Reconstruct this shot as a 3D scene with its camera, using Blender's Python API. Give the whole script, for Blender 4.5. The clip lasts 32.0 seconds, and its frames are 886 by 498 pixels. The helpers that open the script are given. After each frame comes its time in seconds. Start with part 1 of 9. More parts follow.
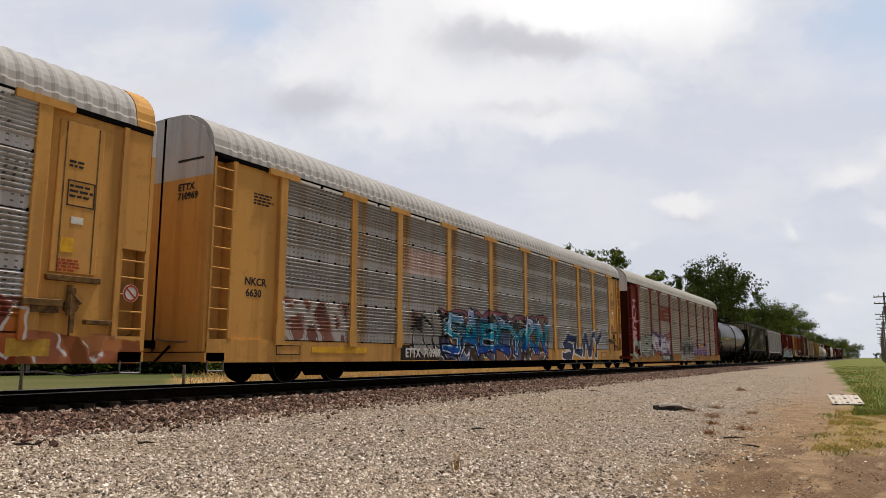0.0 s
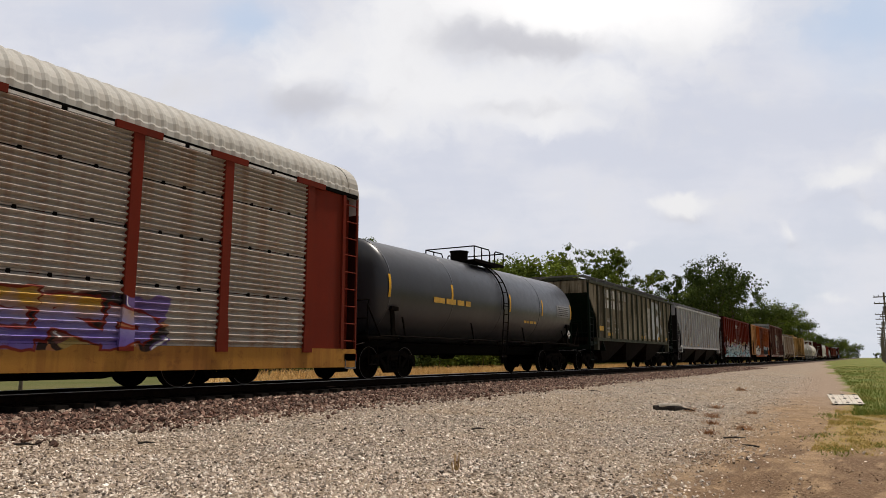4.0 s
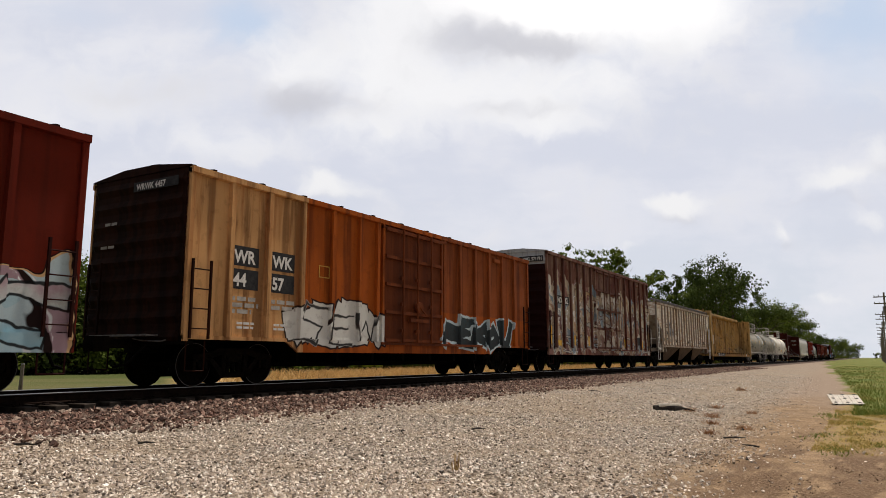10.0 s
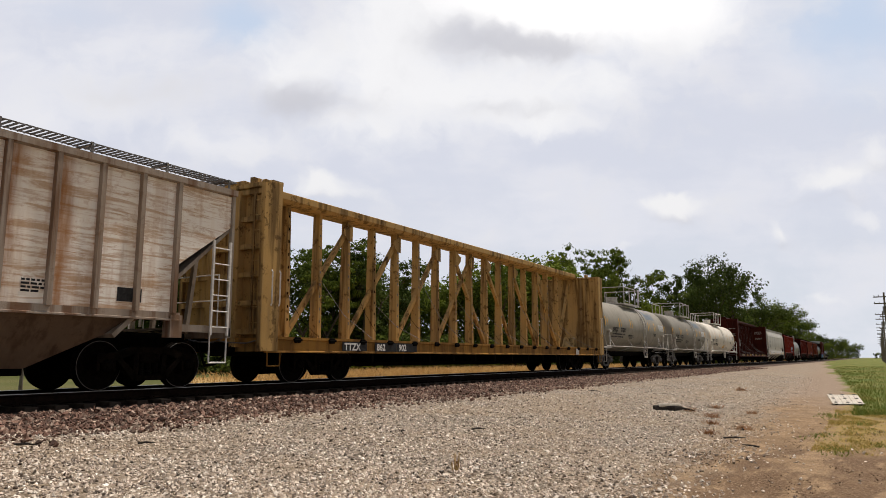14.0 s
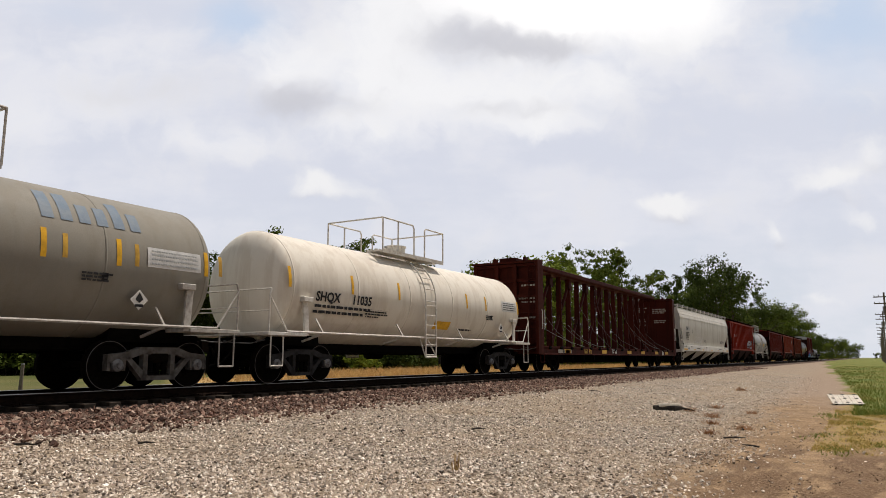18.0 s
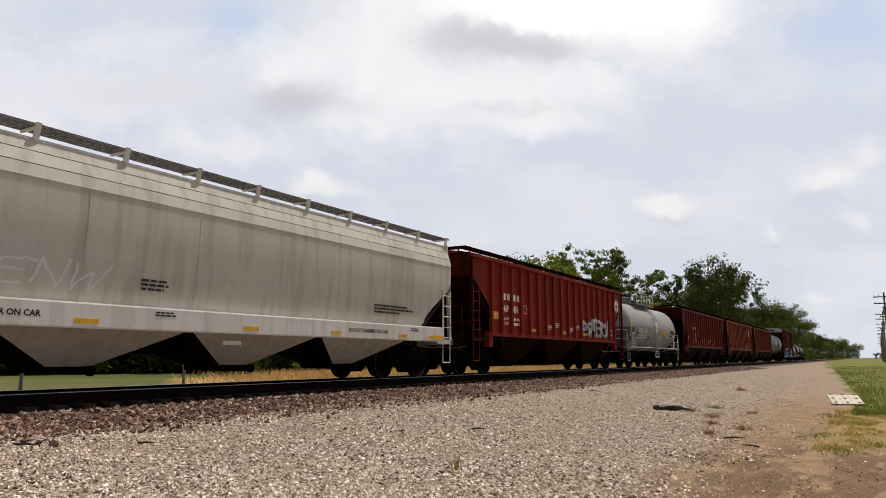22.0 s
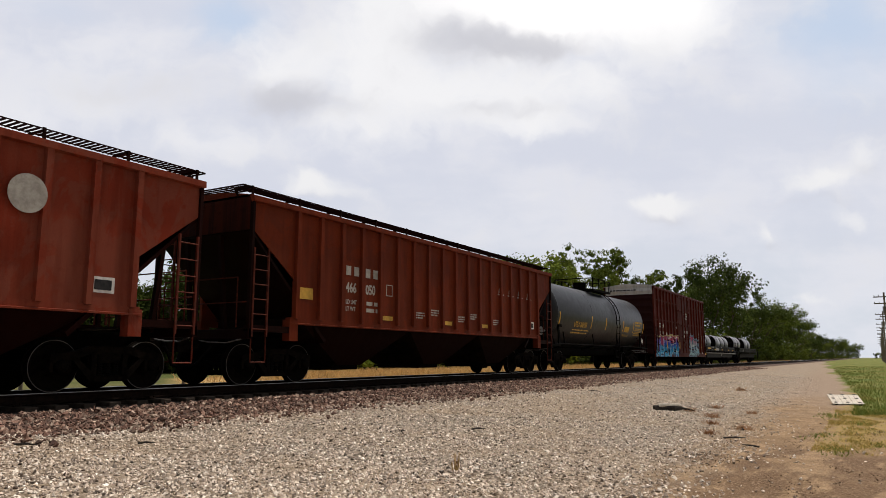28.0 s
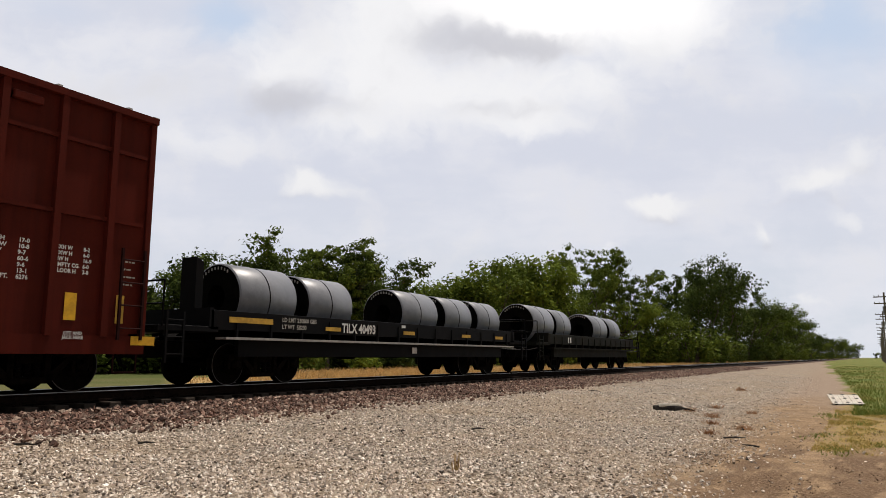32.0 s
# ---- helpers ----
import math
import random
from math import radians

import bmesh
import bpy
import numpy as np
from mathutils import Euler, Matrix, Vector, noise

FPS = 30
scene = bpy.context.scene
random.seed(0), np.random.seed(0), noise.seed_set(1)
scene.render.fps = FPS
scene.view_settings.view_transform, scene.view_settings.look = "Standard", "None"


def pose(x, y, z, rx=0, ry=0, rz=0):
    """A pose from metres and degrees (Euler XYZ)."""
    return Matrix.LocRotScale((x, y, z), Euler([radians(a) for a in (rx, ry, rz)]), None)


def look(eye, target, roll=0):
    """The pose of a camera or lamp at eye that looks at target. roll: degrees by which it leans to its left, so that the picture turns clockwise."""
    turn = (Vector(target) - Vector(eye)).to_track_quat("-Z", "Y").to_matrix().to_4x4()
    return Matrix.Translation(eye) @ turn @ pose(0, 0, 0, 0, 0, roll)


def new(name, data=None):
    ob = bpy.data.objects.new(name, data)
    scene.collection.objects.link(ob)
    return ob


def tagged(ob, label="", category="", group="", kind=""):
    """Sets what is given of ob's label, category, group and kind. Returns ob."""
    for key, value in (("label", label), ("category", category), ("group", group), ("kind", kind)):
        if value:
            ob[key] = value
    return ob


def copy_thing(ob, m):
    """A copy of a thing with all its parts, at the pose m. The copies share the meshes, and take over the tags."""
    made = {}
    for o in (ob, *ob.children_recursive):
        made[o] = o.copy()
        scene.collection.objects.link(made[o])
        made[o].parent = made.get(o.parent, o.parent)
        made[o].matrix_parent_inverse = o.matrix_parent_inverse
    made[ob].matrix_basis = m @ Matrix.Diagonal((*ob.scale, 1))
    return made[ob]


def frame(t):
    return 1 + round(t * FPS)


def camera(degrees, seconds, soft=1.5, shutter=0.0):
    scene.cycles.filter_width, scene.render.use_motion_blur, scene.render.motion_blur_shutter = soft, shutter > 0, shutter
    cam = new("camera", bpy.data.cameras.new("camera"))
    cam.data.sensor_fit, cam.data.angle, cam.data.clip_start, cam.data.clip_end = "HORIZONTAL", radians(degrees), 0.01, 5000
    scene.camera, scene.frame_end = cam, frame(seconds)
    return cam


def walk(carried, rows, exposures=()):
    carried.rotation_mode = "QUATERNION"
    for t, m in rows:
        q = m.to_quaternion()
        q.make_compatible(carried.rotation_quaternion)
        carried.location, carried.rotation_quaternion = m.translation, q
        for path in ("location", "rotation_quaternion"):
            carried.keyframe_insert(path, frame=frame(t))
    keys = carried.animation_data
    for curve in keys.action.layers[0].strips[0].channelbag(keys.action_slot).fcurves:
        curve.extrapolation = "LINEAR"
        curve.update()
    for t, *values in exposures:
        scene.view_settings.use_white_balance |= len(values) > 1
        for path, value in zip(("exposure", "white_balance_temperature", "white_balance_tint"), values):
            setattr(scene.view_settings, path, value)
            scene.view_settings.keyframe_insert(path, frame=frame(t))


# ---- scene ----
# Axes: x along the track (the train runs towards -x), y away from the camera, z up. z = 0 is the gravel lot at the tripod.
EYE_H = 1.4
RAIL = 0.80            # top of rail
TRACK_Y = 13.0         # centre of track
cam = camera(63.78, 32.0, soft=0.85)
YAW, PITCH = radians(30.55), radians(8.675)
AIM = (math.cos(YAW) * math.cos(PITCH), math.sin(YAW) * math.cos(PITCH), math.sin(PITCH))
view = look((0, 0, EYE_H), (AIM[0], AIM[1], EYE_H + AIM[2]), 0)
walk(cam, [(0, view), (32, view)], [(0, -0.06), (4, -0.06), (9, 0.0), (32, -0.02)])

# how far the train has run, in metres, at each time
RUN = [(0, 0.0), (3, 39.98), (6.5, 86.83), (10, 133.69), (13, 173.64), (16, 213.11), (19, 252.59), (22, 292.55),
       (25, 332.77), (28.5, 379.67), (32, 426.0)]

# ------------------------------------------------------------------ world and sun
SUN_AZ, SUN_EL = radians(-15), radians(70)
world = bpy.data.worlds.new("overcast_sky")
scene.world = world
world.use_nodes = True
wt = world.node_tree
wt.nodes.clear()
w_out = wt.nodes.new("ShaderNodeOutputWorld")
w_bg = wt.nodes.new("ShaderNodeBackground")
w_sky = wt.nodes.new("ShaderNodeTexSky")
w_sky.sky_type = "NISHITA"
w_sky.sun_disc = False
w_sky.sun_elevation = SUN_EL
w_sky.sun_rotation = radians(90) - SUN_AZ
w_sky.dust_density = 2.0
w_noise = wt.nodes.new("ShaderNodeTexNoise")
w_noise.inputs["Scale"].default_value = 3.0
w_noise.inputs["Detail"].default_value = 6.0
w_ramp = wt.nodes.new("ShaderNodeValToRGB")
w_ramp.color_ramp.elements[0].position, w_ramp.color_ramp.elements[1].position = 0.3, 0.6
w_ramp.color_ramp.elements[0].color = (0.55, 0.55, 0.55, 1)
w_mix = wt.nodes.new("ShaderNodeMix")
w_mix.data_type = "RGBA"
w_mix.inputs[7].default_value = (8.6, 8.7, 9.2, 1)
wt.links.new(w_noise.outputs["Fac"], w_ramp.inputs["Fac"])
wt.links.new(w_ramp.outputs["Color"], w_mix.inputs[0])
wt.links.new(w_sky.outputs["Color"], w_mix.inputs[6])
wt.links.new(w_mix.outputs[2], w_bg.inputs["Color"])
w_bg.inputs["Strength"].default_value = 0.042
wt.links.new(w_bg.outputs["Background"], w_out.inputs["Surface"])

sun = new("sun", bpy.data.lights.new("sun", "SUN"))
sun.data.energy, sun.data.angle, sun.data.color = 4.3, radians(2.5), (1.0, 0.905, 0.815)
to_sun = Vector((math.cos(SUN_AZ) * math.cos(SUN_EL), math.sin(SUN_AZ) * math.cos(SUN_EL), math.sin(SUN_EL)))
sun.matrix_world = look(to_sun * 300, (0, 0, 0))

# ------------------------------------------------------------------ material helpers
class Mat:
    """A node material under construction: texture space is the space of the part (metres)."""

    def __init__(self, name):
        self.m = bpy.data.materials.new(name)
        self.m.use_nodes = True
        self.t = self.m.node_tree
        self.t.nodes.clear()
        self.out = self.t.nodes.new("ShaderNodeOutputMaterial")
        self.co = self.t.nodes.new("ShaderNodeTexCoord").outputs["Object"]

    def node(self, kind, ins=(), operation=None, use_clamp=None, interpolation_type=None, data_type=None, blend_type=None, feature=None):
        n = self.t.nodes.new(kind)
        if operation:
            n.operation = operation
        if use_clamp:
            n.use_clamp = True
        if interpolation_type:
            n.interpolation_type = interpolation_type
        if data_type:
            n.data_type = data_type
        if blend_type:
            n.blend_type = blend_type
        if feature:
            n.feature = feature
        for k, v in (ins.items() if isinstance(ins, dict) else enumerate(ins)):
            self.put(n.inputs[k], v)
        return n

    def put(self, socket, v):
        if v is None:
            return
        if isinstance(v, bpy.types.NodeSocket):
            self.t.links.new(v, socket)
        elif isinstance(v, tuple) and len(v) == 3 and socket.type == "RGBA":
            socket.default_value = (*v, 1)
        else:
            socket.default_value = v

    def math(self, op, a, b=None, c=None, clamp=False):
        return self.node("ShaderNodeMath", (a, b, c), operation=op, use_clamp=clamp).outputs[0]

    def noise(self, scale, detail=4.0, rough=0.55, stretch=(1, 1, 1), shift=(0, 0, 0), distort=0.0, co=None):
        mp = self.node("ShaderNodeMapping", {0: co or self.co, "Location": shift, "Scale": stretch}).outputs[0]
        n = self.node("ShaderNodeTexNoise", {"Vector": mp, "Scale": scale, "Detail": detail, "Roughness": rough, "Distortion": distort})
        return n.outputs["Fac"]

    def step(self, v, lo, hi, a=0.0, b=1.0):
        return self.node("ShaderNodeMapRange", {0: v, 1: lo, 2: hi, 3: a, 4: b}, interpolation_type="SMOOTHSTEP").outputs[0]

    def mix(self, f, a, b, blend="MIX"):
        n = self.node("ShaderNodeMix", {0: f, 6: a, 7: b}, data_type="RGBA", blend_type=blend)
        return n.outputs[2]

    def xyz(self):
        s = self.node("ShaderNodeSeparateXYZ", (self.co,))
        return s.outputs[0], s.outputs[1], s.outputs[2]

    def bump(self, h, strength=0.3, dist=0.02):
        return self.node("ShaderNodeBump", {"Height": h, "Strength": strength, "Distance": dist}).outputs[0]

    def done(self, color, rough=0.6, metal=0.0, normal=None, spec=0.4, trans=0.0, alpha=None):
        b = self.node("ShaderNodeBsdfPrincipled", {"Base Color": color, "Roughness": rough, "Metallic": metal})
        b.inputs["Specular IOR Level"].default_value = spec
        if normal is not None:
            self.put(b.inputs["Normal"], normal)
        self.t.links.new(b.outputs[0], self.out.inputs[0])
        return self.m


def tag_layer(m, color, x0, x1, z0, z1, cols, cell=0.55, seed=0.0, wave=0.12, line=(0.015, 0.015, 0.02), halo=None):
    """A sprayed piece between x0..x1 and z0..z1 of a car side: outlined fields of colour with an uneven upper edge."""
    x, y, z = m.xyz()
    wob = m.math("MULTIPLY", m.math("SUBTRACT", m.noise(1.5, 1, shift=(seed, 0, seed)), 0.5), wave * 4)
    zz = m.math("ADD", z, wob)
    xx = m.math("ADD", x, m.math("MULTIPLY", m.math("SUBTRACT", m.noise(1.7, 2, shift=(0, 0, seed + 5)), 0.5), 0.5))
    top = m.step(zz, z1 - 0.015, z1 + 0.015, 1, 0)
    bot = m.step(zz, z0 - 0.015, z0 + 0.015, 0, 1)
    lef = m.step(xx, x0 - 0.02, x0 + 0.02, 0, 1)
    rig = m.step(xx, x1 - 0.02, x1 + 0.02, 1, 0)
    inside = m.math("MULTIPLY", m.math("MULTIPLY", top, bot), m.math("MULTIPLY", lef, rig))
    vec = m.node("ShaderNodeCombineXYZ", (m.math("ADD", m.math("MULTIPLY", xx, 1.0), m.math("MULTIPLY", zz, 0.35)), seed * 3.1, m.math("MULTIPLY", zz, 0.62))).outputs[0]
    warp = m.node("ShaderNodeTexNoise", {"Vector": vec, "Scale": 2.5, "Detail": 1.0})
    vec2 = m.node("ShaderNodeMix", {0: 0.16, 4: vec, 5: warp.outputs["Color"]}, data_type="VECTOR").outputs[1]
    vor = m.node("ShaderNodeTexVoronoi", {"Vector": vec2, "Scale": 1 / cell})
    edge = m.node("ShaderNodeTexVoronoi", {"Vector": vec2, "Scale": 1 / cell}, feature="DISTANCE_TO_EDGE")
    pick = m.node("ShaderNodeSeparateColor", (vor.outputs["Color"],)).outputs[0]
    pick = m.math("ADD", m.math("MULTIPLY", pick, 0.75), m.math("MULTIPLY", m.step(zz, z0, z1), 0.25))
    ramp = m.node("ShaderNodeValToRGB", (pick,))
    ramp.color_ramp.interpolation = "CONSTANT"
    els = ramp.color_ramp.elements
    while len(els) < len(cols):
        els.new(0.5)
    for i, c in enumerate(cols):
        els[i].position, els[i].color = 0.1 + 0.8 * i / len(cols), (*c, 1)
    soft = m.noise(3.0, 3, shift=(seed, seed, 0))
    body = m.mix(m.math("MULTIPLY", soft, 0.14), ramp.outputs[0], (0.75, 0.8, 0.85))
    shine = m.math("MULTIPLY", m.step(edge.outputs["Distance"], 0.075, 0.09), m.step(edge.outputs["Distance"], 0.10, 0.125, 1, 0))
    body = m.mix(m.math("MULTIPLY", shine, m.step(soft, 0.48, 0.55)), body, (0.78, 0.80, 0.80))
    lines = m.step(edge.outputs["Distance"], 0.045, 0.075, 1, 0)
    body = m.mix(lines, body, line)
    if halo:
        rim = m.math("MAXIMUM", m.step(zz, z1 - 0.13, z1 - 0.1), m.step(xx, x1 - 0.1, x1 - 0.07))
        body = m.mix(rim, body, halo)
        rim = m.math("MAXIMUM", m.step(zz, z1 - 0.05, z1 - 0.03), m.step(xx, x1 - 0.04, x1 - 0.02))
        body = m.mix(rim, body, line)
    return m.mix(m.math("MULTIPLY", inside, 0.93), color, body)


GLYPHS = {
    "S": [[(1, 0.9), (0.25, 1), (0.1, 0.6), (0.9, 0.42), (0.8, 0.02), (0, 0.08)]],
    "A": [[(0, 0), (0.5, 1), (1, 0)], [(0.25, 0.35), (0.8, 0.35)]],
    "I": [[(0.2, 1), (0.8, 1)], [(0.5, 1), (0.5, 0)], [(0.2, 0), (0.8, 0)]],
    "C": [[(1, 0.85), (0.3, 1), (0.1, 0.2), (0.9, 0)]],
    "Y": [[(0, 1), (0.5, 0.5), (1, 1)], [(0.5, 0.5), (0.45, 0)]],
    "N": [[(0.1, 0), (0.15, 1), (0.85, 0), (0.9, 1)]],
    "P": [[(0.15, 0), (0.15, 1), (0.95, 0.9), (0.9, 0.5), (0.3, 0.4)]],
    "E": [[(1, 1), (0.15, 0.95), (0.1, 0.05), (1, 0)], [(0.1, 0.5), (0.85, 0.55)]],
    "K": [[(0.1, 0), (0.15, 1)], [(1, 1), (0.2, 0.5), (1, 0)]],
    "O": [[(0.5, 1), (0.05, 0.55), (0.4, 0), (0.95, 0.45), (0.5, 1)]],
    "U": [[(0.05, 1), (0.2, 0.1), (0.75, 0.05), (0.95, 1)]],
    "R": [[(0.1, 0), (0.15, 1), (0.9, 0.85), (0.2, 0.5), (1, 0)]],
    "W": [[(0, 1), (0.25, 0), (0.5, 0.7), (0.75, 0), (1, 1)]],
    "D": [[(0.1, 0), (0.1, 1), (0.9, 0.6), (0.8, 0.1), (0.1, 0)]],
}


def spray(m, color, text, x0, x1, z0, z1, w, fills, line, rim=None, shine=None, seed=0.0, edge=0.06, lean=0.15):
    """Sprayed letter shapes: fat strokes with a graded fill, an outline and an optional outer glow of paint."""
    rnd = random.Random(int(seed * 10) + 3)
    x, y, z = m.xyz()
    wx = m.math("MULTIPLY", m.math("SUBTRACT", m.noise(1.6, 2, shift=(seed, 0, 4)), 0.5), 0.30)
    wz = m.math("MULTIPLY", m.math("SUBTRACT", m.noise(1.8, 2, shift=(3, 0, seed)), 0.5), 0.26)
    p = m.node("ShaderNodeCombineXYZ", (m.math("ADD", x, wx), 0.0, m.math("ADD", z, wz))).outputs[0]
    pitch = (x1 - x0) / len(text)
    dist = None
    for i, ch in enumerate(text):
        zt, zb = z1 - w - rnd.uniform(0, 0.28) * (z1 - z0), z0 + w + rnd.uniform(0, 0.14) * (z1 - z0)
        tilt = lean + rnd.uniform(-0.12, 0.12)
        for stroke in GLYPHS[ch]:
            pts = [(x0 + pitch * (i + 0.03 + 0.94 * gx) + tilt * (gz - 0.5), zb + (zt - zb) * gz) for gx, gz in stroke]
            for (ax, az), (bx, bz) in zip(pts, pts[1:]):
                # a straight wedge-shaped stroke with square ends
                ln = math.hypot(bx - ax, bz - az)
                ux, uz = (bx - ax) / ln, (bz - az) / ln
                pp = m.node("ShaderNodeVectorMath", (color if dist is None else dist, (1e-9, 1e-9, 1e-9), p), operation="MULTIPLY_ADD").outputs[0]
                q = m.node("ShaderNodeVectorMath", (pp, ((ax + bx) / 2, 0.0, (az + bz) / 2)), operation="SUBTRACT").outputs[0]
                along = m.node("ShaderNodeVectorMath", (q, (ux, 0.0, uz)), operation="DOT_PRODUCT").outputs[1]
                across = m.node("ShaderNodeVectorMath", (q, (-uz, 0.0, ux)), operation="DOT_PRODUCT").outputs[1]
                end = m.math("SUBTRACT", m.math("ABSOLUTE", along), ln / 2 - 0.4 * w)
                flank = m.math("MULTIPLY_ADD", along, rnd.uniform(-0.22, 0.22) * min(1, w * 5), m.math("ABSOLUTE", across))
                d = m.math("MAXIMUM", flank, end)
                dist = d if dist is None else m.math("MINIMUM", dist, d)
    soft = m.noise(2.4, 3, shift=(seed, seed, 0))
    ramp = m.node("ShaderNodeValToRGB", (m.math("ADD", m.step(z, z0, z1), m.math("MULTIPLY", m.math("SUBTRACT", soft, 0.5), 0.9)),))
    els = ramp.color_ramp.elements
    while len(els) < len(fills):
        els.new(0.5)
    for i, c in enumerate(fills):
        els[i].position, els[i].color = i / (len(fills) - 1), (*c, 1)
    if rim:
        cloud = m.math("ADD", dist, m.math("MULTIPLY", m.math("SUBTRACT", m.noise(5.0, 2, shift=(seed, 1, 1)), 0.5), 0.14))
        color = m.mix(m.step(cloud, w + 0.21, w + 0.19, 0, 0.92), color, line)
        color = m.mix(m.step(cloud, w + 0.17, w + 0.15, 0, 0.92), color, rim)
    color = m.mix(m.step(dist, w + edge - 0.012, w + edge + 0.012, 0.95, 0), color, line)
    color = m.mix(m.step(dist, w - 0.012, w + 0.012, 0.95, 0), color, ramp.outputs[0])
    if shine:
        band = m.math("MULTIPLY", m.step(dist, w - 0.055, w - 0.045), m.step(dist, w - 0.025, w - 0.015, 1, 0))
        color = m.mix(m.math("MULTIPLY", band, m.step(soft, 0.46, 0.54)), color, shine)
    return color


def paint(name, base, worn, rust=(0.13, 0.055, 0.03), streak=0.35, rusty=0.25, rough=0.55, seed=0.0, tags=(), metal=0.0, bands=(), bump=0.25, fade=0.5, blotch=None, spec=0.045, sprays=(), runs=(), holes=False, smear=None):
    """Weathered car paint: faded fields, vertical run-off streaks, rust blooms, road dirt, chips and fine relief."""
    m = Mat(name)
    x, y, z = m.xyz()
    c = m.mix(m.math("MULTIPLY", m.step(m.noise(0.55, 5, 0.6, shift=(seed, seed * 2, 0)), 0.35, 0.7), fade), base, worn)
    if blotch:
        f = m.step(m.noise(1.1, 6, 0.65, stretch=(1, 1, 0.8), shift=(seed + 9, 0, 3), distort=0.6), 0.47, 0.53)
        c = m.mix(m.math("MULTIPLY", f, blotch[1]), c, blotch[0])
        f2 = m.step(m.noise(2.3, 5, 0.6, stretch=(1, 1, 0.6), shift=(seed, 4, 3), distort=1.0), 0.55, 0.6)
        c = m.mix(m.math("MULTIPLY", f2, blotch[1] * 0.7), c, worn)
    if smear:
        f = m.step(m.noise(3.4, 8, 0.74, stretch=(0.22, 1, 2.6), shift=(seed, 3, 1), distort=0.5), 0.45, 0.60)
        c = m.mix(m.math("MULTIPLY", f, smear[1]), c, smear[0])
    for x0, x1, z0, z1, bc in bands:
        f = m.math("MULTIPLY", m.math("MULTIPLY", m.step(x, x0, x0 + 0.01), m.step(x, x1, x1 + 0.01, 1, 0)),
                   m.math("MULTIPLY", m.step(z, z0, z0 + 0.01), m.step(z, z1, z1 + 0.01, 1, 0)))
        c = m.mix(f, c, bc)
    for rx, rw, rc, ra in runs:
        f = m.math("MULTIPLY", m.step(m.math("ABSOLUTE", m.math("SUBTRACT", x, rx)), 0.0, rw, 1, 0), m.step(m.noise(2.0, 5, 0.6, stretch=(1, 1, 0.15), shift=(seed, 2, rx)), 0.35, 0.6))
        c = m.mix(m.math("MULTIPLY", f, ra), c, rc)
    if holes:
        hx = m.math("LESS_THAN", m.math("FRACT", m.math("MULTIPLY", x, 1 / 0.155)), 0.36)
        hz = m.math("LESS_THAN", m.math("FRACT", m.math("MULTIPLY", z, 1 / 0.105)), 0.26)
        gate = m.step(m.noise(1.2, 3, shift=(seed, 0, 0)), 0.38, 0.5)
        c = m.mix(m.math("MULTIPLY", m.math("MULTIPLY", hx, hz), m.math("MULTIPLY", gate, 0.85)), c, (0.015, 0.015, 0.015))
    run = m.noise(3.5, 5, 0.6, stretch=(1, 1, 0.06), shift=(seed, 0, 0))
    c = m.mix(m.math("MULTIPLY", m.step(run, 0.47, 0.62), streak), c, rust)
    runl = m.noise(6.0, 4, 0.6, stretch=(1, 1, 0.05), shift=(seed + 31, 0, 0))
    c = m.mix(m.math("MULTIPLY", m.step(runl, 0.5, 0.64), streak * 0.6), c, worn)
    for tg in tags:
        c = tag_layer(m, c, *tg[0], **tg[1])
    for sp in sprays:
        c = spray(m, c, **sp)
    bloom = m.noise(4.0, 7, 0.7, shift=(0, seed, 1))
    c = m.mix(m.math("MULTIPLY", m.step(bloom, 0.55, 0.63), rusty), c, rust)
    grain = m.noise(60, 3, 0.6)
    c = m.mix(0.25, c, m.node("ShaderNodeCombineColor", (grain, grain, grain)).outputs[0], "SOFT_LIGHT")
    r = m.math("ADD", m.math("MULTIPLY", bloom, 0.35), rough - 0.15)
    hgt = m.math("ADD", m.noise(1.3, 3), m.math("MULTIPLY", grain, 0.06))
    return m.done(c, r, metal, m.bump(hgt, bump, 0.03), spec)


def plain(name, base, other, scale=6.0, rough=0.6, metal=0.0, bump=0.3, spec=0.14):
    m = Mat(name)
    n = m.noise(scale, 6, 0.65)
    c = m.mix(m.step(n, 0.35, 0.68), base, other)
    g = m.noise(scale * 14, 3)
    c = m.mix(0.2, c, m.node("ShaderNodeCombineColor", (g, g, g)).outputs[0], "SOFT_LIGHT")
    return m.done(c, m.math("ADD", m.math("MULTIPLY", n, 0.3), rough - 0.15), metal, m.bump(m.math("ADD", n, m.math("MULTIPLY", g, 0.2)), bump, 0.02), spec)


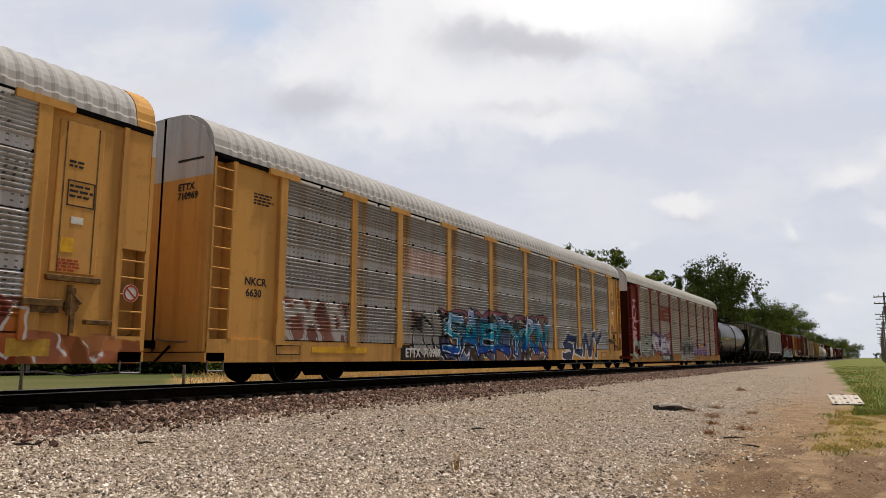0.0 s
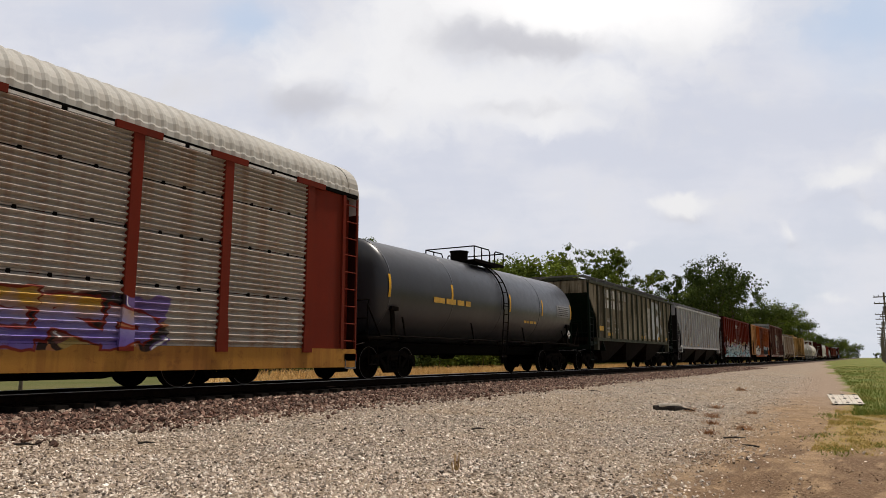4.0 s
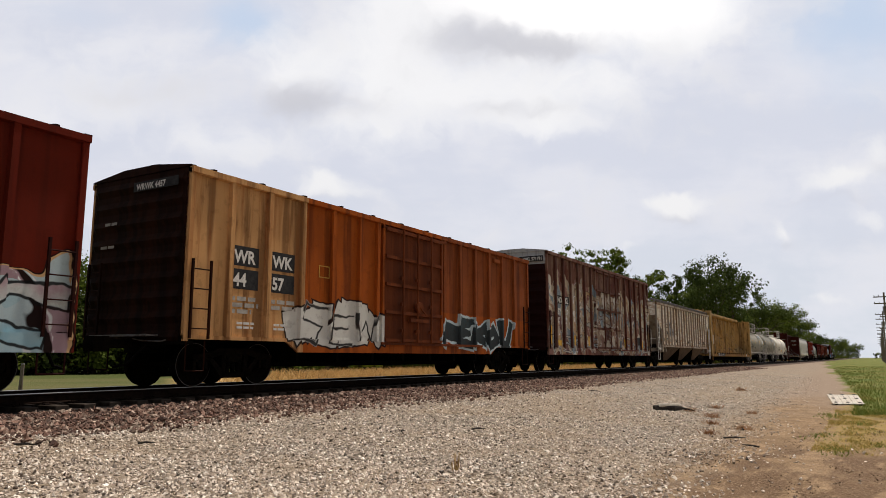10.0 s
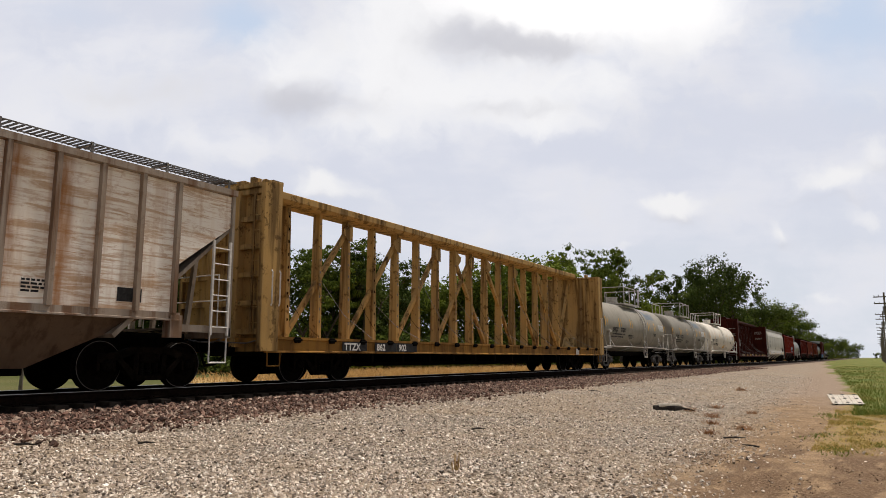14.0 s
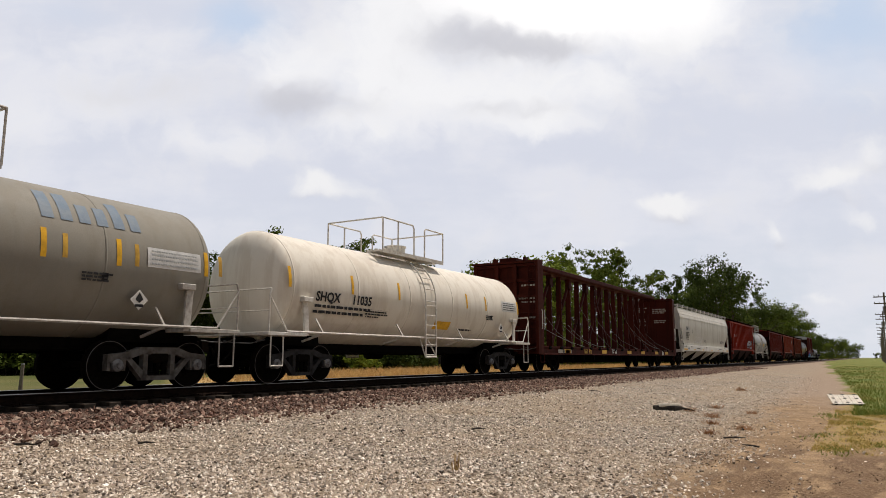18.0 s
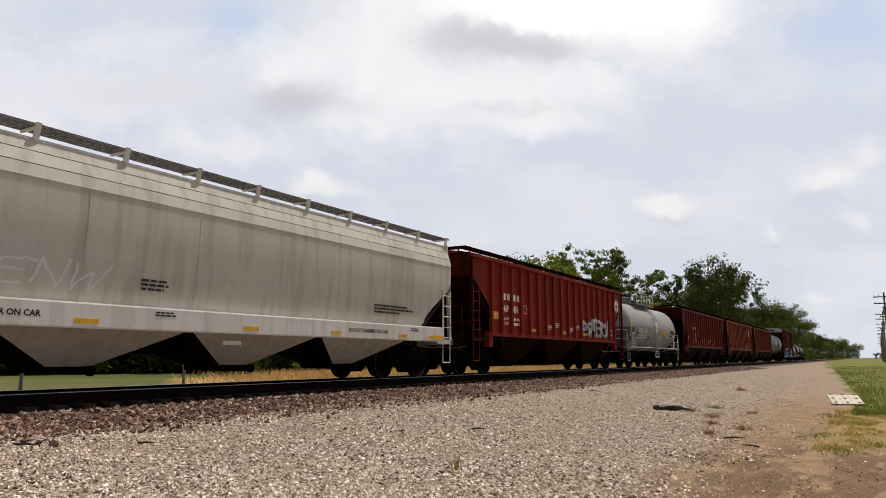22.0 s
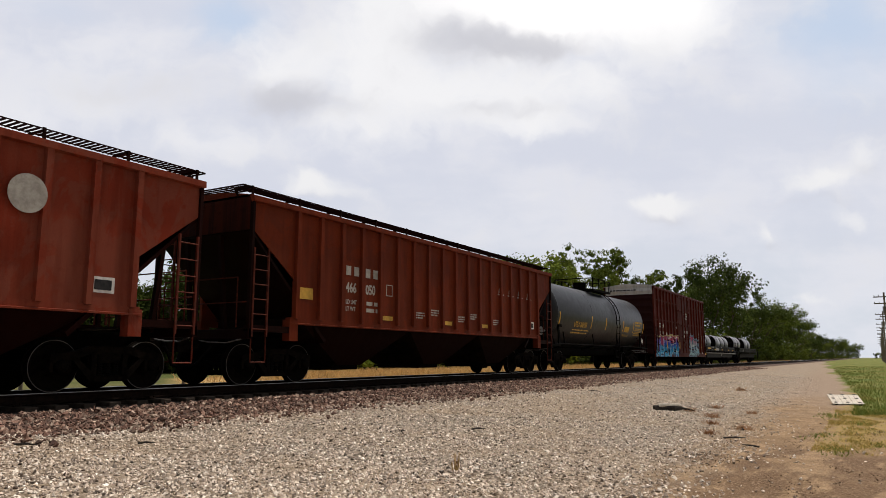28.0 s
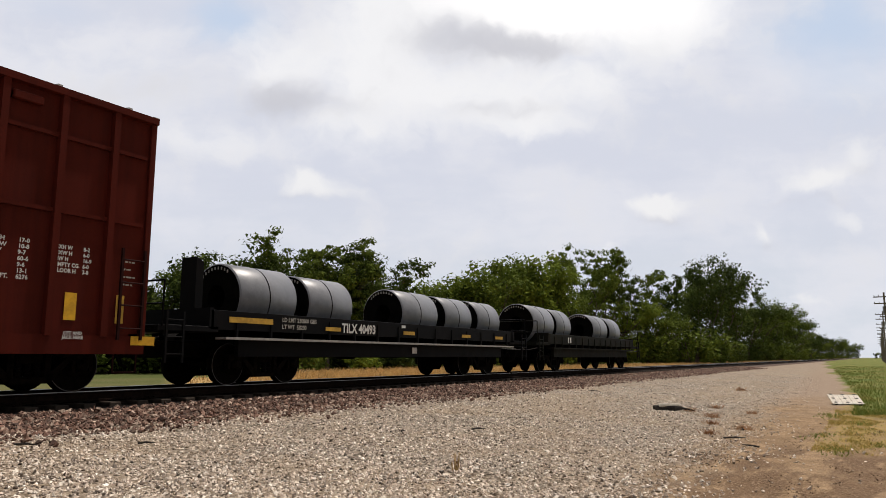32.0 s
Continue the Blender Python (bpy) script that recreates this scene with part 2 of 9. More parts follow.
def island(name, cols, rough=0.85, bump=0.4, scale=40, spec=0.2, trans=None, patch=None):
    """Colour varied piece by piece in one joined mesh."""
    m = Mat(name)
    rnd = m.node("ShaderNodeNewGeometry").outputs["Random Per Island"]
    ramp = m.node("ShaderNodeValToRGB", (rnd,))
    els = ramp.color_ramp.elements
    while len(els) < len(cols):
        els.new(0.5)
    for i, c in enumerate(cols):
        els[i].position, els[i].color = i / (len(cols) - 1), (*c, 1)
    n = m.noise(scale, 4)
    c = m.mix(0.3, ramp.outputs[0], m.node("ShaderNodeCombineColor", (n, n, n)).outputs[0], "SOFT_LIGHT")
    if patch:
        c = m.mix(m.math("MULTIPLY", m.step(m.noise(patch[0], 5, 0.6), 0.46, 0.64), patch[2]), c, patch[1])
    if trans is None:
        return m.done(c, rough, 0, m.bump(n, bump, 0.01), spec)
    a = m.node("ShaderNodeBsdfPrincipled", {"Base Color": c, "Roughness": rough})
    a.inputs["Specular IOR Level"].default_value = spec
    b = m.node("ShaderNodeBsdfTranslucent", {"Color": c})
    mx = m.node("ShaderNodeMixShader", (trans, a.outputs[0], b.outputs[0]))
    m.t.links.new(mx.outputs[0], m.out.inputs[0])
    return m.m


# ------------------------------------------------------------------ mesh helpers
def ring_faces(bm, rings, close=True, caps=True):
    for a, b in zip(rings, rings[1:]):
        n = len(a)
        for i in range(n if close else n - 1):
            j = (i + 1) % n
            bm.faces.new((a[i], a[j], b[j], b[i]))
    if caps and close:
        bm.faces.new(rings[0][::-1])
        bm.faces.new(rings[-1])


def box(bm, x0, x1, y0, y1, z0, z1, bevel=0.0):
    vs = [bm.verts.new(p) for p in ((x0, y0, z0), (x1, y0, z0), (x1, y1, z0), (x0, y1, z0), (x0, y0, z1), (x1, y0, z1), (x1, y1, z1), (x0, y1, z1))]
    fs = [bm.faces.new([vs[i] for i in f]) for f in ((3, 2, 1, 0), (4, 5, 6, 7), (0, 1, 5, 4), (1, 2, 6, 5), (2, 3, 7, 6), (3, 0, 4, 7))]
    if bevel:
        bmesh.ops.bevel(bm, geom=list({e for f in fs for e in f.edges}), offset=bevel, segments=1, affect="EDGES", profile=0.5)
    return bm


def tube(bm, p, q, r, n=8, r2=None):
    p, q = Vector(p), Vector(q)
    d = (q - p)
    side = d.cross(Vector((0, 0, 1)))
    if side.length < 1e-6:
        side = Vector((1, 0, 0))
    side.normalize()
    up = side.cross(d).normalized()
    rings = []
    for c, rr in ((p, r), (q, r if r2 is None else r2)):
        rings.append([bm.verts.new(c + rr * (math.cos(2 * math.pi * i / n) * side + math.sin(2 * math.pi * i / n) * up)) for i in range(n)])
    ring_faces(bm, rings)


def pipe(bm, pts, r, n=6):
    for p, q in zip(pts, pts[1:]):
        tube(bm, p, q, r, n)


def beam(bm, p, q, w, h):
    """A bar of rectangular section from p to q: w across y, h in its own plane."""
    p, q = Vector(p), Vector(q)
    d = (q - p).normalized()
    s = Vector((0, 1, 0))
    if abs(d.y) > 0.9:
        s = Vector((1, 0, 0))
    u = d.cross(s).normalized()
    rings = []
    for c in (p, q):
        rings.append([bm.verts.new(c + s * a * w / 2 + u * b * h / 2) for a, b in ((-1, -1), (1, -1), (1, 1), (-1, 1))])
    ring_faces(bm, rings)


def prism(bm, poly, y0, y1):
    """A polygon in x, z drawn out from y0 to y1."""
    ring_faces(bm, [[bm.verts.new((x, y0, z)) for x, z in poly], [bm.verts.new((x, y1, z)) for x, z in poly]])


def extrude_x(bm, prof, x0, x1):
    """A closed profile in y, z drawn out from x0 to x1."""
    ring_faces(bm, [[bm.verts.new((x0, y, z)) for y, z in prof], [bm.verts.new((x1, y, z)) for y, z in prof]])


def mesh_of(bm, name, material, smooth=False):
    bmesh.ops.recalc_face_normals(bm, faces=bm.faces)
    me = bpy.data.meshes.new(name)
    bm.to_mesh(me)
    bm.free()
    if material:
        me.materials.append(material)
    if smooth:
        for p in me.polygons:
            p.use_smooth = True
    return me


def part(name, bm, material, parent, label="", smooth=False):
    """One mesh object under a thing or a part."""
    ob = new(name, mesh_of(bm, name, material, smooth))
    ob.parent = parent
    if label:
        tagged(ob, label)
    return ob


def raw(name, verts, faces, material, smooth=False):
    me = bpy.data.meshes.new(name)
    me.from_pydata(verts, [], faces)
    me.materials.append(material)
    if smooth:
        for p in me.polygons:
            p.use_smooth = True
    return me


def thing(name, label, category, group="", kind=""):
    return tagged(new(name), label, category, group, kind)


def B():
    return bmesh.new()

# ------------------------------------------------------------------ sky
def sky_material():
    """Bright broken overcast: pale blue gaps, billowing white banks with grey bellies, small fair-weather puffs."""
    m = Mat("cloudy_sky")
    x, y, z = m.xyz()
    nz = m.math("MULTIPLY", z, -1.0)
    flat_uv = m.node("ShaderNodeCombineXYZ", (m.math("DIVIDE", x, nz), m.math("DIVIDE", y, nz), 0.0)).outputs[0]

    def warp(vec, scale, amount, shift):
        mp = m.node("ShaderNodeMapping", {0: vec, "Location": shift}).outputs[0]
        n = m.node("ShaderNodeTexNoise", {"Vector": mp, "Scale": scale, "Detail": 3.0, "Roughness": 0.55}).outputs["Color"]
        off = m.node("ShaderNodeVectorMath", (n, (0.5, 0.5, 0.5)), operation="SUBTRACT").outputs[0]
        return m.node("ShaderNodeVectorMath", (off, (amount, amount * 0.8, 0.0), vec), operation="MULTIPLY_ADD").outputs[0]

    uv = warp(warp(flat_uv, 9.0, 0.085, (1.3, 0.2, 0.0)), 30.0, 0.03, (4.0, 2.0, 0.0))
    sep = m.node("ShaderNodeSeparateXYZ", (uv,))
    u, v = sep.outputs[0], sep.outputs[1]
    billow = m.noise(11.0, 7, 0.52, stretch=(1, 1.25, 1), shift=(2.3, 0.7, 0.2), co=uv)
    fine = m.noise(34.0, 5, 0.55, stretch=(1, 1.3, 1), shift=(0.4, 1.9, 0.6), co=uv)
    wisp = m.noise(5.0, 6, 0.55, stretch=(0.5, 1.9, 1), shift=(5.1, 0.3, 0.9), co=flat_uv)

    def blob(cu, cv, ru, rv):
        du = m.math("MULTIPLY", m.math("SUBTRACT", u, cu), 1 / ru)
        dv = m.math("MULTIPLY", m.math("SUBTRACT", v, cv), 1 / rv)
        r2 = m.math("ADD", m.math("MULTIPLY", du, du), m.math("MULTIPLY", dv, dv))
        return m.math("POWER", 2.718, m.math("MULTIPLY", r2, -1.0))

    def total(bl):
        acc = None
        for a, *rest in bl:
            w = m.math("MULTIPLY", blob(*rest), a)
            acc = w if acc is None else m.math("ADD", acc, w)
        return acc

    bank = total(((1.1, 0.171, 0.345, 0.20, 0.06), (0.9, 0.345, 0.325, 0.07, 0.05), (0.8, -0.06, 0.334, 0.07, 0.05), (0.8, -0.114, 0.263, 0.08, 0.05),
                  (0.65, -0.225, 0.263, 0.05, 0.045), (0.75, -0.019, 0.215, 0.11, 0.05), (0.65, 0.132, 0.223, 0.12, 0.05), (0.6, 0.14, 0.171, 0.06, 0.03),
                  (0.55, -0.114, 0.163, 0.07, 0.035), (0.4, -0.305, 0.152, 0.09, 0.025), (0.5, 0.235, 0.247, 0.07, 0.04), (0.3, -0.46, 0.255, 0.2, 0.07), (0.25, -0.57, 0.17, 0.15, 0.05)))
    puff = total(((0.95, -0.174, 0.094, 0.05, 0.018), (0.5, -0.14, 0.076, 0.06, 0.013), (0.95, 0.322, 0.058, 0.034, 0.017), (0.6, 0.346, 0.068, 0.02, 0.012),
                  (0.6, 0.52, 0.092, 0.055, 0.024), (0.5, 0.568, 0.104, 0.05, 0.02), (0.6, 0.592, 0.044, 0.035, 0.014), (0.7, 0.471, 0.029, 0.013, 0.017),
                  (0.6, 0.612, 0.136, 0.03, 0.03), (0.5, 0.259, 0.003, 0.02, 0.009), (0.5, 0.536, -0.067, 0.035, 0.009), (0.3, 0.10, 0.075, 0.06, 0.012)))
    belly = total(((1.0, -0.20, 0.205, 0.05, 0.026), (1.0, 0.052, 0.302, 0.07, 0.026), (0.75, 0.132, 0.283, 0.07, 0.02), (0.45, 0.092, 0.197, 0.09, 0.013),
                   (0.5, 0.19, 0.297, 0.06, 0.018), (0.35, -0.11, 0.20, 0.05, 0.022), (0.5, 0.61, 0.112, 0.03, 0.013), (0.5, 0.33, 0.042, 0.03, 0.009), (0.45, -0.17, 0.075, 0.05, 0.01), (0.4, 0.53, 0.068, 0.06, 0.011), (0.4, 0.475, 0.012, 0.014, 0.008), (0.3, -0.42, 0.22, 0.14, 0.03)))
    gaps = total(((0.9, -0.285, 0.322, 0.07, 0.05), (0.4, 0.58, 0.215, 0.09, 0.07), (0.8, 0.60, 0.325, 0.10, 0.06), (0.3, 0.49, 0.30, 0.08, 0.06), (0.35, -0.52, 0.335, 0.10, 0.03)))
    rough_edge = m.math("ADD", m.math("MULTIPLY", m.math("SUBTRACT", billow, 0.5), 1.3), m.math("MULTIPLY", m.math("SUBTRACT", fine, 0.5), 0.45))
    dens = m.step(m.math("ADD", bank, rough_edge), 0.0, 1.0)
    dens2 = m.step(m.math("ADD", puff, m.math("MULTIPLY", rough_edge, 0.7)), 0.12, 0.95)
    c = m.mix(m.step(v, -0.16, 0.12), (0.66, 0.705, 0.775), (0.68, 0.705, 0.80))
    c = m.mix(m.math("MULTIPLY", m.step(m.math("ADD", wisp, m.math("MULTIPLY", m.math("SUBTRACT", billow, 0.5), 0.6)), 0.34, 0.70), 0.75), c, (0.80, 0.805, 0.865))
    c = m.mix(m.math("MULTIPLY", m.step(gaps, 0.1, 0.95), 0.85), c, (0.545, 0.655, 0.83))
    c = m.mix(m.math("MULTIPLY", dens, 0.95), c, (0.925, 0.92, 0.935))
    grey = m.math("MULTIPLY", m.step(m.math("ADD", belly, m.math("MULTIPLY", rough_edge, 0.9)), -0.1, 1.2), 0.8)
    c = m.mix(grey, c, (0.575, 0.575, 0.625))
    c = m.mix(m.math("MULTIPLY", dens2, 0.9), c, (0.90, 0.893, 0.90))
    glow = m.step(total(((1.0, 0.20, 0.36, 0.28, 0.085),)), 0.3, 0.95)
    c = m.mix(m.math("MULTIPLY", glow, m.math("SUBTRACT", 1.0, grey)), c, (1.12, 1.10, 1.09))
    e = m.node("ShaderNodeEmission", {"Color": c, "Strength": 1.0})
    m.t.links.new(e.outputs[0], m.out.inputs[0])
    return m.m


def build_sky():
    """A far shell of cloud in the part of the sky before the camera; it drifts slowly."""
    verts, faces = [], []
    nu, nv, rad = 40, 24, 4300.0
    for j in range(nv + 1):
        for i in range(nu + 1):
            a, b = radians(-50 + 100 * i / nu), radians(-14 + 48 * j / nv)
            d = Vector((math.sin(a) * math.cos(b), math.sin(b), -math.cos(a) * math.cos(b)))
            verts.append(d * rad)
    for j in range(nv):
        for i in range(nu):
            k = j * (nu + 1) + i
            faces.append((k, k + 1, k + nu + 2, k + nu + 1))
    ob = new("backdrop", raw("backdrop", verts, faces, sky_material(), True))
    tagged(ob, "bright overcast sky with white clouds and pale blue gaps", "sky", kind="structure")
    ob.matrix_world = view
    return ob


sky_shell = build_sky()


# ------------------------------------------------------------------ ground
def ground_z(y):
    return float(np.interp(y, [-4000, -6, 3, 9.8, 16.2, 20, 60, 4000], [0.0, 0.0, 0.02, 0.36, 0.36, 0.22, 0.2, 0.2]))


def ground_material():
    m = Mat("gravel_lot_ground")
    x, y, z = m.xyz()
    n1, n2, n3 = m.noise(0.35, 6, 0.6), m.noise(1.6, 6, 0.65), m.noise(14, 5, 0.7)
    vor = m.node("ShaderNodeTexVoronoi", {"Vector": m.co, "Scale": 24.0, "Randomness": 1.0})
    stone = m.node("ShaderNodeSeparateColor", (vor.outputs["Color"],)).outputs[1]
    gravel = m.mix(stone, (0.05, 0.038, 0.028), (0.42, 0.35, 0.275))
    vor2 = m.node("ShaderNodeTexVoronoi", {"Vector": m.co, "Scale": 9.0, "Randomness": 1.0})
    clump = m.node("ShaderNodeSeparateColor", (vor2.outputs["Color"],)).outputs[0]
    gravel = m.mix(m.math("MULTIPLY", m.step(x, 14, 26), 0.55), gravel, m.mix(clump, (0.10, 0.08, 0.06), (0.46, 0.395, 0.32)))
    gravel = m.mix(m.math("MULTIPLY", m.step(n1, 0.4, 0.62), 0.5), gravel, (0.30, 0.225, 0.15))
    # bare sandy dirt with darker churned patches and clods
    rut = m.noise(1.1, 7, 0.66, stretch=(0.55, 1.7, 1), shift=(3, 1, 0), distort=0.5)
    dirt = m.mix(m.step(n2, 0.3, 0.62), (0.35, 0.245, 0.145), (0.225, 0.148, 0.084))
    churn = m.math("MULTIPLY", m.step(x, 11.5, 14.5, 1, 0.25), m.step(rut, 0.44, 0.56))
    dirt = m.mix(m.math("MULTIPLY", churn, 0.8), dirt, (0.12, 0.073, 0.043))
    dirt = m.mix(m.math("MULTIPLY", m.step(n3, 0.52, 0.62), 0.55), dirt, (0.10, 0.065, 0.04))
    dirt = m.mix(m.math("MULTIPLY", m.step(m.noise(38, 4, 0.7), 0.55, 0.62), 0.5), dirt, (0.42, 0.31, 0.205))
    dirt = m.mix(m.step(m.math("ADD", x, m.math("MULTIPLY", n1, 20.0)), 28, 42), dirt, m.mix(n3, (0.20, 0.145, 0.105), (0.35, 0.27, 0.20)))
    wob = m.math("ADD", m.math("MULTIPLY", m.math("SUBTRACT", n2, 0.5), 2.2), m.math("MULTIPLY", m.math("SUBTRACT", n1, 0.5), 2.0))
    edge = m.math("SUBTRACT", m.math("ADD", y, wob), m.math("ADD", m.math("MULTIPLY", x, 0.032), 1.85))
    isdirt = m.step(edge, -0.7, 0.9, 1, 0)
    c = m.mix(isdirt, gravel, dirt)
    far = m.step(m.math("ADD", x, m.math("MULTIPLY", wob, 6.0)), 30, 95)
    c = m.mix(m.math("MULTIPLY", far, 0.6), c, m.mix(n2, (0.22, 0.17, 0.125), (0.32, 0.25, 0.185)))
    # yellowing verge, then the lawn
    vy = m.math("ADD", y, m.math("MULTIPLY", wob, 0.42))
    verge = m.math("MULTIPLY", m.step(vy, 0.55, 1.0, 1, 0), m.step(m.math("ADD", x, m.math("MULTIPLY", wob, 1.6)), 11.8, 14.0))
    tufty = m.step(m.noise(2.4, 6, 0.62, stretch=(0.5, 1, 1), shift=(4, 7, 0)), 0.42, 0.56, 0.35, 0.95)
    c = m.mix(m.math("MULTIPLY", verge, tufty), c, m.mix(n3, (0.24, 0.165, 0.052), (0.36, 0.26, 0.095)))
    rim = m.math("MAXIMUM", 0.45, m.math("SUBTRACT", m.math("MULTIPLY", x, 0.0505), 1.05))
    lawny = m.math("SUBTRACT", m.math("ADD", m.math("ADD", y, m.math("MULTIPLY", wob, 0.5)), m.math("MULTIPLY", m.math("SUBTRACT", m.noise(0.09, 4, 0.6), 0.5), m.math("MULTIPLY", x, 0.07))), rim)
    islawn = m.math("MULTIPLY", m.step(lawny, -0.2, 0.25, 1, 0), m.step(m.math("ADD", x, m.math("MULTIPLY", wob, 2.0)), 19.0, 22.5))
    grass = m.mix(m.step(m.noise(0.5, 5, 0.6, stretch=(0.4, 1, 1)), 0.40, 0.60), (0.115, 0.15, 0.032), (0.215, 0.19, 0.06))
    grass = m.mix(m.math("MULTIPLY", m.step(n3, 0.45, 0.6), 0.6), grass, (0.05, 0.078, 0.016))
    c = m.mix(islawn, c, grass)
    field = m.mix(m.step(m.noise(0.08, 5), 0.4, 0.6), (0.075, 0.09, 0.026), (0.115, 0.112, 0.042))
    straw = m.math("MULTIPLY", m.step(m.math("SUBTRACT", m.math("ADD", x, m.math("MULTIPLY", wob, 1.0)), m.math("MULTIPLY", y, 0.80)), -0.5, 1.5), m.step(y, 33, 36, 1, 0))
    field = m.mix(straw, field, m.mix(n3, (0.30, 0.19, 0.07), (0.50, 0.35, 0.16)))
    c = m.mix(m.step(y, 16.5, 18.5), c, field)
    hgt = m.math("ADD", m.math("MULTIPLY", vor.outputs["Distance"], -0.6), m.math("ADD", n3, n2))
    return m.done(c, 0.95, 0, m.bump(hgt, 0.7, 0.05), 0.1)


def build_ground():
    xs = np.unique(np.concatenate([np.linspace(-4000, -60, 14), np.linspace(-60, 0, 16), np.linspace(0, 40, 161), np.linspace(40, 120, 81), np.linspace(120, 400, 41), np.linspace(400, 4000, 18)]))
    ys = np.unique(np.concatenate([np.linspace(-4000, -40, 14), np.linspace(-40, -4, 13), np.linspace(-4, 11, 76), np.linspace(11, 60, 36), np.linspace(60, 4000, 18)]))
    verts = []
    for x in xs:
        for y in ys:
            z = ground_z(y)
            near = max(0.0, 1 - abs(x) / 150) * (1 if -10 < y < 10.5 else 0.2)
            z += 0.07 * near * (noise.noise((x * 0.22, y * 0.35, 0.3)) + 0.45 * noise.noise((x * 0.9, y * 0.9, 2.0)))
            if y < 2.0 and 0 < x < 60:
                z += 0.035 * noise.noise((x * 1.6, y * 2.2, 7.0))
            verts.append((x, y, z))
    n = len(ys)
    faces = [(i * n + j, (i + 1) * n + j, (i + 1) * n + j + 1, i * n + j + 1) for i in range(len(xs) - 1) for j in range(n - 1)]
    ob = new("ground", raw("ground", verts, faces, ground_material(), True))
    return tagged(ob, "pale gravel lot turning to bare brown dirt and grass", "ground", kind="structure")


ground = build_ground()


def stones(name, n, place, size, material, label, seed):
    """Loose stones: rough six-cornered lumps, all in one mesh."""
    rng = np.random.default_rng(seed)
    p = place(rng, n)
    n = len(p)
    core = np.array([(-1, 0, 0), (1, 0, 0), (0, -1, 0), (0, 1, 0), (0, 0, -1), (0, 0, 1)], float)
    v = core[None] * (0.8 + 0.55 * rng.random((n, 6, 1))) + rng.normal(0, 0.22, (n, 6, 3))
    v *= np.array([1, 0.85, 0.72])[None, None] * (size[0] + (size[1] - size[0]) * rng.random((n, 1, 1)) ** 2)
    a, b = rng.random(n) * 6.283, rng.normal(0, 0.5, n)
    ca, sa, cb, sb = np.cos(a), np.sin(a), np.cos(b), np.sin(b)
    x, y, z = v[..., 0].copy(), v[..., 1].copy(), v[..., 2].copy()
    x, z = x * cb[:, None] + z * sb[:, None], -x * sb[:, None] + z * cb[:, None]
    v = np.stack([x * ca[:, None] - y * sa[:, None], x * sa[:, None] + y * ca[:, None], z], -1) + p[:, None]
    f = np.array([(0, 2, 5), (2, 1, 5), (1, 3, 5), (3, 0, 5), (2, 0, 4), (1, 2, 4), (3, 1, 4), (0, 3, 4)])
    faces = (f[None] + 6 * np.arange(n)[:, None, None]).reshape(-1, 3)
    ob = new(name, raw(name, v.reshape(-1, 3).tolist(), faces.tolist(), material))
    return tagged(ob, label, "stones", kind="stuff")


def lot_z(x, y):
    z = np.interp(y, [-6, 3, 9.8, 16.2], [0.0, 0.02, 0.36, 0.36])
    return z + 0.07 * np.maximum(0, 1 - abs(x) / 150) * np.array([noise.noise((a * 0.22, b * 0.35, 0.3)) + 0.45 * noise.noise((a * 0.9, b * 0.9, 2.0)) for a, b in zip(x, y)])


def on_lot(rng, n):
    r = 5.0 + 52 * rng.random(n) ** 1.9
    a = np.radians(-2 + 66 * rng.random(n))
    x, y = r * np.cos(a), r * np.sin(a)
    lim = 1.75 + 0.032 * x + rng.normal(0, 0.55, n) + 0.8 * np.array([noise.noise((p * 0.5, q * 0.5, 4.0)) for p, q in zip(x, y)])
    keep = (y < 10.0) & ((y > lim) | (rng.random(n) < 0.008))
    x, y = x[keep], y[keep]
    return np.stack([x, y, lot_z(x, y) + 0.004], 1)


GRAVEL = island("limestone_gravel", [(0.04, 0.032, 0.026), (0.42, 0.34, 0.27), (0.66, 0.56, 0.46), (0.12, 0.09, 0.07), (0.84, 0.75, 0.64), (0.46, 0.36, 0.27), (0.98, 0.92, 0.83)], patch=(0.55, (0.40, 0.30, 0.20), 0.35))
BALLAST = island("ballast_stone", [(0.03, 0.018, 0.014), (0.16, 0.088, 0.064), (0.07, 0.042, 0.032), (0.28, 0.17, 0.125), (0.045, 0.025, 0.02), (0.46, 0.35, 0.27), (0.12, 0.058, 0.04)])
stones("gravel", 135000, on_lot, (0.011, 0.031), GRAVEL, "loose pale limestone gravel of the lot", 3)


def on_dirt(rng, n):
    x = 6.5 + 10 * rng.random(n) ** 1.3
    y = -1.0 + 3.4 * rng.random(n)
    keep = np.array([noise.noise((a * 0.55, b * 1.7, 1.0)) + 0.5 * noise.noise((a * 2.2, b * 4.0, 3.0)) for a, b in zip(x, y)]) > 0.08
    x, y = x[keep], y[keep]
    return np.stack([x, y, lot_z(x, y) + 0.002], 1)


CLOD = island("dry_earth_clods", [(0.11, 0.07, 0.042), (0.19, 0.125, 0.078), (0.14, 0.09, 0.055), (0.28, 0.20, 0.125), (0.09, 0.058, 0.034)])
stones("earth_clods", 7000, on_dirt, (0.004, 0.014), CLOD, "dark crumbled clods of earth on the bare dirt", 9)


def ballast_z(y):
    return np.interp(y, [9.6, 11.5, 14.5, 16.4], [0.34, 0.552, 0.552, 0.34])


def on_bed(rng, n):
    x = -4 + 84 * rng.random(n) ** 1.5
    y = 9.35 + 2.0 * rng.random(n) ** 0.9
    y += np.where(y < 9.9, rng.normal(0, 0.35, n), 0)
    return np.stack([x, y, np.maximum(ballast_z(y), lot_z(x, y)) + 0.012], 1)


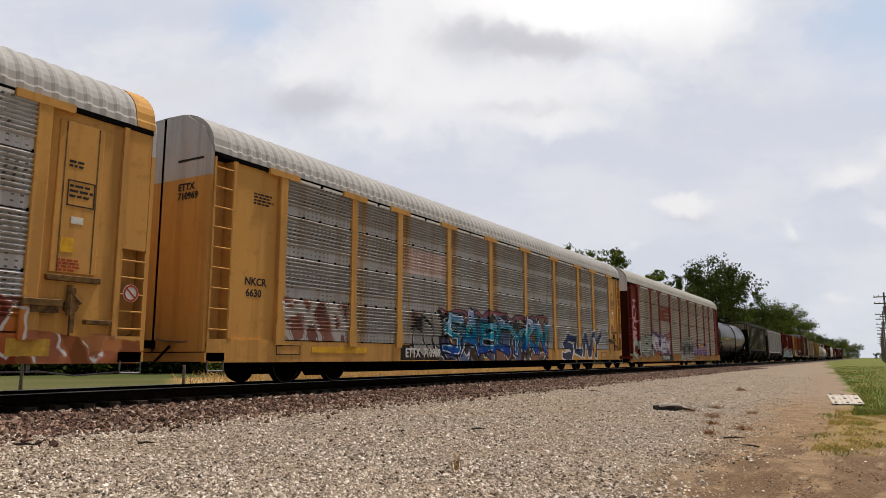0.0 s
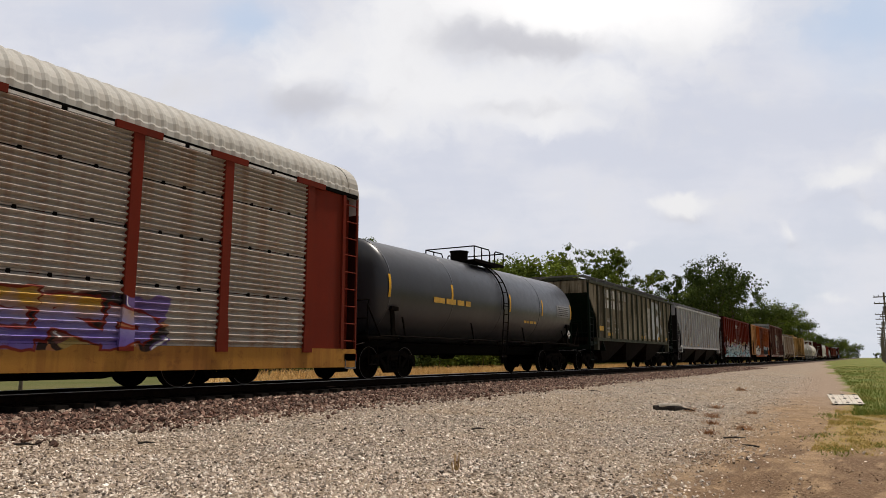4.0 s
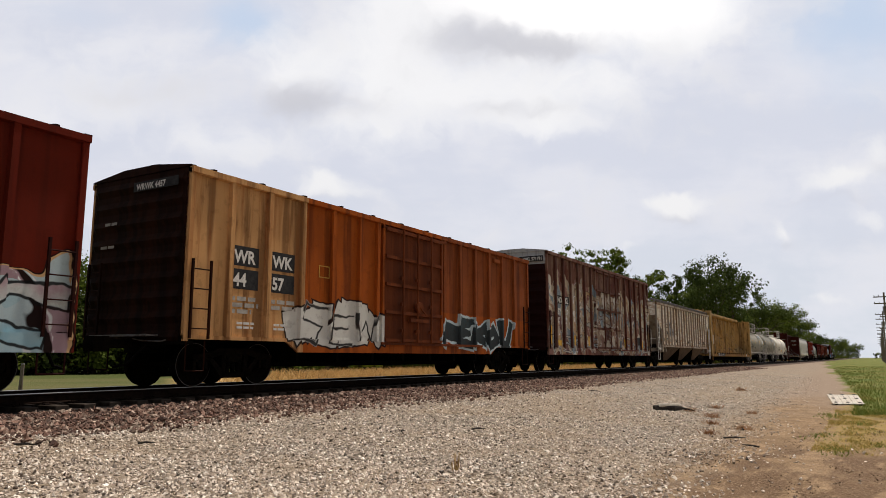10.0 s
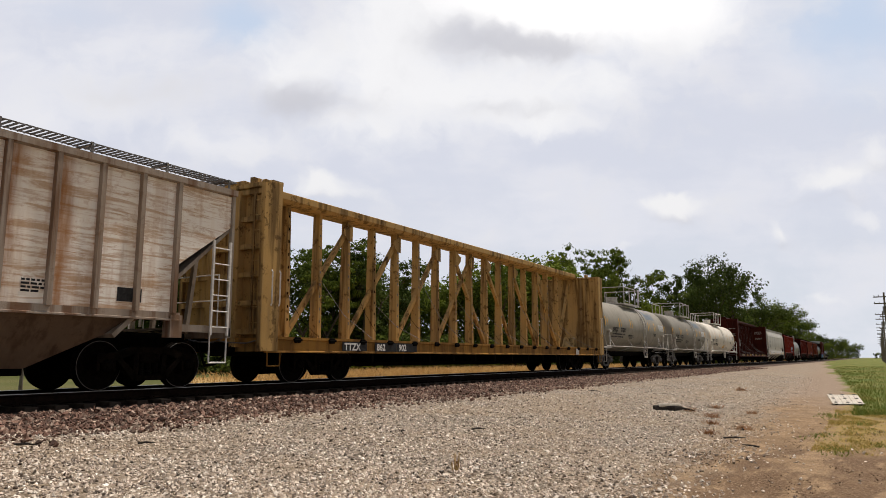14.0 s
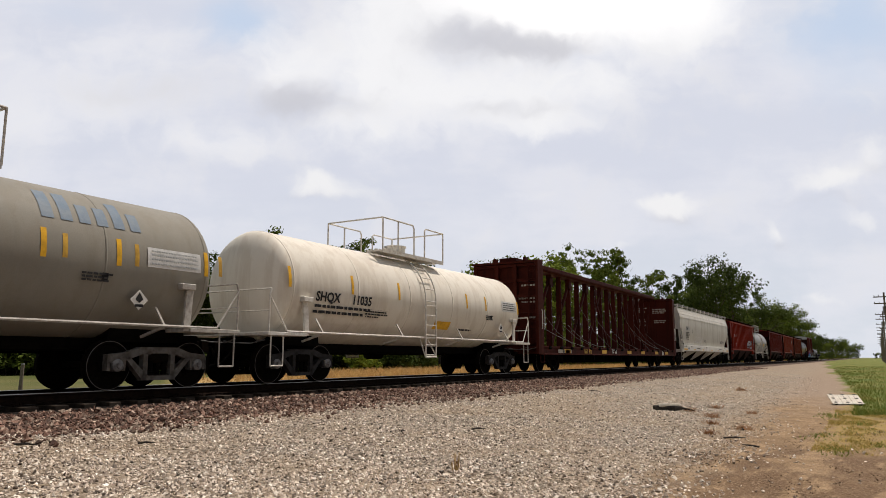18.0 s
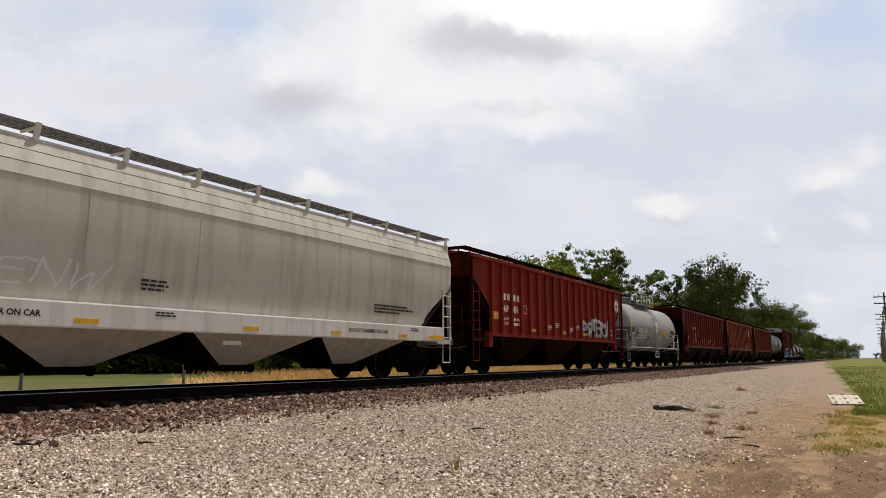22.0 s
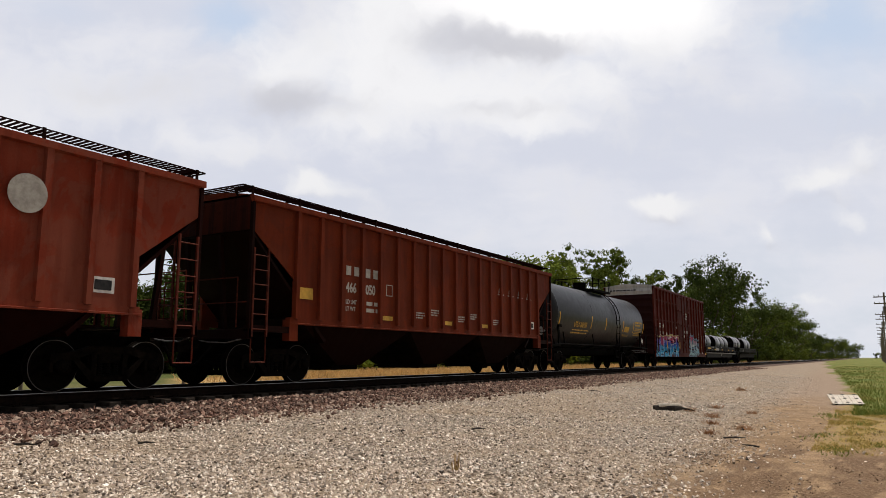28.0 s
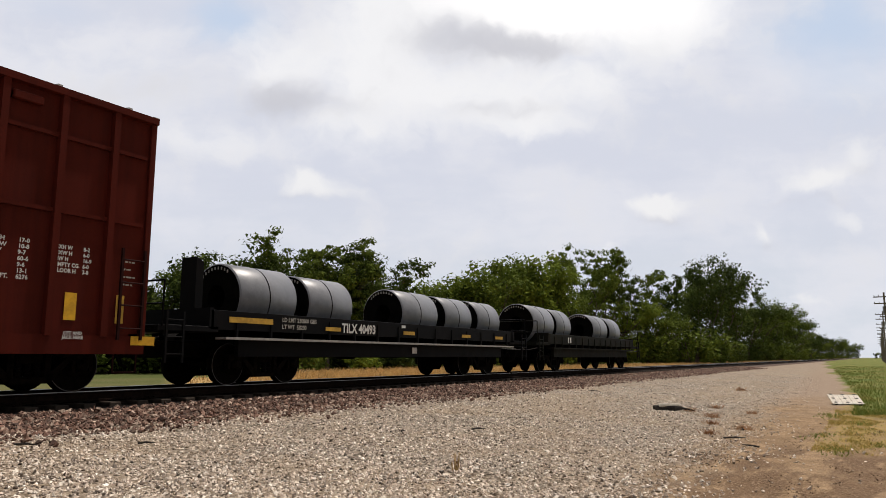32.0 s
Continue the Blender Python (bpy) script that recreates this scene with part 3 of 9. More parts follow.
def build_track():
    m = Mat("ballast_bed")
    vor = m.node("ShaderNodeTexVoronoi", {"Vector": m.co, "Scale": 14.0})
    st = m.node("ShaderNodeSeparateColor", (vor.outputs["Color"],)).outputs[0]
    c = m.mix(st, (0.05, 0.034, 0.028), (0.19, 0.13, 0.10))
    c = m.mix(m.math("MULTIPLY", m.noise(0.5, 4), 0.5), c, (0.10, 0.075, 0.06))
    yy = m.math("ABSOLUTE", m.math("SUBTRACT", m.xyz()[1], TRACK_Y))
    # Shade under the train is painted into the bed here, together with oil.
    oil_shade = m.step(m.math("ADD", yy, m.math("MULTIPLY", m.noise(1.5, 4), 0.4)), 1.7, 2.15, 1, 0)
    c = m.mix(m.math("MULTIPLY", oil_shade, 0.93), c, (0.006, 0.005, 0.0045))
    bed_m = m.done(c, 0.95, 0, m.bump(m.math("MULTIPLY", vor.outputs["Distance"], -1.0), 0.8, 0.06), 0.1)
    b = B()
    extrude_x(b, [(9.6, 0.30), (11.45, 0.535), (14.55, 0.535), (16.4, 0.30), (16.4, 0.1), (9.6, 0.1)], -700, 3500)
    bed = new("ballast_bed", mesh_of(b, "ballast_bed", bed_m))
    tagged(bed, "purple-brown crushed stone ballast under the track", "ballast", kind="structure")
    stones("ballast_stones", 30000, on_bed, (0.022, 0.06), BALLAST, "dark reddish crushed ballast stones beside the rail", 5)
    wood = plain("creosoted_tie_wood", (0.022, 0.016, 0.012), (0.055, 0.042, 0.032), 5, 0.85)
    steel = plain("rail_steel_rust", (0.008, 0.005, 0.004), (0.018, 0.011, 0.008), 9, 0.85, 0.0, 0.3, 0.03)
    shine = plain("rail_head_polished", (0.42, 0.41, 0.40), (0.30, 0.28, 0.26), 7, 0.35, 0.9)
    for side in (-0.755, 0.755):
        rail = thing("rail", "rusty steel rail with a worn bright head", "rail", "rails of the track")
        rail.location = (0, TRACK_Y + side, 0)
        b = B()
        z = RAIL - 0.172
        prof = [(-0.07, z), (0.07, z), (0.07, z + 0.014), (0.012, z + 0.032), (0.009, z + 0.125), (0.036, z + 0.14), (0.036, z + 0.160), (-0.036, z + 0.160), (-0.036, z + 0.14), (-0.009, z + 0.125), (-0.012, z + 0.032), (-0.07, z + 0.014)]
        extrude_x(b, prof, -700, 3500)
        part("web_and_foot", b, steel, rail, "rust-brown rail web and foot")
        b = B()
        extrude_x(b, [(-0.036, z + 0.1602), (0.036, z + 0.1602), (0.034, z + 0.169), (0.02, z + 0.172), (-0.02, z + 0.172), (-0.034, z + 0.169)], -700, 3500)
        part("rail_head", b, shine, rail, "polished running surface")
    b = B()
    box(b, -0.115, 0.115, -1.3, 1.3, -0.16, 0.0, 0.012)
    tie_me = mesh_of(b, "tie", wood)
    b = B()
    box(b, -0.09, 0.09, -0.19, 0.19, 0, 0.018)
    for sx in (-0.06, 0.06):
        for sy in (-0.1, 0.1):
            box(b, sx - 0.014, sx + 0.014, sy - 0.014, sy + 0.014, 0.018, 0.045)
    plate_me = mesh_of(b, "tie_plate", steel)
    rng = random.Random(4)
    for i in range(150):
        t = tagged(new("tie", tie_me), "weathered dark creosoted wooden tie under the rails", "railway tie", "ties of the track")
        t.location = (-6 + i * 0.53, TRACK_Y + rng.uniform(-0.05, 0.05), RAIL - 0.19)
        t.rotation_euler = (0, 0, radians(rng.uniform(-1.2, 1.2)))
        for sy in (-0.755, 0.755):
            p = new("tie_plate", plate_me)
            p.parent, p.location = t, (0, sy, 0.0)
    b = B()
    for i in range(700):
        x = -6 + (150 + i) * 0.53
        box(b, x - 0.115, x + 0.115, TRACK_Y - 1.3, TRACK_Y + 1.3, RAIL - 0.35, RAIL - 0.19)
    tagged(new("far_ties", mesh_of(b, "far_ties", wood)), "wooden ties of the track running into the distance", "railway tie", kind="stuff")


build_track()


# ------------------------------------------------------------------ trees
BARK = plain("grey_brown_bark", (0.055, 0.042, 0.032), (0.12, 0.10, 0.082), 9, 0.9)
LEAF = {
    "dark": island("dark_green_leaves", [(0.028, 0.044, 0.009), (0.051, 0.074, 0.015), (0.077, 0.105, 0.020), (0.038, 0.058, 0.012), (0.102, 0.133, 0.028)], 0.7, 0.1, 5, 0.04, 0.2, patch=(0.5, (0.038, 0.059, 0.013), 0.5)),
    "mid": island("green_leaves", [(0.058, 0.082, 0.013), (0.100, 0.136, 0.019), (0.134, 0.177, 0.026), (0.070, 0.100, 0.015), (0.173, 0.211, 0.038)], 0.7, 0.1, 5, 0.04, 0.25, patch=(0.5, (0.058, 0.084, 0.014), 0.5)),
    "light": island("yellow_green_leaves", [(0.096, 0.134, 0.017), (0.147, 0.192, 0.023), (0.192, 0.241, 0.033), (0.109, 0.151, 0.018)], 0.7, 0.1, 5, 0.04, 0.3, patch=(0.5, (0.077, 0.109, 0.017), 0.5)),
}


def leaf_cloud(rng, tips, per, spread, size, flat=0.72):
    """Leaf sprays round the twig ends: each end carries a loose tuft whose leaves face outwards and up to the light."""
    c = np.repeat(np.array(tips, float), per, 0)
    n = len(c)
    out = rng.normal(0, 1, (n, 3))
    out /= np.linalg.norm(out, axis=1)[:, None]
    rad = spread * np.repeat(0.65 + 0.7 * rng.random(len(tips)), per)[:, None] * (0.45 + 0.65 * rng.random((n, 1)))
    c = c + out * rad * np.array([1.15, 1.15, flat])
    face = out * 0.75 + np.array([0, 0, 0.7]) + rng.normal(0, 0.5, (n, 3))
    d1 = np.cross(face, rng.normal(0, 1, (n, 3)))
    d1 /= np.linalg.norm(d1, axis=1)[:, None]
    d2 = np.cross(face, d1)
    d2 /= np.linalg.norm(d2, axis=1)[:, None]
    s = size * (0.5 + rng.random((n, 1)))
    v = np.stack([c - d1 * s, c - d2 * s * 0.55 + d1 * s * 0.15, c + d1 * s, c + d2 * s * 0.55 + d1 * s * 0.15], 1)
    return v.reshape(-1, 3), np.arange(4 * n).reshape(-1, 4)


def tree(seed, height, spread, kind, leaves=2600, airy=0.0, bole=0.25, label="", name="tree"):
    rnd = random.Random(seed)
    rng = np.random.default_rng(seed)
    t = thing(name, label, "tree", "trees beyond the track")
    b = B()
    tips = []

    def limb(p, d, length, r, depth):
        segs = 3
        for k in range(segs):
            q = p + d * (length / segs)
            tube(b, p, q, r, 5, r * 0.8)
            r *= 0.8
            d = (d + Vector((rnd.uniform(-1, 1), rnd.uniform(-1, 1), rnd.uniform(-0.35, 0.6))) * 0.2).normalized()
            p = q
            if depth >= 3 or (depth == 2 and k):
                tips.append(tuple(p))
        if depth == 4 or length < height * 0.06:
            tips.append(tuple(p + d * height * 0.02))
            return
        for _ in range(rnd.randint(2, 3)):
            nd = (d + Vector((rnd.uniform(-1, 1), rnd.uniform(-1, 1), rnd.uniform(-0.3, 0.6))) * (0.65 + 0.3 * spread)).normalized()
            limb(p, nd, length * rnd.uniform(0.55, 0.8), r * 0.75, depth + 1)

    r0 = height * 0.014 + 0.04
    top = Vector((rnd.uniform(-0.3, 0.3), rnd.uniform(-0.3, 0.3), height * bole))
    tube(b, (0, 0, -0.15), (top.x * 0.4, top.y * 0.4, height * bole * 0.5), r0 * 1.3, 7, r0)
    tube(b, (top.x * 0.4, top.y * 0.4, height * bole * 0.5), top, r0, 7, r0 * 0.85)
    stems = rnd.randint(4, 5)
    for i in range(stems):
        a = 6.283 * i / stems + rnd.uniform(-0.5, 0.5)
        limb(top, Vector((math.cos(a) * 0.65 * spread, math.sin(a) * 0.65 * spread, rnd.uniform(0.55, 1.1))).normalized(), height * rnd.uniform(0.24, 0.36), r0 * 0.6, 1)
    zmax = max(p[2] for p in tips)
    rnd.shuffle(tips)
    tips = tips[:90 if airy else 150]
    for _ in range(int(120 * max(0, 1 - 2 * airy))):
        a, r = rnd.uniform(0, 6.283), height * rnd.uniform(0.05, 0.30) * spread
        tips.append((r * math.cos(a), r * math.sin(a), zmax * rnd.uniform(0.05, 0.66)))
    v, f = leaf_cloud(rng, tips, max(3, leaves // len(tips)), height * (0.048 if airy else 0.078), height * (0.0125 if airy else 0.0145), 0.5 if airy else 0.72)
    k = height / float(np.percentile(v[:, 2], 99.8))
    v = v * k
    v[:, 2] = np.maximum(v[:, 2], 0.05)
    bmesh.ops.scale(b, vec=(k, k, k), verts=b.verts)
    part("trunk", b, BARK, t, "grey-brown trunk and limbs")
    crown = new("crown", raw("crown", v.tolist(), f.tolist(), LEAF[kind]))
    crown.parent = t
    return t


def shrub(seed, height, width, kind, leaves=1500, label=""):
    rnd = random.Random(seed)
    rng = np.random.default_rng(seed)
    t = thing("shrub", label, "shrub", "shrubs along the field edge")
    b = B()
    tips = []
    for i in range(9):
        a = rnd.uniform(0, 6.283)
        q = Vector((math.cos(a) * width * rnd.uniform(0.1, 0.5), math.sin(a) * width * rnd.uniform(0.1, 0.5), height * rnd.uniform(0.45, 0.9)))
        mid = q * 0.5 + Vector((rnd.uniform(-0.1, 0.1), rnd.uniform(-0.1, 0.1), 0.1)) * height
        tube(b, (q.x * 0.2, q.y * 0.2, -0.1), mid, 0.04, 4, 0.028)
        tube(b, mid, q, 0.028, 4, 0.012)
        for s in range(4):
            w = mid.lerp(q, s / 3)
            tips.append((w.x + rnd.gauss(0, width * 0.1), w.y + rnd.gauss(0, width * 0.1), max(0.2, w.z * rnd.uniform(0.35, 1.02))))
    part("stem", b, BARK, t, "thin brown stems")
    v, f = leaf_cloud(rng, tips, leaves // len(tips), height * 0.16, 0.075 + height * 0.012, 0.8)
    v[:, 2] = np.maximum(v[:, 2], 0.0)
    crown = new("crown", raw("crown", v.tolist(), f.tolist(), LEAF[kind]))
    crown.parent = t
    return t


def at_view(px, dist_y):
    """Ground place at a bearing given by the picture column and a distance from the track line."""
    ang = YAW - math.atan((px - 784) / 1260)
    return dist_y / math.tan(ang), dist_y


def build_trees():
    protos = {
        "round": tree(11, 10, 0.9, "mid", 9500, 0.0, 0.2, "full broad-leaved green tree behind the track"),
        "dark": tree(12, 10, 0.8, "dark", 9500, 0.0, 0.18, "dense dark green tree behind the track"),
        "airy": tree(13, 10, 1.1, "mid", 6500, 0.42, 0.26, "open-crowned tree with bare limbs showing through"),
        "airy2": tree(17, 10, 1.0, "dark", 5000, 0.45, 0.26, "thin tree with sparse leaves and gaps"),
        "light": tree(15, 10, 0.95, "light", 9000, 0.0, 0.18, "yellow-green leafy tree behind the track"),
        "tall": tree(19, 10, 0.6, "dark", 9000, 0.02, 0.16, "tall dark green tree behind the track"),
    }
    rows = [  # kind, picture column, distance, top above the horizon in picture rows
        ("round", -30, 54, 170), ("dark", 40, 52, 150), ("round", 120, 54, 170), ("airy2", 215, 52, 150), ("dark", 268, 50, 168), ("round", 305, 52, 158), ("tall", 350, 46, 140),
        ("dark", 395, 46, 150), ("dark", 432, 42, 196), ("airy2", 474, 40, 180), ("airy", 533, 38, 216), ("tall", 560, 40, 175), ("airy", 583, 37, 212), ("dark", 610, 42, 170), ("tall", 640, 37, 202), ("dark", 660, 40, 180),
        ("airy2", 710, 40, 168), ("dark", 690, 44, 140), ("light", 750, 44, 132), ("round", 790, 42, 136), ("light", 826, 40, 142), ("round", 868, 36, 178), ("light", 900, 35, 184), ("round", 935, 36, 165),
        ("light", 955, 33, 164), ("airy", 1028, 31, 196), ("airy", 1070, 32, 200), ("round", 1030, 34, 130), ("airy2", 1100, 30, 172), ("airy", 1132, 29, 166), ("light", 1100, 30, 100),
        ("round", 1160, 27, 90), ("dark", 1188, 27, 122), ("tall", 1218, 25, 160), ("dark", 1244, 24, 176), ("dark", 1276, 24, 160), ("tall", 1296, 24, 132), ("dark", 1320, 24, 100),
        ("round", 1338, 23, 96), ("dark", 1358, 23, 92), ("round", 1374, 22, 88), ("dark", 1390, 22, 74), ("round", 1404, 22, 60), ("dark", 1416, 22, 48), ("dark", 1428, 22, 42),
        ("dark", 1438, 22, 40), ("round", 1448, 22, 33), ("dark", 1458, 23, 31), ("round", 1466, 23, 34), ("dark", 1475, 24, 33), ("round", 1484, 24, 26),
        ("dark", 1492, 26, 21), ("round", 1500, 26, 25), ("dark", 1509, 28, 20), ("dark", 1518, 30, 13), ("dark", 1542, -8, 8), ("round", 1551, -12, 9), ("dark", 1562, -14, 8),
    ]
    rnd = random.Random(8)
    last = {row[0]: i for i, row in enumerate(rows)}
    for i, (kind, px, dy, rise) in enumerate(rows):
        x, y = at_view(px, dy)
        s = (rise / 1260 * math.hypot(x, y) * math.cos(math.atan((px - 784) / 1260)) + 1.2) / 10
        wide = 0.74 if kind.startswith("airy") else 0.72 if 1170 < px < 1310 else 1.0
        m = Matrix.Translation((x, y, 0.2)) @ Matrix.Rotation(rnd.uniform(0, 6.28), 4, "Z") @ Matrix.Diagonal((s * wide * rnd.uniform(0.9, 1.1), s * wide * rnd.uniform(0.9, 1.1), s, 1))
        if i == last[kind]:
            protos[kind].matrix_basis = m
        else:
            copy_thing(protos[kind], m)
    shrubs = [shrub(31, 2.6, 3.4, "dark", 1800, "dark green shrub at the wood's edge"), shrub(32, 3.2, 3.6, "mid", 1800, "leafy green shrub at the wood's edge"),
              shrub(33, 2.4, 3.2, "light", 1600, "yellow-green shrub at the wood's edge")]
    for i, s in enumerate(shrubs):
        s.matrix_basis = pose(*at_view(430 + 110 * i, 33), 0.2)
    px = -60
    while px < 1500:
        x, y = at_view(px, float(np.interp(px, [0, 350, 700, 1000, 1250, 1500], [52, 50, 38, 32, 23.5, 23])) + rnd.uniform(-2, 2.5))
        k = rnd.choice((0, 0, 1, 1, 2))
        s = rnd.uniform(0.8, 1.5) * float(np.interp(px, [0, 900, 1100, 1500], [1.05, 1.2, 1.5, 1.7]))
        if k == 2 and px < 700:
            k = 0
        copy_thing(shrubs[k], pose(x, y, 0.15, 0, 0, rnd.uniform(0, 360)) @ Matrix.Diagonal((s * 1.15, s, s, 1)))
        px += rnd.uniform(14, 26) if px < 1330 else rnd.uniform(7, 12)
    # woods beyond: joined leaf sprays behind the first row
    rng = np.random.default_rng(77)
    tips = []
    for _ in range(1500):
        px = rng.uniform(-80, 1500)
        x, y = at_view(px, float(np.interp(px, [0, 1000, 1250, 1500], [50, 42, 31, 30])) + rng.uniform(0, 14))
        tips.append((x, y, rng.uniform(0.3, 4.2 + 0.014 * math.hypot(x, y))))
    v, f = leaf_cloud(rng, tips, 34, 1.7, 0.26)
    v[:, 2] = np.maximum(v[:, 2], 0.1)
    tagged(new("woods", raw("woods", v.tolist(), f.tolist(), LEAF["dark"])), "dense dark undergrowth of the wood behind the trees", "woods", kind="stuff")


build_trees()


def blades(name, n, place, hgt, wid, material, label, category, seed, lean=0.25):
    rng = np.random.default_rng(seed)
    p = place(rng, n)
    n = len(p)
    a = rng.random(n) * 6.283
    h = hgt[0] + (hgt[1] - hgt[0]) * rng.random(n)
    w = wid * (0.6 + 0.8 * rng.random(n))
    d = np.stack([np.cos(a), np.sin(a), np.zeros(n)], 1) * w[:, None]
    tip = p + np.stack([rng.normal(0, lean, n) * h, rng.normal(0, lean, n) * h, h], 1)
    mid = (p + tip) / 2 + np.array([0, 0, 1])[None] * (h * 0.08)[:, None]
    v = np.stack([p - d, p + d, mid + d * 0.8, tip, mid - d * 0.8], 1).reshape(-1, 3)
    f = np.arange(5 * n).reshape(-1, 5)
    return tagged(new(name, raw(name, v.tolist(), f.tolist(), material)), label, category, kind="stuff")


DRY = island("dry_straw_grass", [(0.42, 0.26, 0.10), (0.56, 0.38, 0.16), (0.66, 0.48, 0.23), (0.46, 0.30, 0.12), (0.32, 0.21, 0.08)], 0.8, 0.1, 5, 0.1, 0.35)
LAWN = island("green_grass_blades", [(0.11, 0.155, 0.027), (0.15, 0.195, 0.04), (0.20, 0.225, 0.058), (0.13, 0.165, 0.032)], 0.7, 0.1, 5, 0.06, 0.3, patch=(0.3, (0.27, 0.23, 0.075), 0.75))
MIXED = island("half_dry_grass", [(0.42, 0.31, 0.10), (0.50, 0.37, 0.13), (0.40, 0.31, 0.09), (0.30, 0.27, 0.07), (0.58, 0.44, 0.18)], 0.8, 0.1, 5, 0.08, 0.3)


def strip(rng, n):
    x = 14 + 230 * rng.random(n) ** 1.7
    ymax = np.interp(x, [0, 60, 110, 260], [34, 33, 26, 20])
    y = 21 + (ymax - 21) * rng.random(n)
    keep = x > y / 1.26 + 11 * rng.random(n) ** 0.7
    return np.stack([x[keep], y[keep], np.full(keep.sum(), 0.18)], 1)


def lawn(rng, n):
    x = 20.5 + 115 * rng.random(n) ** 1.7
    rim = np.maximum(0.45, 0.0505 * x - 1.05)
    y = rim - (9.0 + rim) * rng.random(n) ** 1.5 + rng.normal(0, 0.16, n)
    dense = np.array([noise.noise((a * 0.35, b * 0.8, 5.0)) for a, b in zip(x, y)])
    keep = (dense + 0.5 * rng.random(n) > -0.05) & (y < rim - 0.35 * rng.random(n) * (x > 30))
    return np.stack([x[keep], y[keep], np.full(keep.sum(), 0.0)], 1)


def verge(rng, n):
    x = 12.2 + 10.5 * rng.random(n)
    y = -3.0 + 3.85 * rng.random(n) ** 0.6
    keep = np.array([noise.noise((a * 0.9, b * 2.2, 9.0)) + 0.5 * noise.noise((a * 3.0, b * 5.0, 2.0)) for a, b in zip(x, y)]) + rng.normal(0, 0.1, n) > 0.02
    return np.stack([x[keep], y[keep], np.zeros(keep.sum())], 1)


def green_spots(rng, n):
    """Low green weeds in the verge."""
    at = np.array([(19.9, 0.83, 0.5), (14.5, 0.75, 0.45), (12.45, 0.55, 0.3), (15.8, 0.05, 0.5), (18.0, 0.2, 0.4), (13.6, -0.2, 0.35)])
    k = at[rng.integers(0, len(at), n)]
    x, y = k[:, 0] + rng.normal(0, 1, n) * k[:, 2], k[:, 1] + rng.normal(0, 0.35, n) * k[:, 2]
    return np.stack([x, y, np.zeros(n)], 1)


blades("dry_grass", 42000, strip, (0.2, 0.62), 0.022, DRY, "tall dry straw-coloured grass beyond the track", "grass", 21, 0.55)
blades("lawn_grass", 34000, lawn, (0.04, 0.13), 0.011, LAWN, "low green grass beside the lot", "grass", 22, 0.5)
blades("green_weeds", 1100, green_spots, (0.02, 0.06), 0.008, LAWN, "low green weeds among the yellow grass", "weeds", 24, 0.7)
blades("verge_grass", 24000, verge, (0.02, 0.06), 0.007, MIXED, "yellowing thin grass on bare dirt", "grass", 23, 0.6)

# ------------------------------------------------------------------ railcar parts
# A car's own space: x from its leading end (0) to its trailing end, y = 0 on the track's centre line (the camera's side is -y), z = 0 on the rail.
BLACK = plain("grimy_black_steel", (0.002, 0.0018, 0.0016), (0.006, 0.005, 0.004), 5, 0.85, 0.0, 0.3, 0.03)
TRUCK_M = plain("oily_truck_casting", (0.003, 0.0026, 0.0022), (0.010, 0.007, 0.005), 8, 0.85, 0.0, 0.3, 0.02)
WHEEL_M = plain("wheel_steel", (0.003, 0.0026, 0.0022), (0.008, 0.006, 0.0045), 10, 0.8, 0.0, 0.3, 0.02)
TREAD = plain("wheel_tread_bright", (0.13, 0.125, 0.12), (0.08, 0.075, 0.07), 8, 0.5, 0.5)
GREYSTEEL = plain("galvanised_grating", (0.22, 0.22, 0.22), (0.12, 0.11, 0.10), 12, 0.6, 0.4)
WHITE_L = plain("white_stencil_paint", (0.72, 0.71, 0.68), (0.55, 0.53, 0.49), 9, 0.7, 0, 0.05)
GREY_L = plain("faded_white_stencil", (0.42, 0.40, 0.36), (0.28, 0.26, 0.23), 6, 0.75, 0, 0.05)
BLACK_L = plain("black_stencil_paint", (0.018, 0.018, 0.02), (0.04, 0.04, 0.04), 9, 0.7, 0, 0.05)
YELLOW_L = plain("yellow_reflector_stripe", (0.75, 0.42, 0.03), (0.55, 0.30, 0.03), 6, 0.5, 0, 0.05)
AMBER_L = plain("amber_stencil_paint", (0.60, 0.36, 0.06), (0.42, 0.25, 0.05), 6, 0.6, 0, 0.05)
BLUE_L = plain("faded_blue_paint", (0.15, 0.20, 0.26), (0.21, 0.245, 0.28), 4, 0.7, 0, 0.05)
SILVER_L = plain("grey_lettering_paint", (0.50, 0.52, 0.52), (0.38, 0.40, 0.41), 5, 0.6, 0, 0.05)


def lathe_y(bm, prof, n=28):
    """Turn a profile of (y, radius) round the y axis."""
    rings = [[bm.verts.new((r * math.cos(2 * math.pi * i / n), y, r * math.sin(2 * math.pi * i / n))) for i in range(n)] for y, r in prof]
    ring_faces(bm, rings)


def lathe_x(bm, prof, zc, n=36, yc=0.0):
    rings = [[bm.verts.new((x, yc + r * math.cos(2 * math.pi * i / n), zc + r * math.sin(2 * math.pi * i / n))) for i in range(n)] for x, r in prof]
    ring_faces(bm, rings)


WR, WBASE = 0.457, 0.915


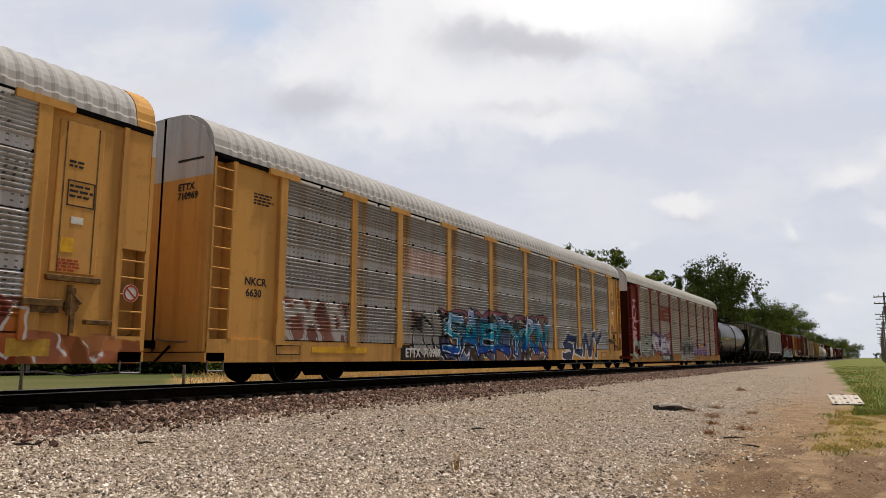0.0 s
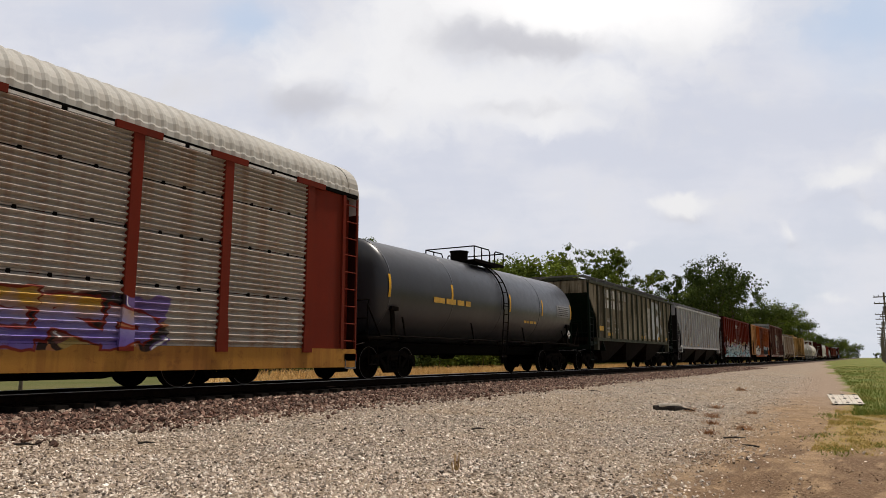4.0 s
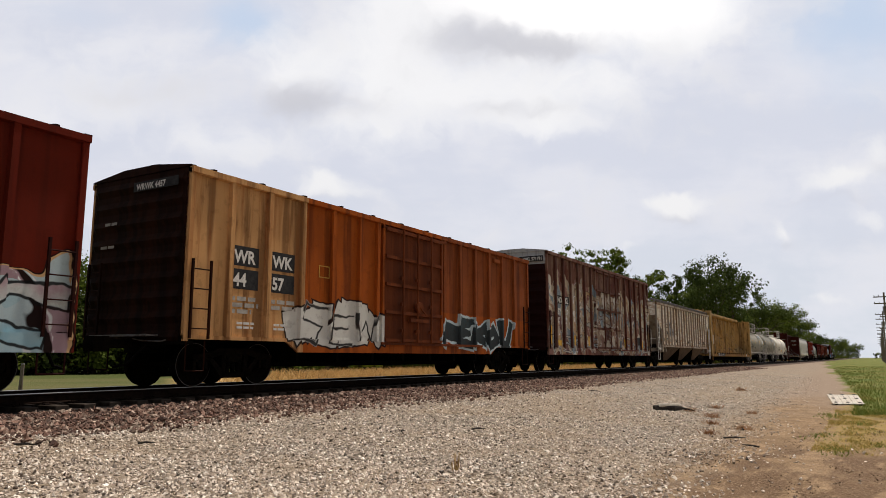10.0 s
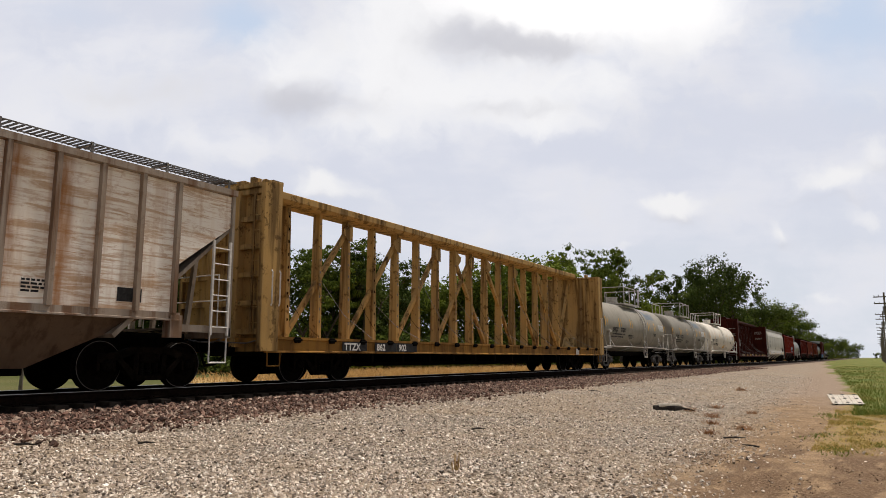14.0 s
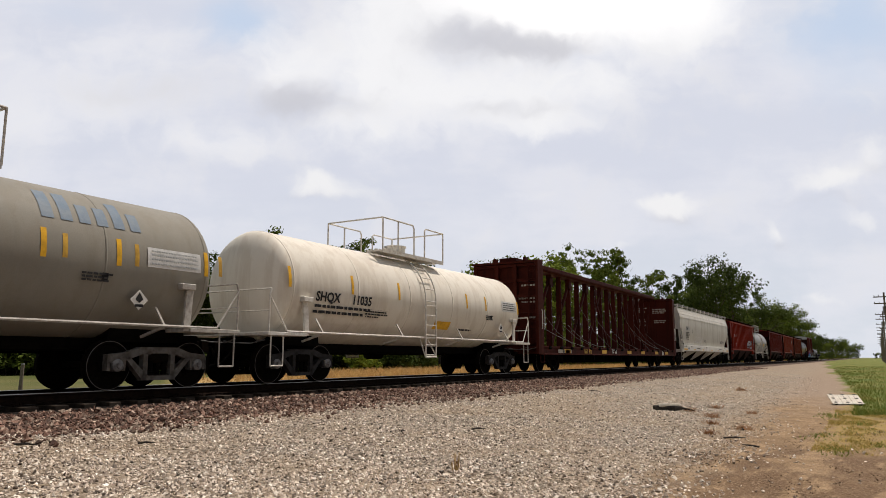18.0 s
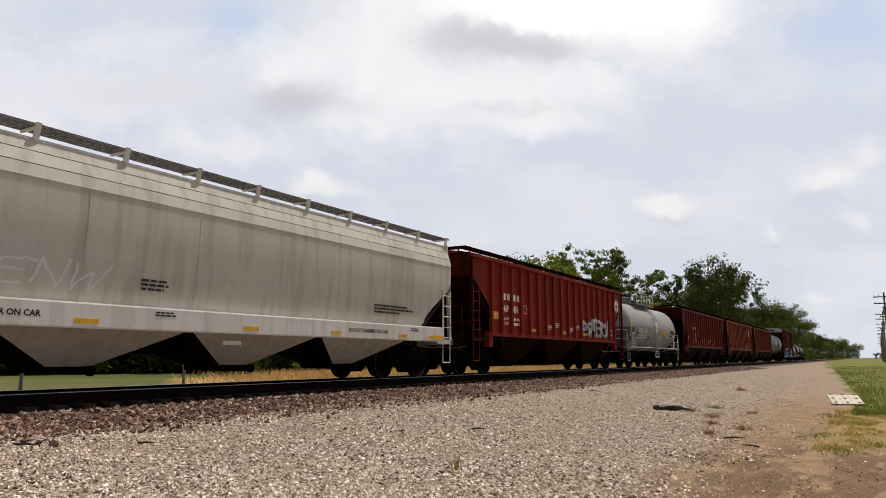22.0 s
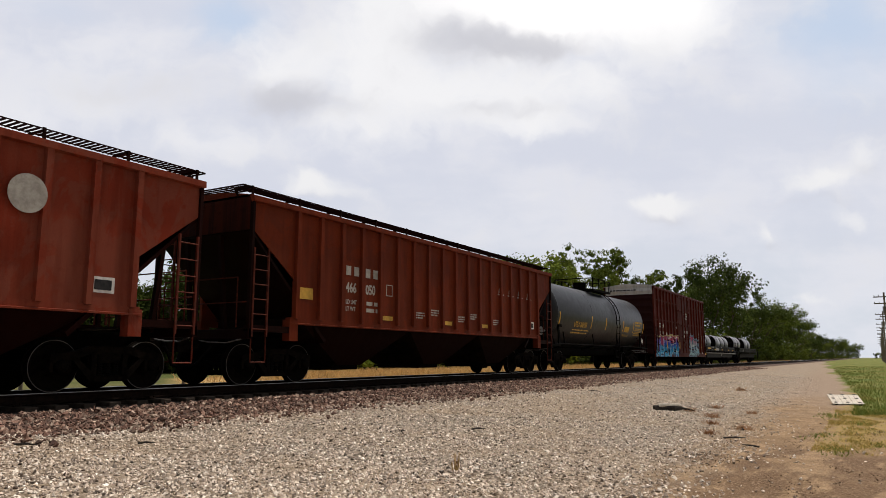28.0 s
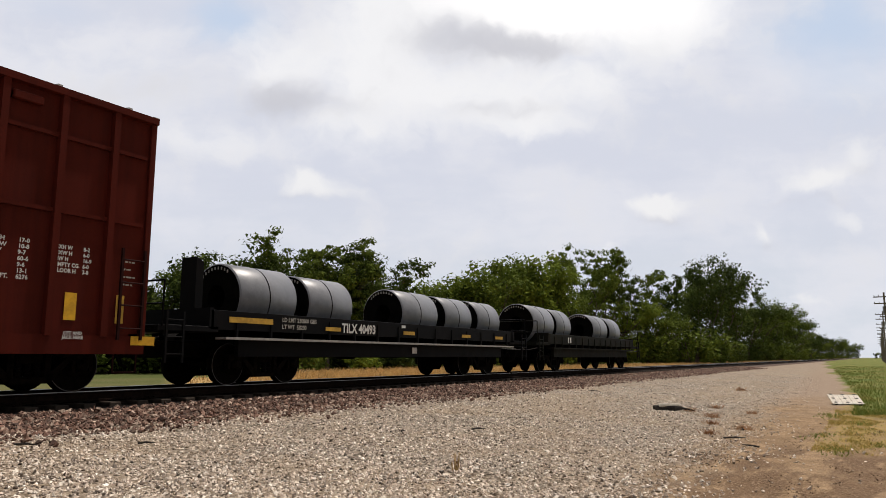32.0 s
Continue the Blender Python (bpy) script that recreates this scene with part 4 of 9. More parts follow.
def truck_meshes():
    me = {}
    b = B()
    for s in (-1, 1):
        pr = [(0.66, 0.08), (0.665, 0.455), (0.69, 0.482), (0.715, 0.482), (0.72, 0.46), (0.825, 0.452), (0.828, 0.405), (0.79, 0.37), (0.775, 0.2), (0.83, 0.14), (0.83, 0.09)]
        lathe_y(b, [(s * y, r) for y, r in pr])
    lathe_y(b, [(-1.0, 0.085), (-0.66, 0.085), (0.66, 0.085), (1.0, 0.085)], 14)
    me["wheelset"] = mesh_of(b, "wheelset", WHEEL_M, False)
    for s in (-1, 1):
        b = B()
        rings = [[b.verts.new((r * math.cos(2 * math.pi * i / 36), y, r * math.sin(2 * math.pi * i / 36))) for i in range(36)] for y, r in ((s * 0.8275, 0.4535), (s * 0.8305, 0.4515), (s * 0.8305, 0.440), (s * 0.8275, 0.438))]
        ring_faces(b, rings + [rings[0]], True, False)
        me["rim%d" % s] = mesh_of(b, "rim", TREAD)
        b = B()
        lathe_y(b, [(s * 0.93, 0.115), (s * 1.10, 0.115), (s * 1.13, 0.085), (s * 1.135, 0.06), (s * 1.155, 0.05), (s * 1.155, 0.01)], 14)
        me["bearing%d" % s] = mesh_of(b, "bearing", WHEEL_M)
    b = B()
    # cast side frame: upper and lower members, pedestals, window columns
    w0, w1 = -0.07, 0.07
    prism(b, [(-1.12, 0.50), (-1.12, 0.66), (-0.72, 0.70), (-0.42, 0.80), (0.42, 0.80), (0.72, 0.70), (1.12, 0.66), (1.12, 0.50), (0.76, 0.54), (0.40, 0.66), (-0.40, 0.66), (-0.76, 0.54)], w0, w1)
    prism(b, [(-0.78, 0.62), (-0.66, 0.62), (-0.26, 0.27), (-0.30, 0.17), (-0.36, 0.17)], w0, w1)
    prism(b, [(0.78, 0.62), (0.36, 0.17), (0.30, 0.17), (0.26, 0.27), (0.66, 0.62)], w0, w1)
    prism(b, [(-0.38, 0.17), (-0.38, 0.27), (0.38, 0.27), (0.38, 0.17)], w0, w1)
    for s in (-1, 1):
        prism(b, [(s * 0.26, 0.26), (s * 0.36, 0.26), (s * 0.36, 0.7), (s * 0.26, 0.7)], w0, w1)
        prism(b, [(s * 0.74, 0.36), (s * 0.80, 0.36), (s * 0.80, 0.55), (s * 0.74, 0.55)], w0, w1)
        prism(b, [(s * 1.06, 0.36), (s * 1.12, 0.36), (s * 1.12, 0.55), (s * 1.06, 0.55)], w0, w1)
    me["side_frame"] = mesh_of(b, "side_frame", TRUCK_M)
    b = B()
    for x in (-0.16, 0.0, 0.16):
        rings = [[b.verts.new((x + (0.064 if k % 2 else 0.048) * math.cos(0.785 * i), (0.064 if k % 2 else 0.048) * math.sin(0.785 * i), 0.27 + 0.02 * k)) for i in range(8)] for k in range(13)]
        ring_faces(b, rings)
    box(b, -0.25, 0.25, -0.07, 0.07, 0.255, 0.28)
    me["spring_nest"] = mesh_of(b, "spring_nest", BLACK)
    b = B()
    box(b, -0.22, 0.22, -1.08, 1.08, 0.50, 0.70, 0.03)
    box(b, -0.28, 0.28, -0.3, 0.3, 0.68, 0.82, 0.03)
    for s in (-1, 1):
        box(b, s * 0.42 - 0.06, s * 0.42 + 0.06, -0.9, 0.9, 0.36, 0.46, 0.02)
        for t in (-1, 1):
            box(b, s * 0.44 - 0.03, s * 0.44 + 0.03, t * 0.75 - 0.05, t * 0.75 + 0.05, 0.3, 0.6)
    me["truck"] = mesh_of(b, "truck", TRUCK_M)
    return me


TM = truck_meshes()
axles = {-1: [], 1: []}


truck_paint = {}


def painted(key, mat):
    """The truck mesh under key in another paint; made once."""
    if mat is None:
        return TM[key]
    if (key, mat.name) not in truck_paint:
        me = TM[key].copy()
        me.materials.clear()
        me.materials.append(mat)
        truck_paint[(key, mat.name)] = me
    return truck_paint[(key, mat.name)]


def truck(car, x, frame_mat=None, cap_mat=None):
    t = new("truck", TM["truck"])
    t.parent, t.location = car, (x, 0, 0)
    for s in (-1, 1):
        f = new("side_frame", painted("side_frame", frame_mat))
        f.parent, f.location = t, (0, s * 1.0, 0)
        g = new("spring_nest", TM["spring_nest"])
        g.parent, g.location = t, (0, s * 1.0, 0)
        w = new("wheelset", TM["wheelset"])
        w.parent, w.location = t, (s * WBASE, 0, WR)
        axles[s].append(w)
        for q in (-1, 1):
            r = new("wheel_rim", TM["rim%d" % q])
            r.parent, r.location = t, (s * WBASE, 0, WR)
            c = new("bearing", painted("bearing%d" % q, cap_mat))
            c.parent, c.location = t, (s * WBASE, 0, WR)
    return t


def letters(car, text, x, z, size, mat, y=-1.604, squeeze=1.0, turn=0.0, name="lettering"):
    cu = bpy.data.curves.new(name, "FONT")
    cu.body, cu.size, cu.resolution_u = text, size * 1.38, 2
    cu.materials.append(mat)
    cu.offset = size * 0.045
    ob = new(name, cu)
    ob.parent = car
    ob.location, ob.rotation_euler, ob.scale = (x, y, z), (radians(90), 0, radians(turn)), (squeeze, 1, 1)
    return ob


def bars(car, x, z, rows, mat, h=0.05, gap=1.7, y=-1.604, name="stencil_block", seed=1):
    """Rows of small stencilling too fine to read: word-long strokes."""
    rnd = random.Random(seed + int(x * 100) + int(z * 77))
    b = B()
    for i, w in enumerate(rows):
        zz, xx = z - i * h * gap, x
        while xx < x + w:
            l = min(rnd.uniform(1.2, 4.0) * h, x + w - xx)
            if l > 0.02:
                box(b, xx, xx + l, y - 0.002, y + 0.002, zz, zz + h)
            xx += l + h * 0.7
    return tagged(part(name, b, mat, car), kind="stuff")


def plate(car, x0, x1, z0, z1, mat, y=-1.604, name="stripe", label=""):
    b = B()
    box(b, x0, x1, y - 0.003, y + 0.003, z0, z1)
    return part(name, b, mat, car, label)


def end_bars(car, x, y, z, rows, mat, h=0.06, gap=1.7, seed=1):
    """Fine stencilling on a wall that faces along the track, read from the leading side."""
    rnd = random.Random(seed)
    b = B()
    for i, w in enumerate(rows):
        zz, yy = z - i * h * gap, y
        while yy > y - w:
            l = min(rnd.uniform(1.2, 4.0) * h, yy - (y - w))
            if l > 0.02:
                box(b, x - 0.004, x, yy - l, yy, zz, zz + h)
            yy -= l + h * 0.7
    return tagged(part("stencil_block", b, mat, car), kind="stuff")


def end_plate(car, x, y0, y1, z0, z1, mat, name="number_patch"):
    b = B()
    box(b, x - 0.006, x, y0, y1, z0, z1)
    return part(name, b, mat, car)


def frame_box(car, x0, x1, z0, z1, mat, w=0.03, y=-1.605, name="stencil_frame"):
    b = B()
    for a0, a1, c0, c1 in ((x0, x1, z0, z0 + w), (x0, x1, z1 - w, z1), (x0, x0 + w, z0 + w, z1 - w), (x1 - w, x1, z0 + w, z1 - w)):
        box(b, a0, a1, y - 0.003, y + 0.003, c0, c1)
    return part(name, b, mat, car)


def ladder(car, x0, x1, z0, z1, mat, rungs, y=-1.62, r=0.018, along="x", name="ladder"):
    b = B()
    if along == "x":
        for x in (x0, x1):
            box(b, x - 0.022, x + 0.022, y - 0.022, y + 0.022, z0, z1)
        for i in range(rungs):
            z = z0 + (z1 - z0) * (i + 0.5) / rungs
            tube(b, (x0, y - 0.01, z), (x1, y - 0.01, z), r, 6)
    else:
        for yy in (x0, x1):
            box(b, y - 0.022, y + 0.022, yy - 0.022, yy + 0.022, z0, z1)
        for i in range(rungs):
            z = z0 + (z1 - z0) * (i + 0.5) / rungs
            tube(b, (y - 0.01, x0, z), (y - 0.01, x1, z), r, 6)
    return part(name, b, mat, car)


def gear(car, L, inset, mat=None, sill_z=0.98, overhang=0.52, inset2=None, low=None, frame_mat=None, cap_mat=None):
    """Trucks, centre sill, couplers, brake rigging and hoses common to every car."""
    mat = mat or BLACK
    truck(car, inset, frame_mat, cap_mat)
    truck(car, L - (inset2 or inset), frame_mat, cap_mat)
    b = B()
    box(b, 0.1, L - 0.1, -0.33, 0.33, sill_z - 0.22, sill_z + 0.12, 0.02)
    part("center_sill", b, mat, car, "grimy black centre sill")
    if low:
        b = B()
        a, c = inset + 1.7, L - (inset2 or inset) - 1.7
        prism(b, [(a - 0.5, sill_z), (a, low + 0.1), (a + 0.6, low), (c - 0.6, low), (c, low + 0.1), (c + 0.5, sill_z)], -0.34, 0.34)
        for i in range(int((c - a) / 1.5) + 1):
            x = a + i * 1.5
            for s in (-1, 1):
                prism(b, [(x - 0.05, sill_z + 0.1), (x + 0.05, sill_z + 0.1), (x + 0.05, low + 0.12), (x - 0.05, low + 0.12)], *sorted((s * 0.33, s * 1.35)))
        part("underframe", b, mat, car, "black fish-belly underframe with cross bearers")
    for s, x in ((-1, 0.0), (1, L)):
        b = B()
        box(b, min(x, x + s * overhang), max(x, x + s * overhang), -0.09, 0.09, 0.79, 0.96, 0.015)
        k = x + s * overhang
        prism(b, [(k - 0.16, 0.72), (k + 0.16, 0.72), (k + 0.19, 0.88), (k + 0.16, 1.02), (k - 0.16, 1.02), (k - 0.19, 0.88)], -0.17, 0.15)
        part("coupler", b, TRUCK_M, car, "oily cast steel coupler")
        b = B()
        pts = [(x + s * 0.05, -0.55, 0.84), (x + s * 0.18, -0.52, 0.70), (x + s * 0.36, -0.42, 0.46), (x + s * 0.58, -0.3, 0.42)]
        pipe(b, pts, 0.028, 6)
        part("brake_hose", b, BLACK, car)
        b = B()
        pipe(b, [(x - s * 0.02, -1.38, 1.0), (x + s * 0.05, -1.0, 0.92), (x + s * 0.10, -0.5, 0.94), (x + s * 0.1, -0.2, 0.98)], 0.016, 5)
        part("uncoupling_lever", b, GREYSTEEL, car)
    b = B()
    lathe_x(b, [(L * 0.5 - 0.6, 0.05), (L * 0.5 - 0.55, 0.17), (L * 0.5 + 0.1, 0.17), (L * 0.5 + 0.15, 0.05)], 0.72, 14, 0.7)
    pipe(b, [(inset, 0.55, 0.7), (L * 0.5, 0.6, 0.72), (L - inset, 0.55, 0.7)], 0.03, 5)
    part("brake_rigging", b, BLACK, car)


def stirrup(car, x0, x1, z0, z1, mat, y=-1.55):
    b = B()
    pipe(b, [(x0, y, z1), (x0, y, z0), (x1, y, z0), (x1, y, z1)], 0.018, 5)
    part("stirrup_step", b, mat, car)


def hat_post(bm, x, w, z0, z1, s, y_in, y_out):
    """A pressed hat-section post standing proud of the side sheet."""
    a, c = w / 2, w / 2 * 0.78
    pro = [(x - a, y_in), (x - c, y_out), (x + c, y_out), (x + a, y_in)]
    lo = [bm.verts.new((px, s * py, z0)) for px, py in pro]
    hi = [bm.verts.new((px, s * py, z1)) for px, py in pro]
    ring_faces(bm, [lo, hi])


SLOPE_SHADE = plain("brown_slope_shade", (0.006, 0.0045, 0.0035), (0.016, 0.010, 0.007), 2, 0.9, 0.0, 0.3, 0.02)
SHADE_GREY = plain("shade_grey_steel", (0.02, 0.019, 0.017), (0.05, 0.046, 0.04), 3, 0.8, 0.0, 0.3, 0.04)


def shade_slopes(bay):
    """Paint shade onto the slope sheets that face along the track."""
    bay.data.materials.append(SLOPE_SHADE)
    for p in bay.data.polygons:
        if abs(p.normal.x) > 0.35:
            p.material_index = 1


# ------------------------------------------------------------------ autorack
def corrugated(bm, x0, x1, z0, z1, y, waves, depth, flat=0.24):
    """Pressed sheet: a flat band below, rolled corrugations above."""
    zs = [(z0, 0.3), (z0 + (z1 - z0) * flat, 0.3)]
    lo = zs[1][0]
    for i in range(waves * 6 + 1):
        zs.append((lo + 0.012 + (z1 - lo - 0.012) * i / (waves * 6), 0.5 - 0.5 * math.cos(2 * math.pi * i / 6)))
    prev = None
    for z, k in zs:
        row = [bm.verts.new((x, y - depth * k, z)) for x in (x0, x1)]
        if prev:
            bm.faces.new((prev[0], prev[1], row[1], row[0]))
        prev = row


def clip_mesh():
    b = B()
    box(b, -0.03, 0.03, 0.0, 0.045, -0.045, 0.03)
    return mesh_of(b, "panel_clip", BLACK)


CLIP_ME = clip_mesh()


def autorack(car, L, frame_m, panel_m, roof_m, posts, rows, sill=(0.5, 0.98), low_tail=False, eave=4.88, top=5.86, post_w=0.24, end_door=None, cap_m=None, sill_m=None, flat=0.24):
    W = 1.56
    gear(car, L, 4.05, BLACK, 0.78, 0.62, low=0.2)
    for s in (-1, 1):
        b = B()
        prof = [(s * W, sill[0]), (s * W, sill[1]), (s * (W - 0.12), sill[1]), (s * (W - 0.12), sill[1] - 0.04), (s * (W - 0.03), sill[1] - 0.05), (s * (W - 0.03), sill[0] + 0.04), (s * (W - 0.14), sill[0] + 0.04), (s * (W - 0.14), sill[0])]
        extrude_x(b, prof, 0.03, L - 0.03)
        part("side_sill", b, sill_m or frame_m, car)
        b = B()
        box(b, 0.05, L - 0.05, min(s * W, s * (W - 0.1)), max(s * W, s * (W - 0.1)), eave - 0.09, eave)
        part("top_chord", b, BLACK, car, "dark top chord under the roof edge")
        for x in posts:
            b = B()
            y0, y1 = sorted((s * (W - 0.06), s * (W + 0.05)))
            box(b, x - post_w / 2, x + post_w / 2, y0, y1, sill[1], eave - 0.09, 0.01)
            prism(b, [(x - post_w * 0.62, sill[1] - 0.1), (x + post_w * 0.62, sill[1] - 0.1), (x + post_w * 0.62, sill[1] + 0.3), (x + post_w * 0.4, sill[1] + 0.62), (x - post_w * 0.4, sill[1] + 0.62), (x - post_w * 0.62, sill[1] + 0.3)], s * (W + 0.002), s * (W + 0.06))
            box(b, x - 0.5, x + 0.5, y0 - 0.012, y1 + 0.012, eave - 0.14, eave + 0.0)
            part("side_post", b, frame_m, car)
        for a, c in zip(posts, posts[1:]):
            for xa, xb in ((a + 0.52, (a + c) / 2 - 0.06), ((a + c) / 2 + 0.06, c - 0.52)):
                if xb > xa + 0.1:
                    b = B()
                    box(b, xa, xb, *sorted((s * (W - 0.02), s * (W + 0.022))), eave - 0.115, eave - 0.06)
                    part("panel_top_strip", b, WHITE_L, car, "white strip along the panel top")
            for z0, z1 in zip(rows, rows[1:]):
                b = B()
                corrugated(b, a + post_w / 2, c - post_w / 2, z0 + 0.006, z1 - 0.006, s * (W - 0.05), 8, 0.085 * -s, flat)
                part("side_panel", b, panel_m, car)
                if s < 0:
                    for k in range(5):
                        clip = new("panel_clip", CLIP_ME)
                        clip.parent, clip.location = car, (a + post_w / 2 + (c - a - post_w) * k / 4, -W, z1)
        # flat end bays
        for x0, x1, xe in ((0.0, posts[0], 0.04), (posts[-1], L, L - 0.04)):
            b = B()
            box(b, x0 + (0.62 if x0 == 0 else 0.08), x1 - (0.08 if x0 == 0 else 0.62), *sorted((s * (W - 0.1), s * (W - 0.05))), sill[1], eave - 0.09)
            part("end_bay_panel", b, frame_m, car)
            lx0, lx1 = (0.05, 0.56) if x0 == 0 else (L - 0.56, L - 0.05)
            b = B()
            box(b, lx0, lx1, *sorted((s * (W - 0.34), s * (W - 0.30))), sill[1], eave - 0.09)
            part("ladder_recess", b, frame_m, car)
            if low_tail and x0 > 0:
                b = B()
                box(b, lx0, lx1, *sorted((s * (W - 0.08), s * (W - 0.02))), 2.55, eave - 0.09, 0.012)
                part("end_bay_panel", b, frame_m, car)
                ladder(car, lx0, lx1, sill[1] - 0.02, 2.5, frame_m, 5, s * (W - 0.02), 0.016)
            else:
                ladder(car, lx0, lx1, sill[1] - 0.02, eave - 0.1, frame_m, 9, s * (W - 0.02), 0.016)
            b = B()
            box(b, lx1 if x0 == 0 else lx0 - 0.1, lx1 + 0.1 if x0 == 0 else lx0, *sorted((s * (W - 0.3), s * (W + 0.01))), sill[1], eave - 0.09)
            part("corner_post", b, frame_m, car)
    # roof: ribbed sheet with sloping shoulders
    b = B()
    arc = [radians(90 * k / 9) for k in range(10)]
    half = [(W - 0.02, eave), (W - 0.03, eave + 0.12)] + [(0.35 + (W - 0.40) * math.cos(a), eave + 0.16 + (top - eave - 0.17) * math.sin(a)) for a in arc]
    sect = [(-y, z) for y, z in half] + [(0.0, top)] + half[::-1]
    n = int(L / 0.06)
    prev = None
    for i in range(n + 1):
        x = 0.35 + (L - 0.7) * i / n
        k = 0.016 if i % 5 in (1, 2) else -0.004
        cur = [b.verts.new((x, y * (1 + k * 0.5) if 0 < j < 24 else y, z + (k if 0 < j < 24 else 0))) for j, (y, z) in enumerate(sect)]
        if prev:
            for j in range(len(sect) - 1):
                b.faces.new((prev[j], prev[j + 1], cur[j + 1], cur[j]))
        prev = cur
    part("roof", b, roof_m, car, "ribbed galvanised roof sheet")
    for x, s in ((0.0, -1), (L, 1)):
        b = B()
        lo, hi = sorted((x - s * 0.40, x))
        extrude_x(b, [(y * 1.005, z + 0.01) for y, z in sect], lo, hi)
        part("roof_end_cap", b, cap_m or roof_m, car)
        ring = [(-W + 0.04, 0.72), (-W + 0.04, eave), (-W + 0.06, eave + 0.13), (-W + 0.32, eave + 0.58), (-0.7, top - 0.07), (0.0, top - 0.03), (0.0, 0.72)]
        for q in (-1, 1):
            bb = B()
            lo, hi = sorted((x + s * 0.05, x - s * 0.03))
            extrude_x(bb, [(y * q if y else q * 0.035, z) for y, z in ring], lo, hi)
            part("end_door", bb, end_door or frame_m, car, "tall folding end door leaf")
        b = B()
        lo, hi = sorted((x + s * 0.02, x - s * 0.5))
        box(b, lo, hi, -W, W, 0.52, 0.70)
        part("end_sill", b, frame_m, car)
    b = B()
    box(b, 0.3, L - 0.3, -W + 0.16, W - 0.16, 0.72, 0.80)
    part("deck", b, BLACK, car)
    for x in (0.06, L - 0.45):
        stirrup(car, x, x + 0.42, 0.33, 0.55, GREYSTEEL, -W)


# ------------------------------------------------------------------ covered hopper with posts
def hopper(car, L, side_m, bay_m, dark_m, ribs, eave=4.2, cutz=3.45, lowz=2.42, base=1.5, run=1.42, bays=3, rib_w=0.16, ladder_m=None, board_m=None, rib_m=None, bay_bot=0.36, inset=1.5, end_m=None):
    W, WI = 1.6, 1.545
    ladder_m, board_m, rib_m = ladder_m or dark_m, board_m or GREYSTEEL, rib_m or side_m
    gear(car, L, inset, BLACK, 0.98)
    for s in (-1, 1):
        b = B()
        poly = [(0.02, eave), (0.02, cutz), (run, lowz), (run, base), (L - run, base), (L - run, lowz), (L - 0.02, cutz), (L - 0.02, eave)]
        prism(b, poly, *sorted((s * (WI - 0.03), s * WI)))
        part("side_sheet", b, side_m, car)
        b = B()
        extrude_x(b, [(s * (WI + 0.002), eave - 0.13), (s * (W + 0.045), eave - 0.11), (s * (W + 0.045), eave + 0.01), (s * (WI - 0.06), eave + 0.03)], 0.0, L)
        part("top_rail", b, rib_m, car)
        b = B()
        extrude_x(b, [(s * (WI - 0.12), base - 0.16), (s * (W + 0.01), base - 0.16), (s * (W + 0.01), base - 0.13), (s * (WI + 0.02), base - 0.12), (s * (WI + 0.02), base), (s * (WI - 0.12), base)], run - 0.1, L - run + 0.1)
        part("side_sill", b, rib_m, car)
        for e, f in ((0.0, run), (L - run, L)):
            b = B()
            box(b, e, f, *sorted((s * (W - 0.15), s * (W - 0.02))), base - 0.36, base - 0.22)
            part("end_side_sill", b, dark_m, car)
        n = ribs
        for i in range(n):
            x = run + 0.08 + (L - 2 * run - 0.16) * i / (n - 1)
            b = B()
            hat_post(b, x, rib_w, base - 0.02, eave - 0.10, s, WI - 0.002, W + 0.03)
            part("side_post", b, rib_m, car)
        for e, d in ((0.0, 1), (L, -1)):
            b = B()
            box(b, *sorted((e + d * 0.01, e + d * 0.09)), *sorted((s * (W - 0.1), s * W)), 1.02, eave - 0.05, 0.008)
            part("corner_post", b, dark_m, car)
            x0, x1 = sorted((e + d * 0.10, e + d * 0.54))
            ladder(car, x0, x1, 1.05, 3.0, ladder_m, 6, s * (W - 0.01), 0.014)
            stirrup(car, x0, x1, 0.5, 1.08, ladder_m, s * (W - 0.02))
            b = B()
            beam(b, (e + d * run, s * (WI - 0.06), base - 0.05), (e + d * run, s * (WI - 0.06), 0.98), 0.22, 0.28)
            part("jacking_pad", b, rib_m, car)
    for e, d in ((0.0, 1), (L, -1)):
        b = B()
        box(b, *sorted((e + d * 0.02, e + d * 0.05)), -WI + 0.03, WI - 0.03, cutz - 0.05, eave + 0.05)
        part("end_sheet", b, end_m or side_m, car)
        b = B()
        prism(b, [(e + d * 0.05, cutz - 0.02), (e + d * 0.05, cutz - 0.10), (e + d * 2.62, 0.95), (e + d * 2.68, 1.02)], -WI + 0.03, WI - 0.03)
        # dark_m: end paint darkened to carry the shade under the roof
        part("slope_sheet", b, dark_m, car, "sloping end sheet, paint darkened for shade")
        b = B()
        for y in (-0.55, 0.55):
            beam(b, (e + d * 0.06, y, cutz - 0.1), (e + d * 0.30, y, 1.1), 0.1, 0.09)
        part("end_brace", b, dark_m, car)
        b = B()
        box(b, *sorted((e, e + d * 0.12)), -W, W, 1.0, 1.22, 0.01)
        box(b, *sorted((e + d * 0.05, e + d * 0.6)), -W + 0.05, W - 0.05, 1.18, 1.22)
        part("end_sill", b, dark_m, car)
        b = B()
        pipe(b, [(e + d * 0.02, -1.2, 1.25), (e + d * 0.02, -1.2, 2.35), (e + d * 0.02, 1.2, 2.35), (e + d * 0.02, 1.2, 1.25)], 0.016, 5)
        pipe(b, [(e + d * 0.02, -1.5, 1.8), (e + d * 0.02, 1.5, 1.8)], 0.014, 5)
        part("end_handrail", b, ladder_m, car)
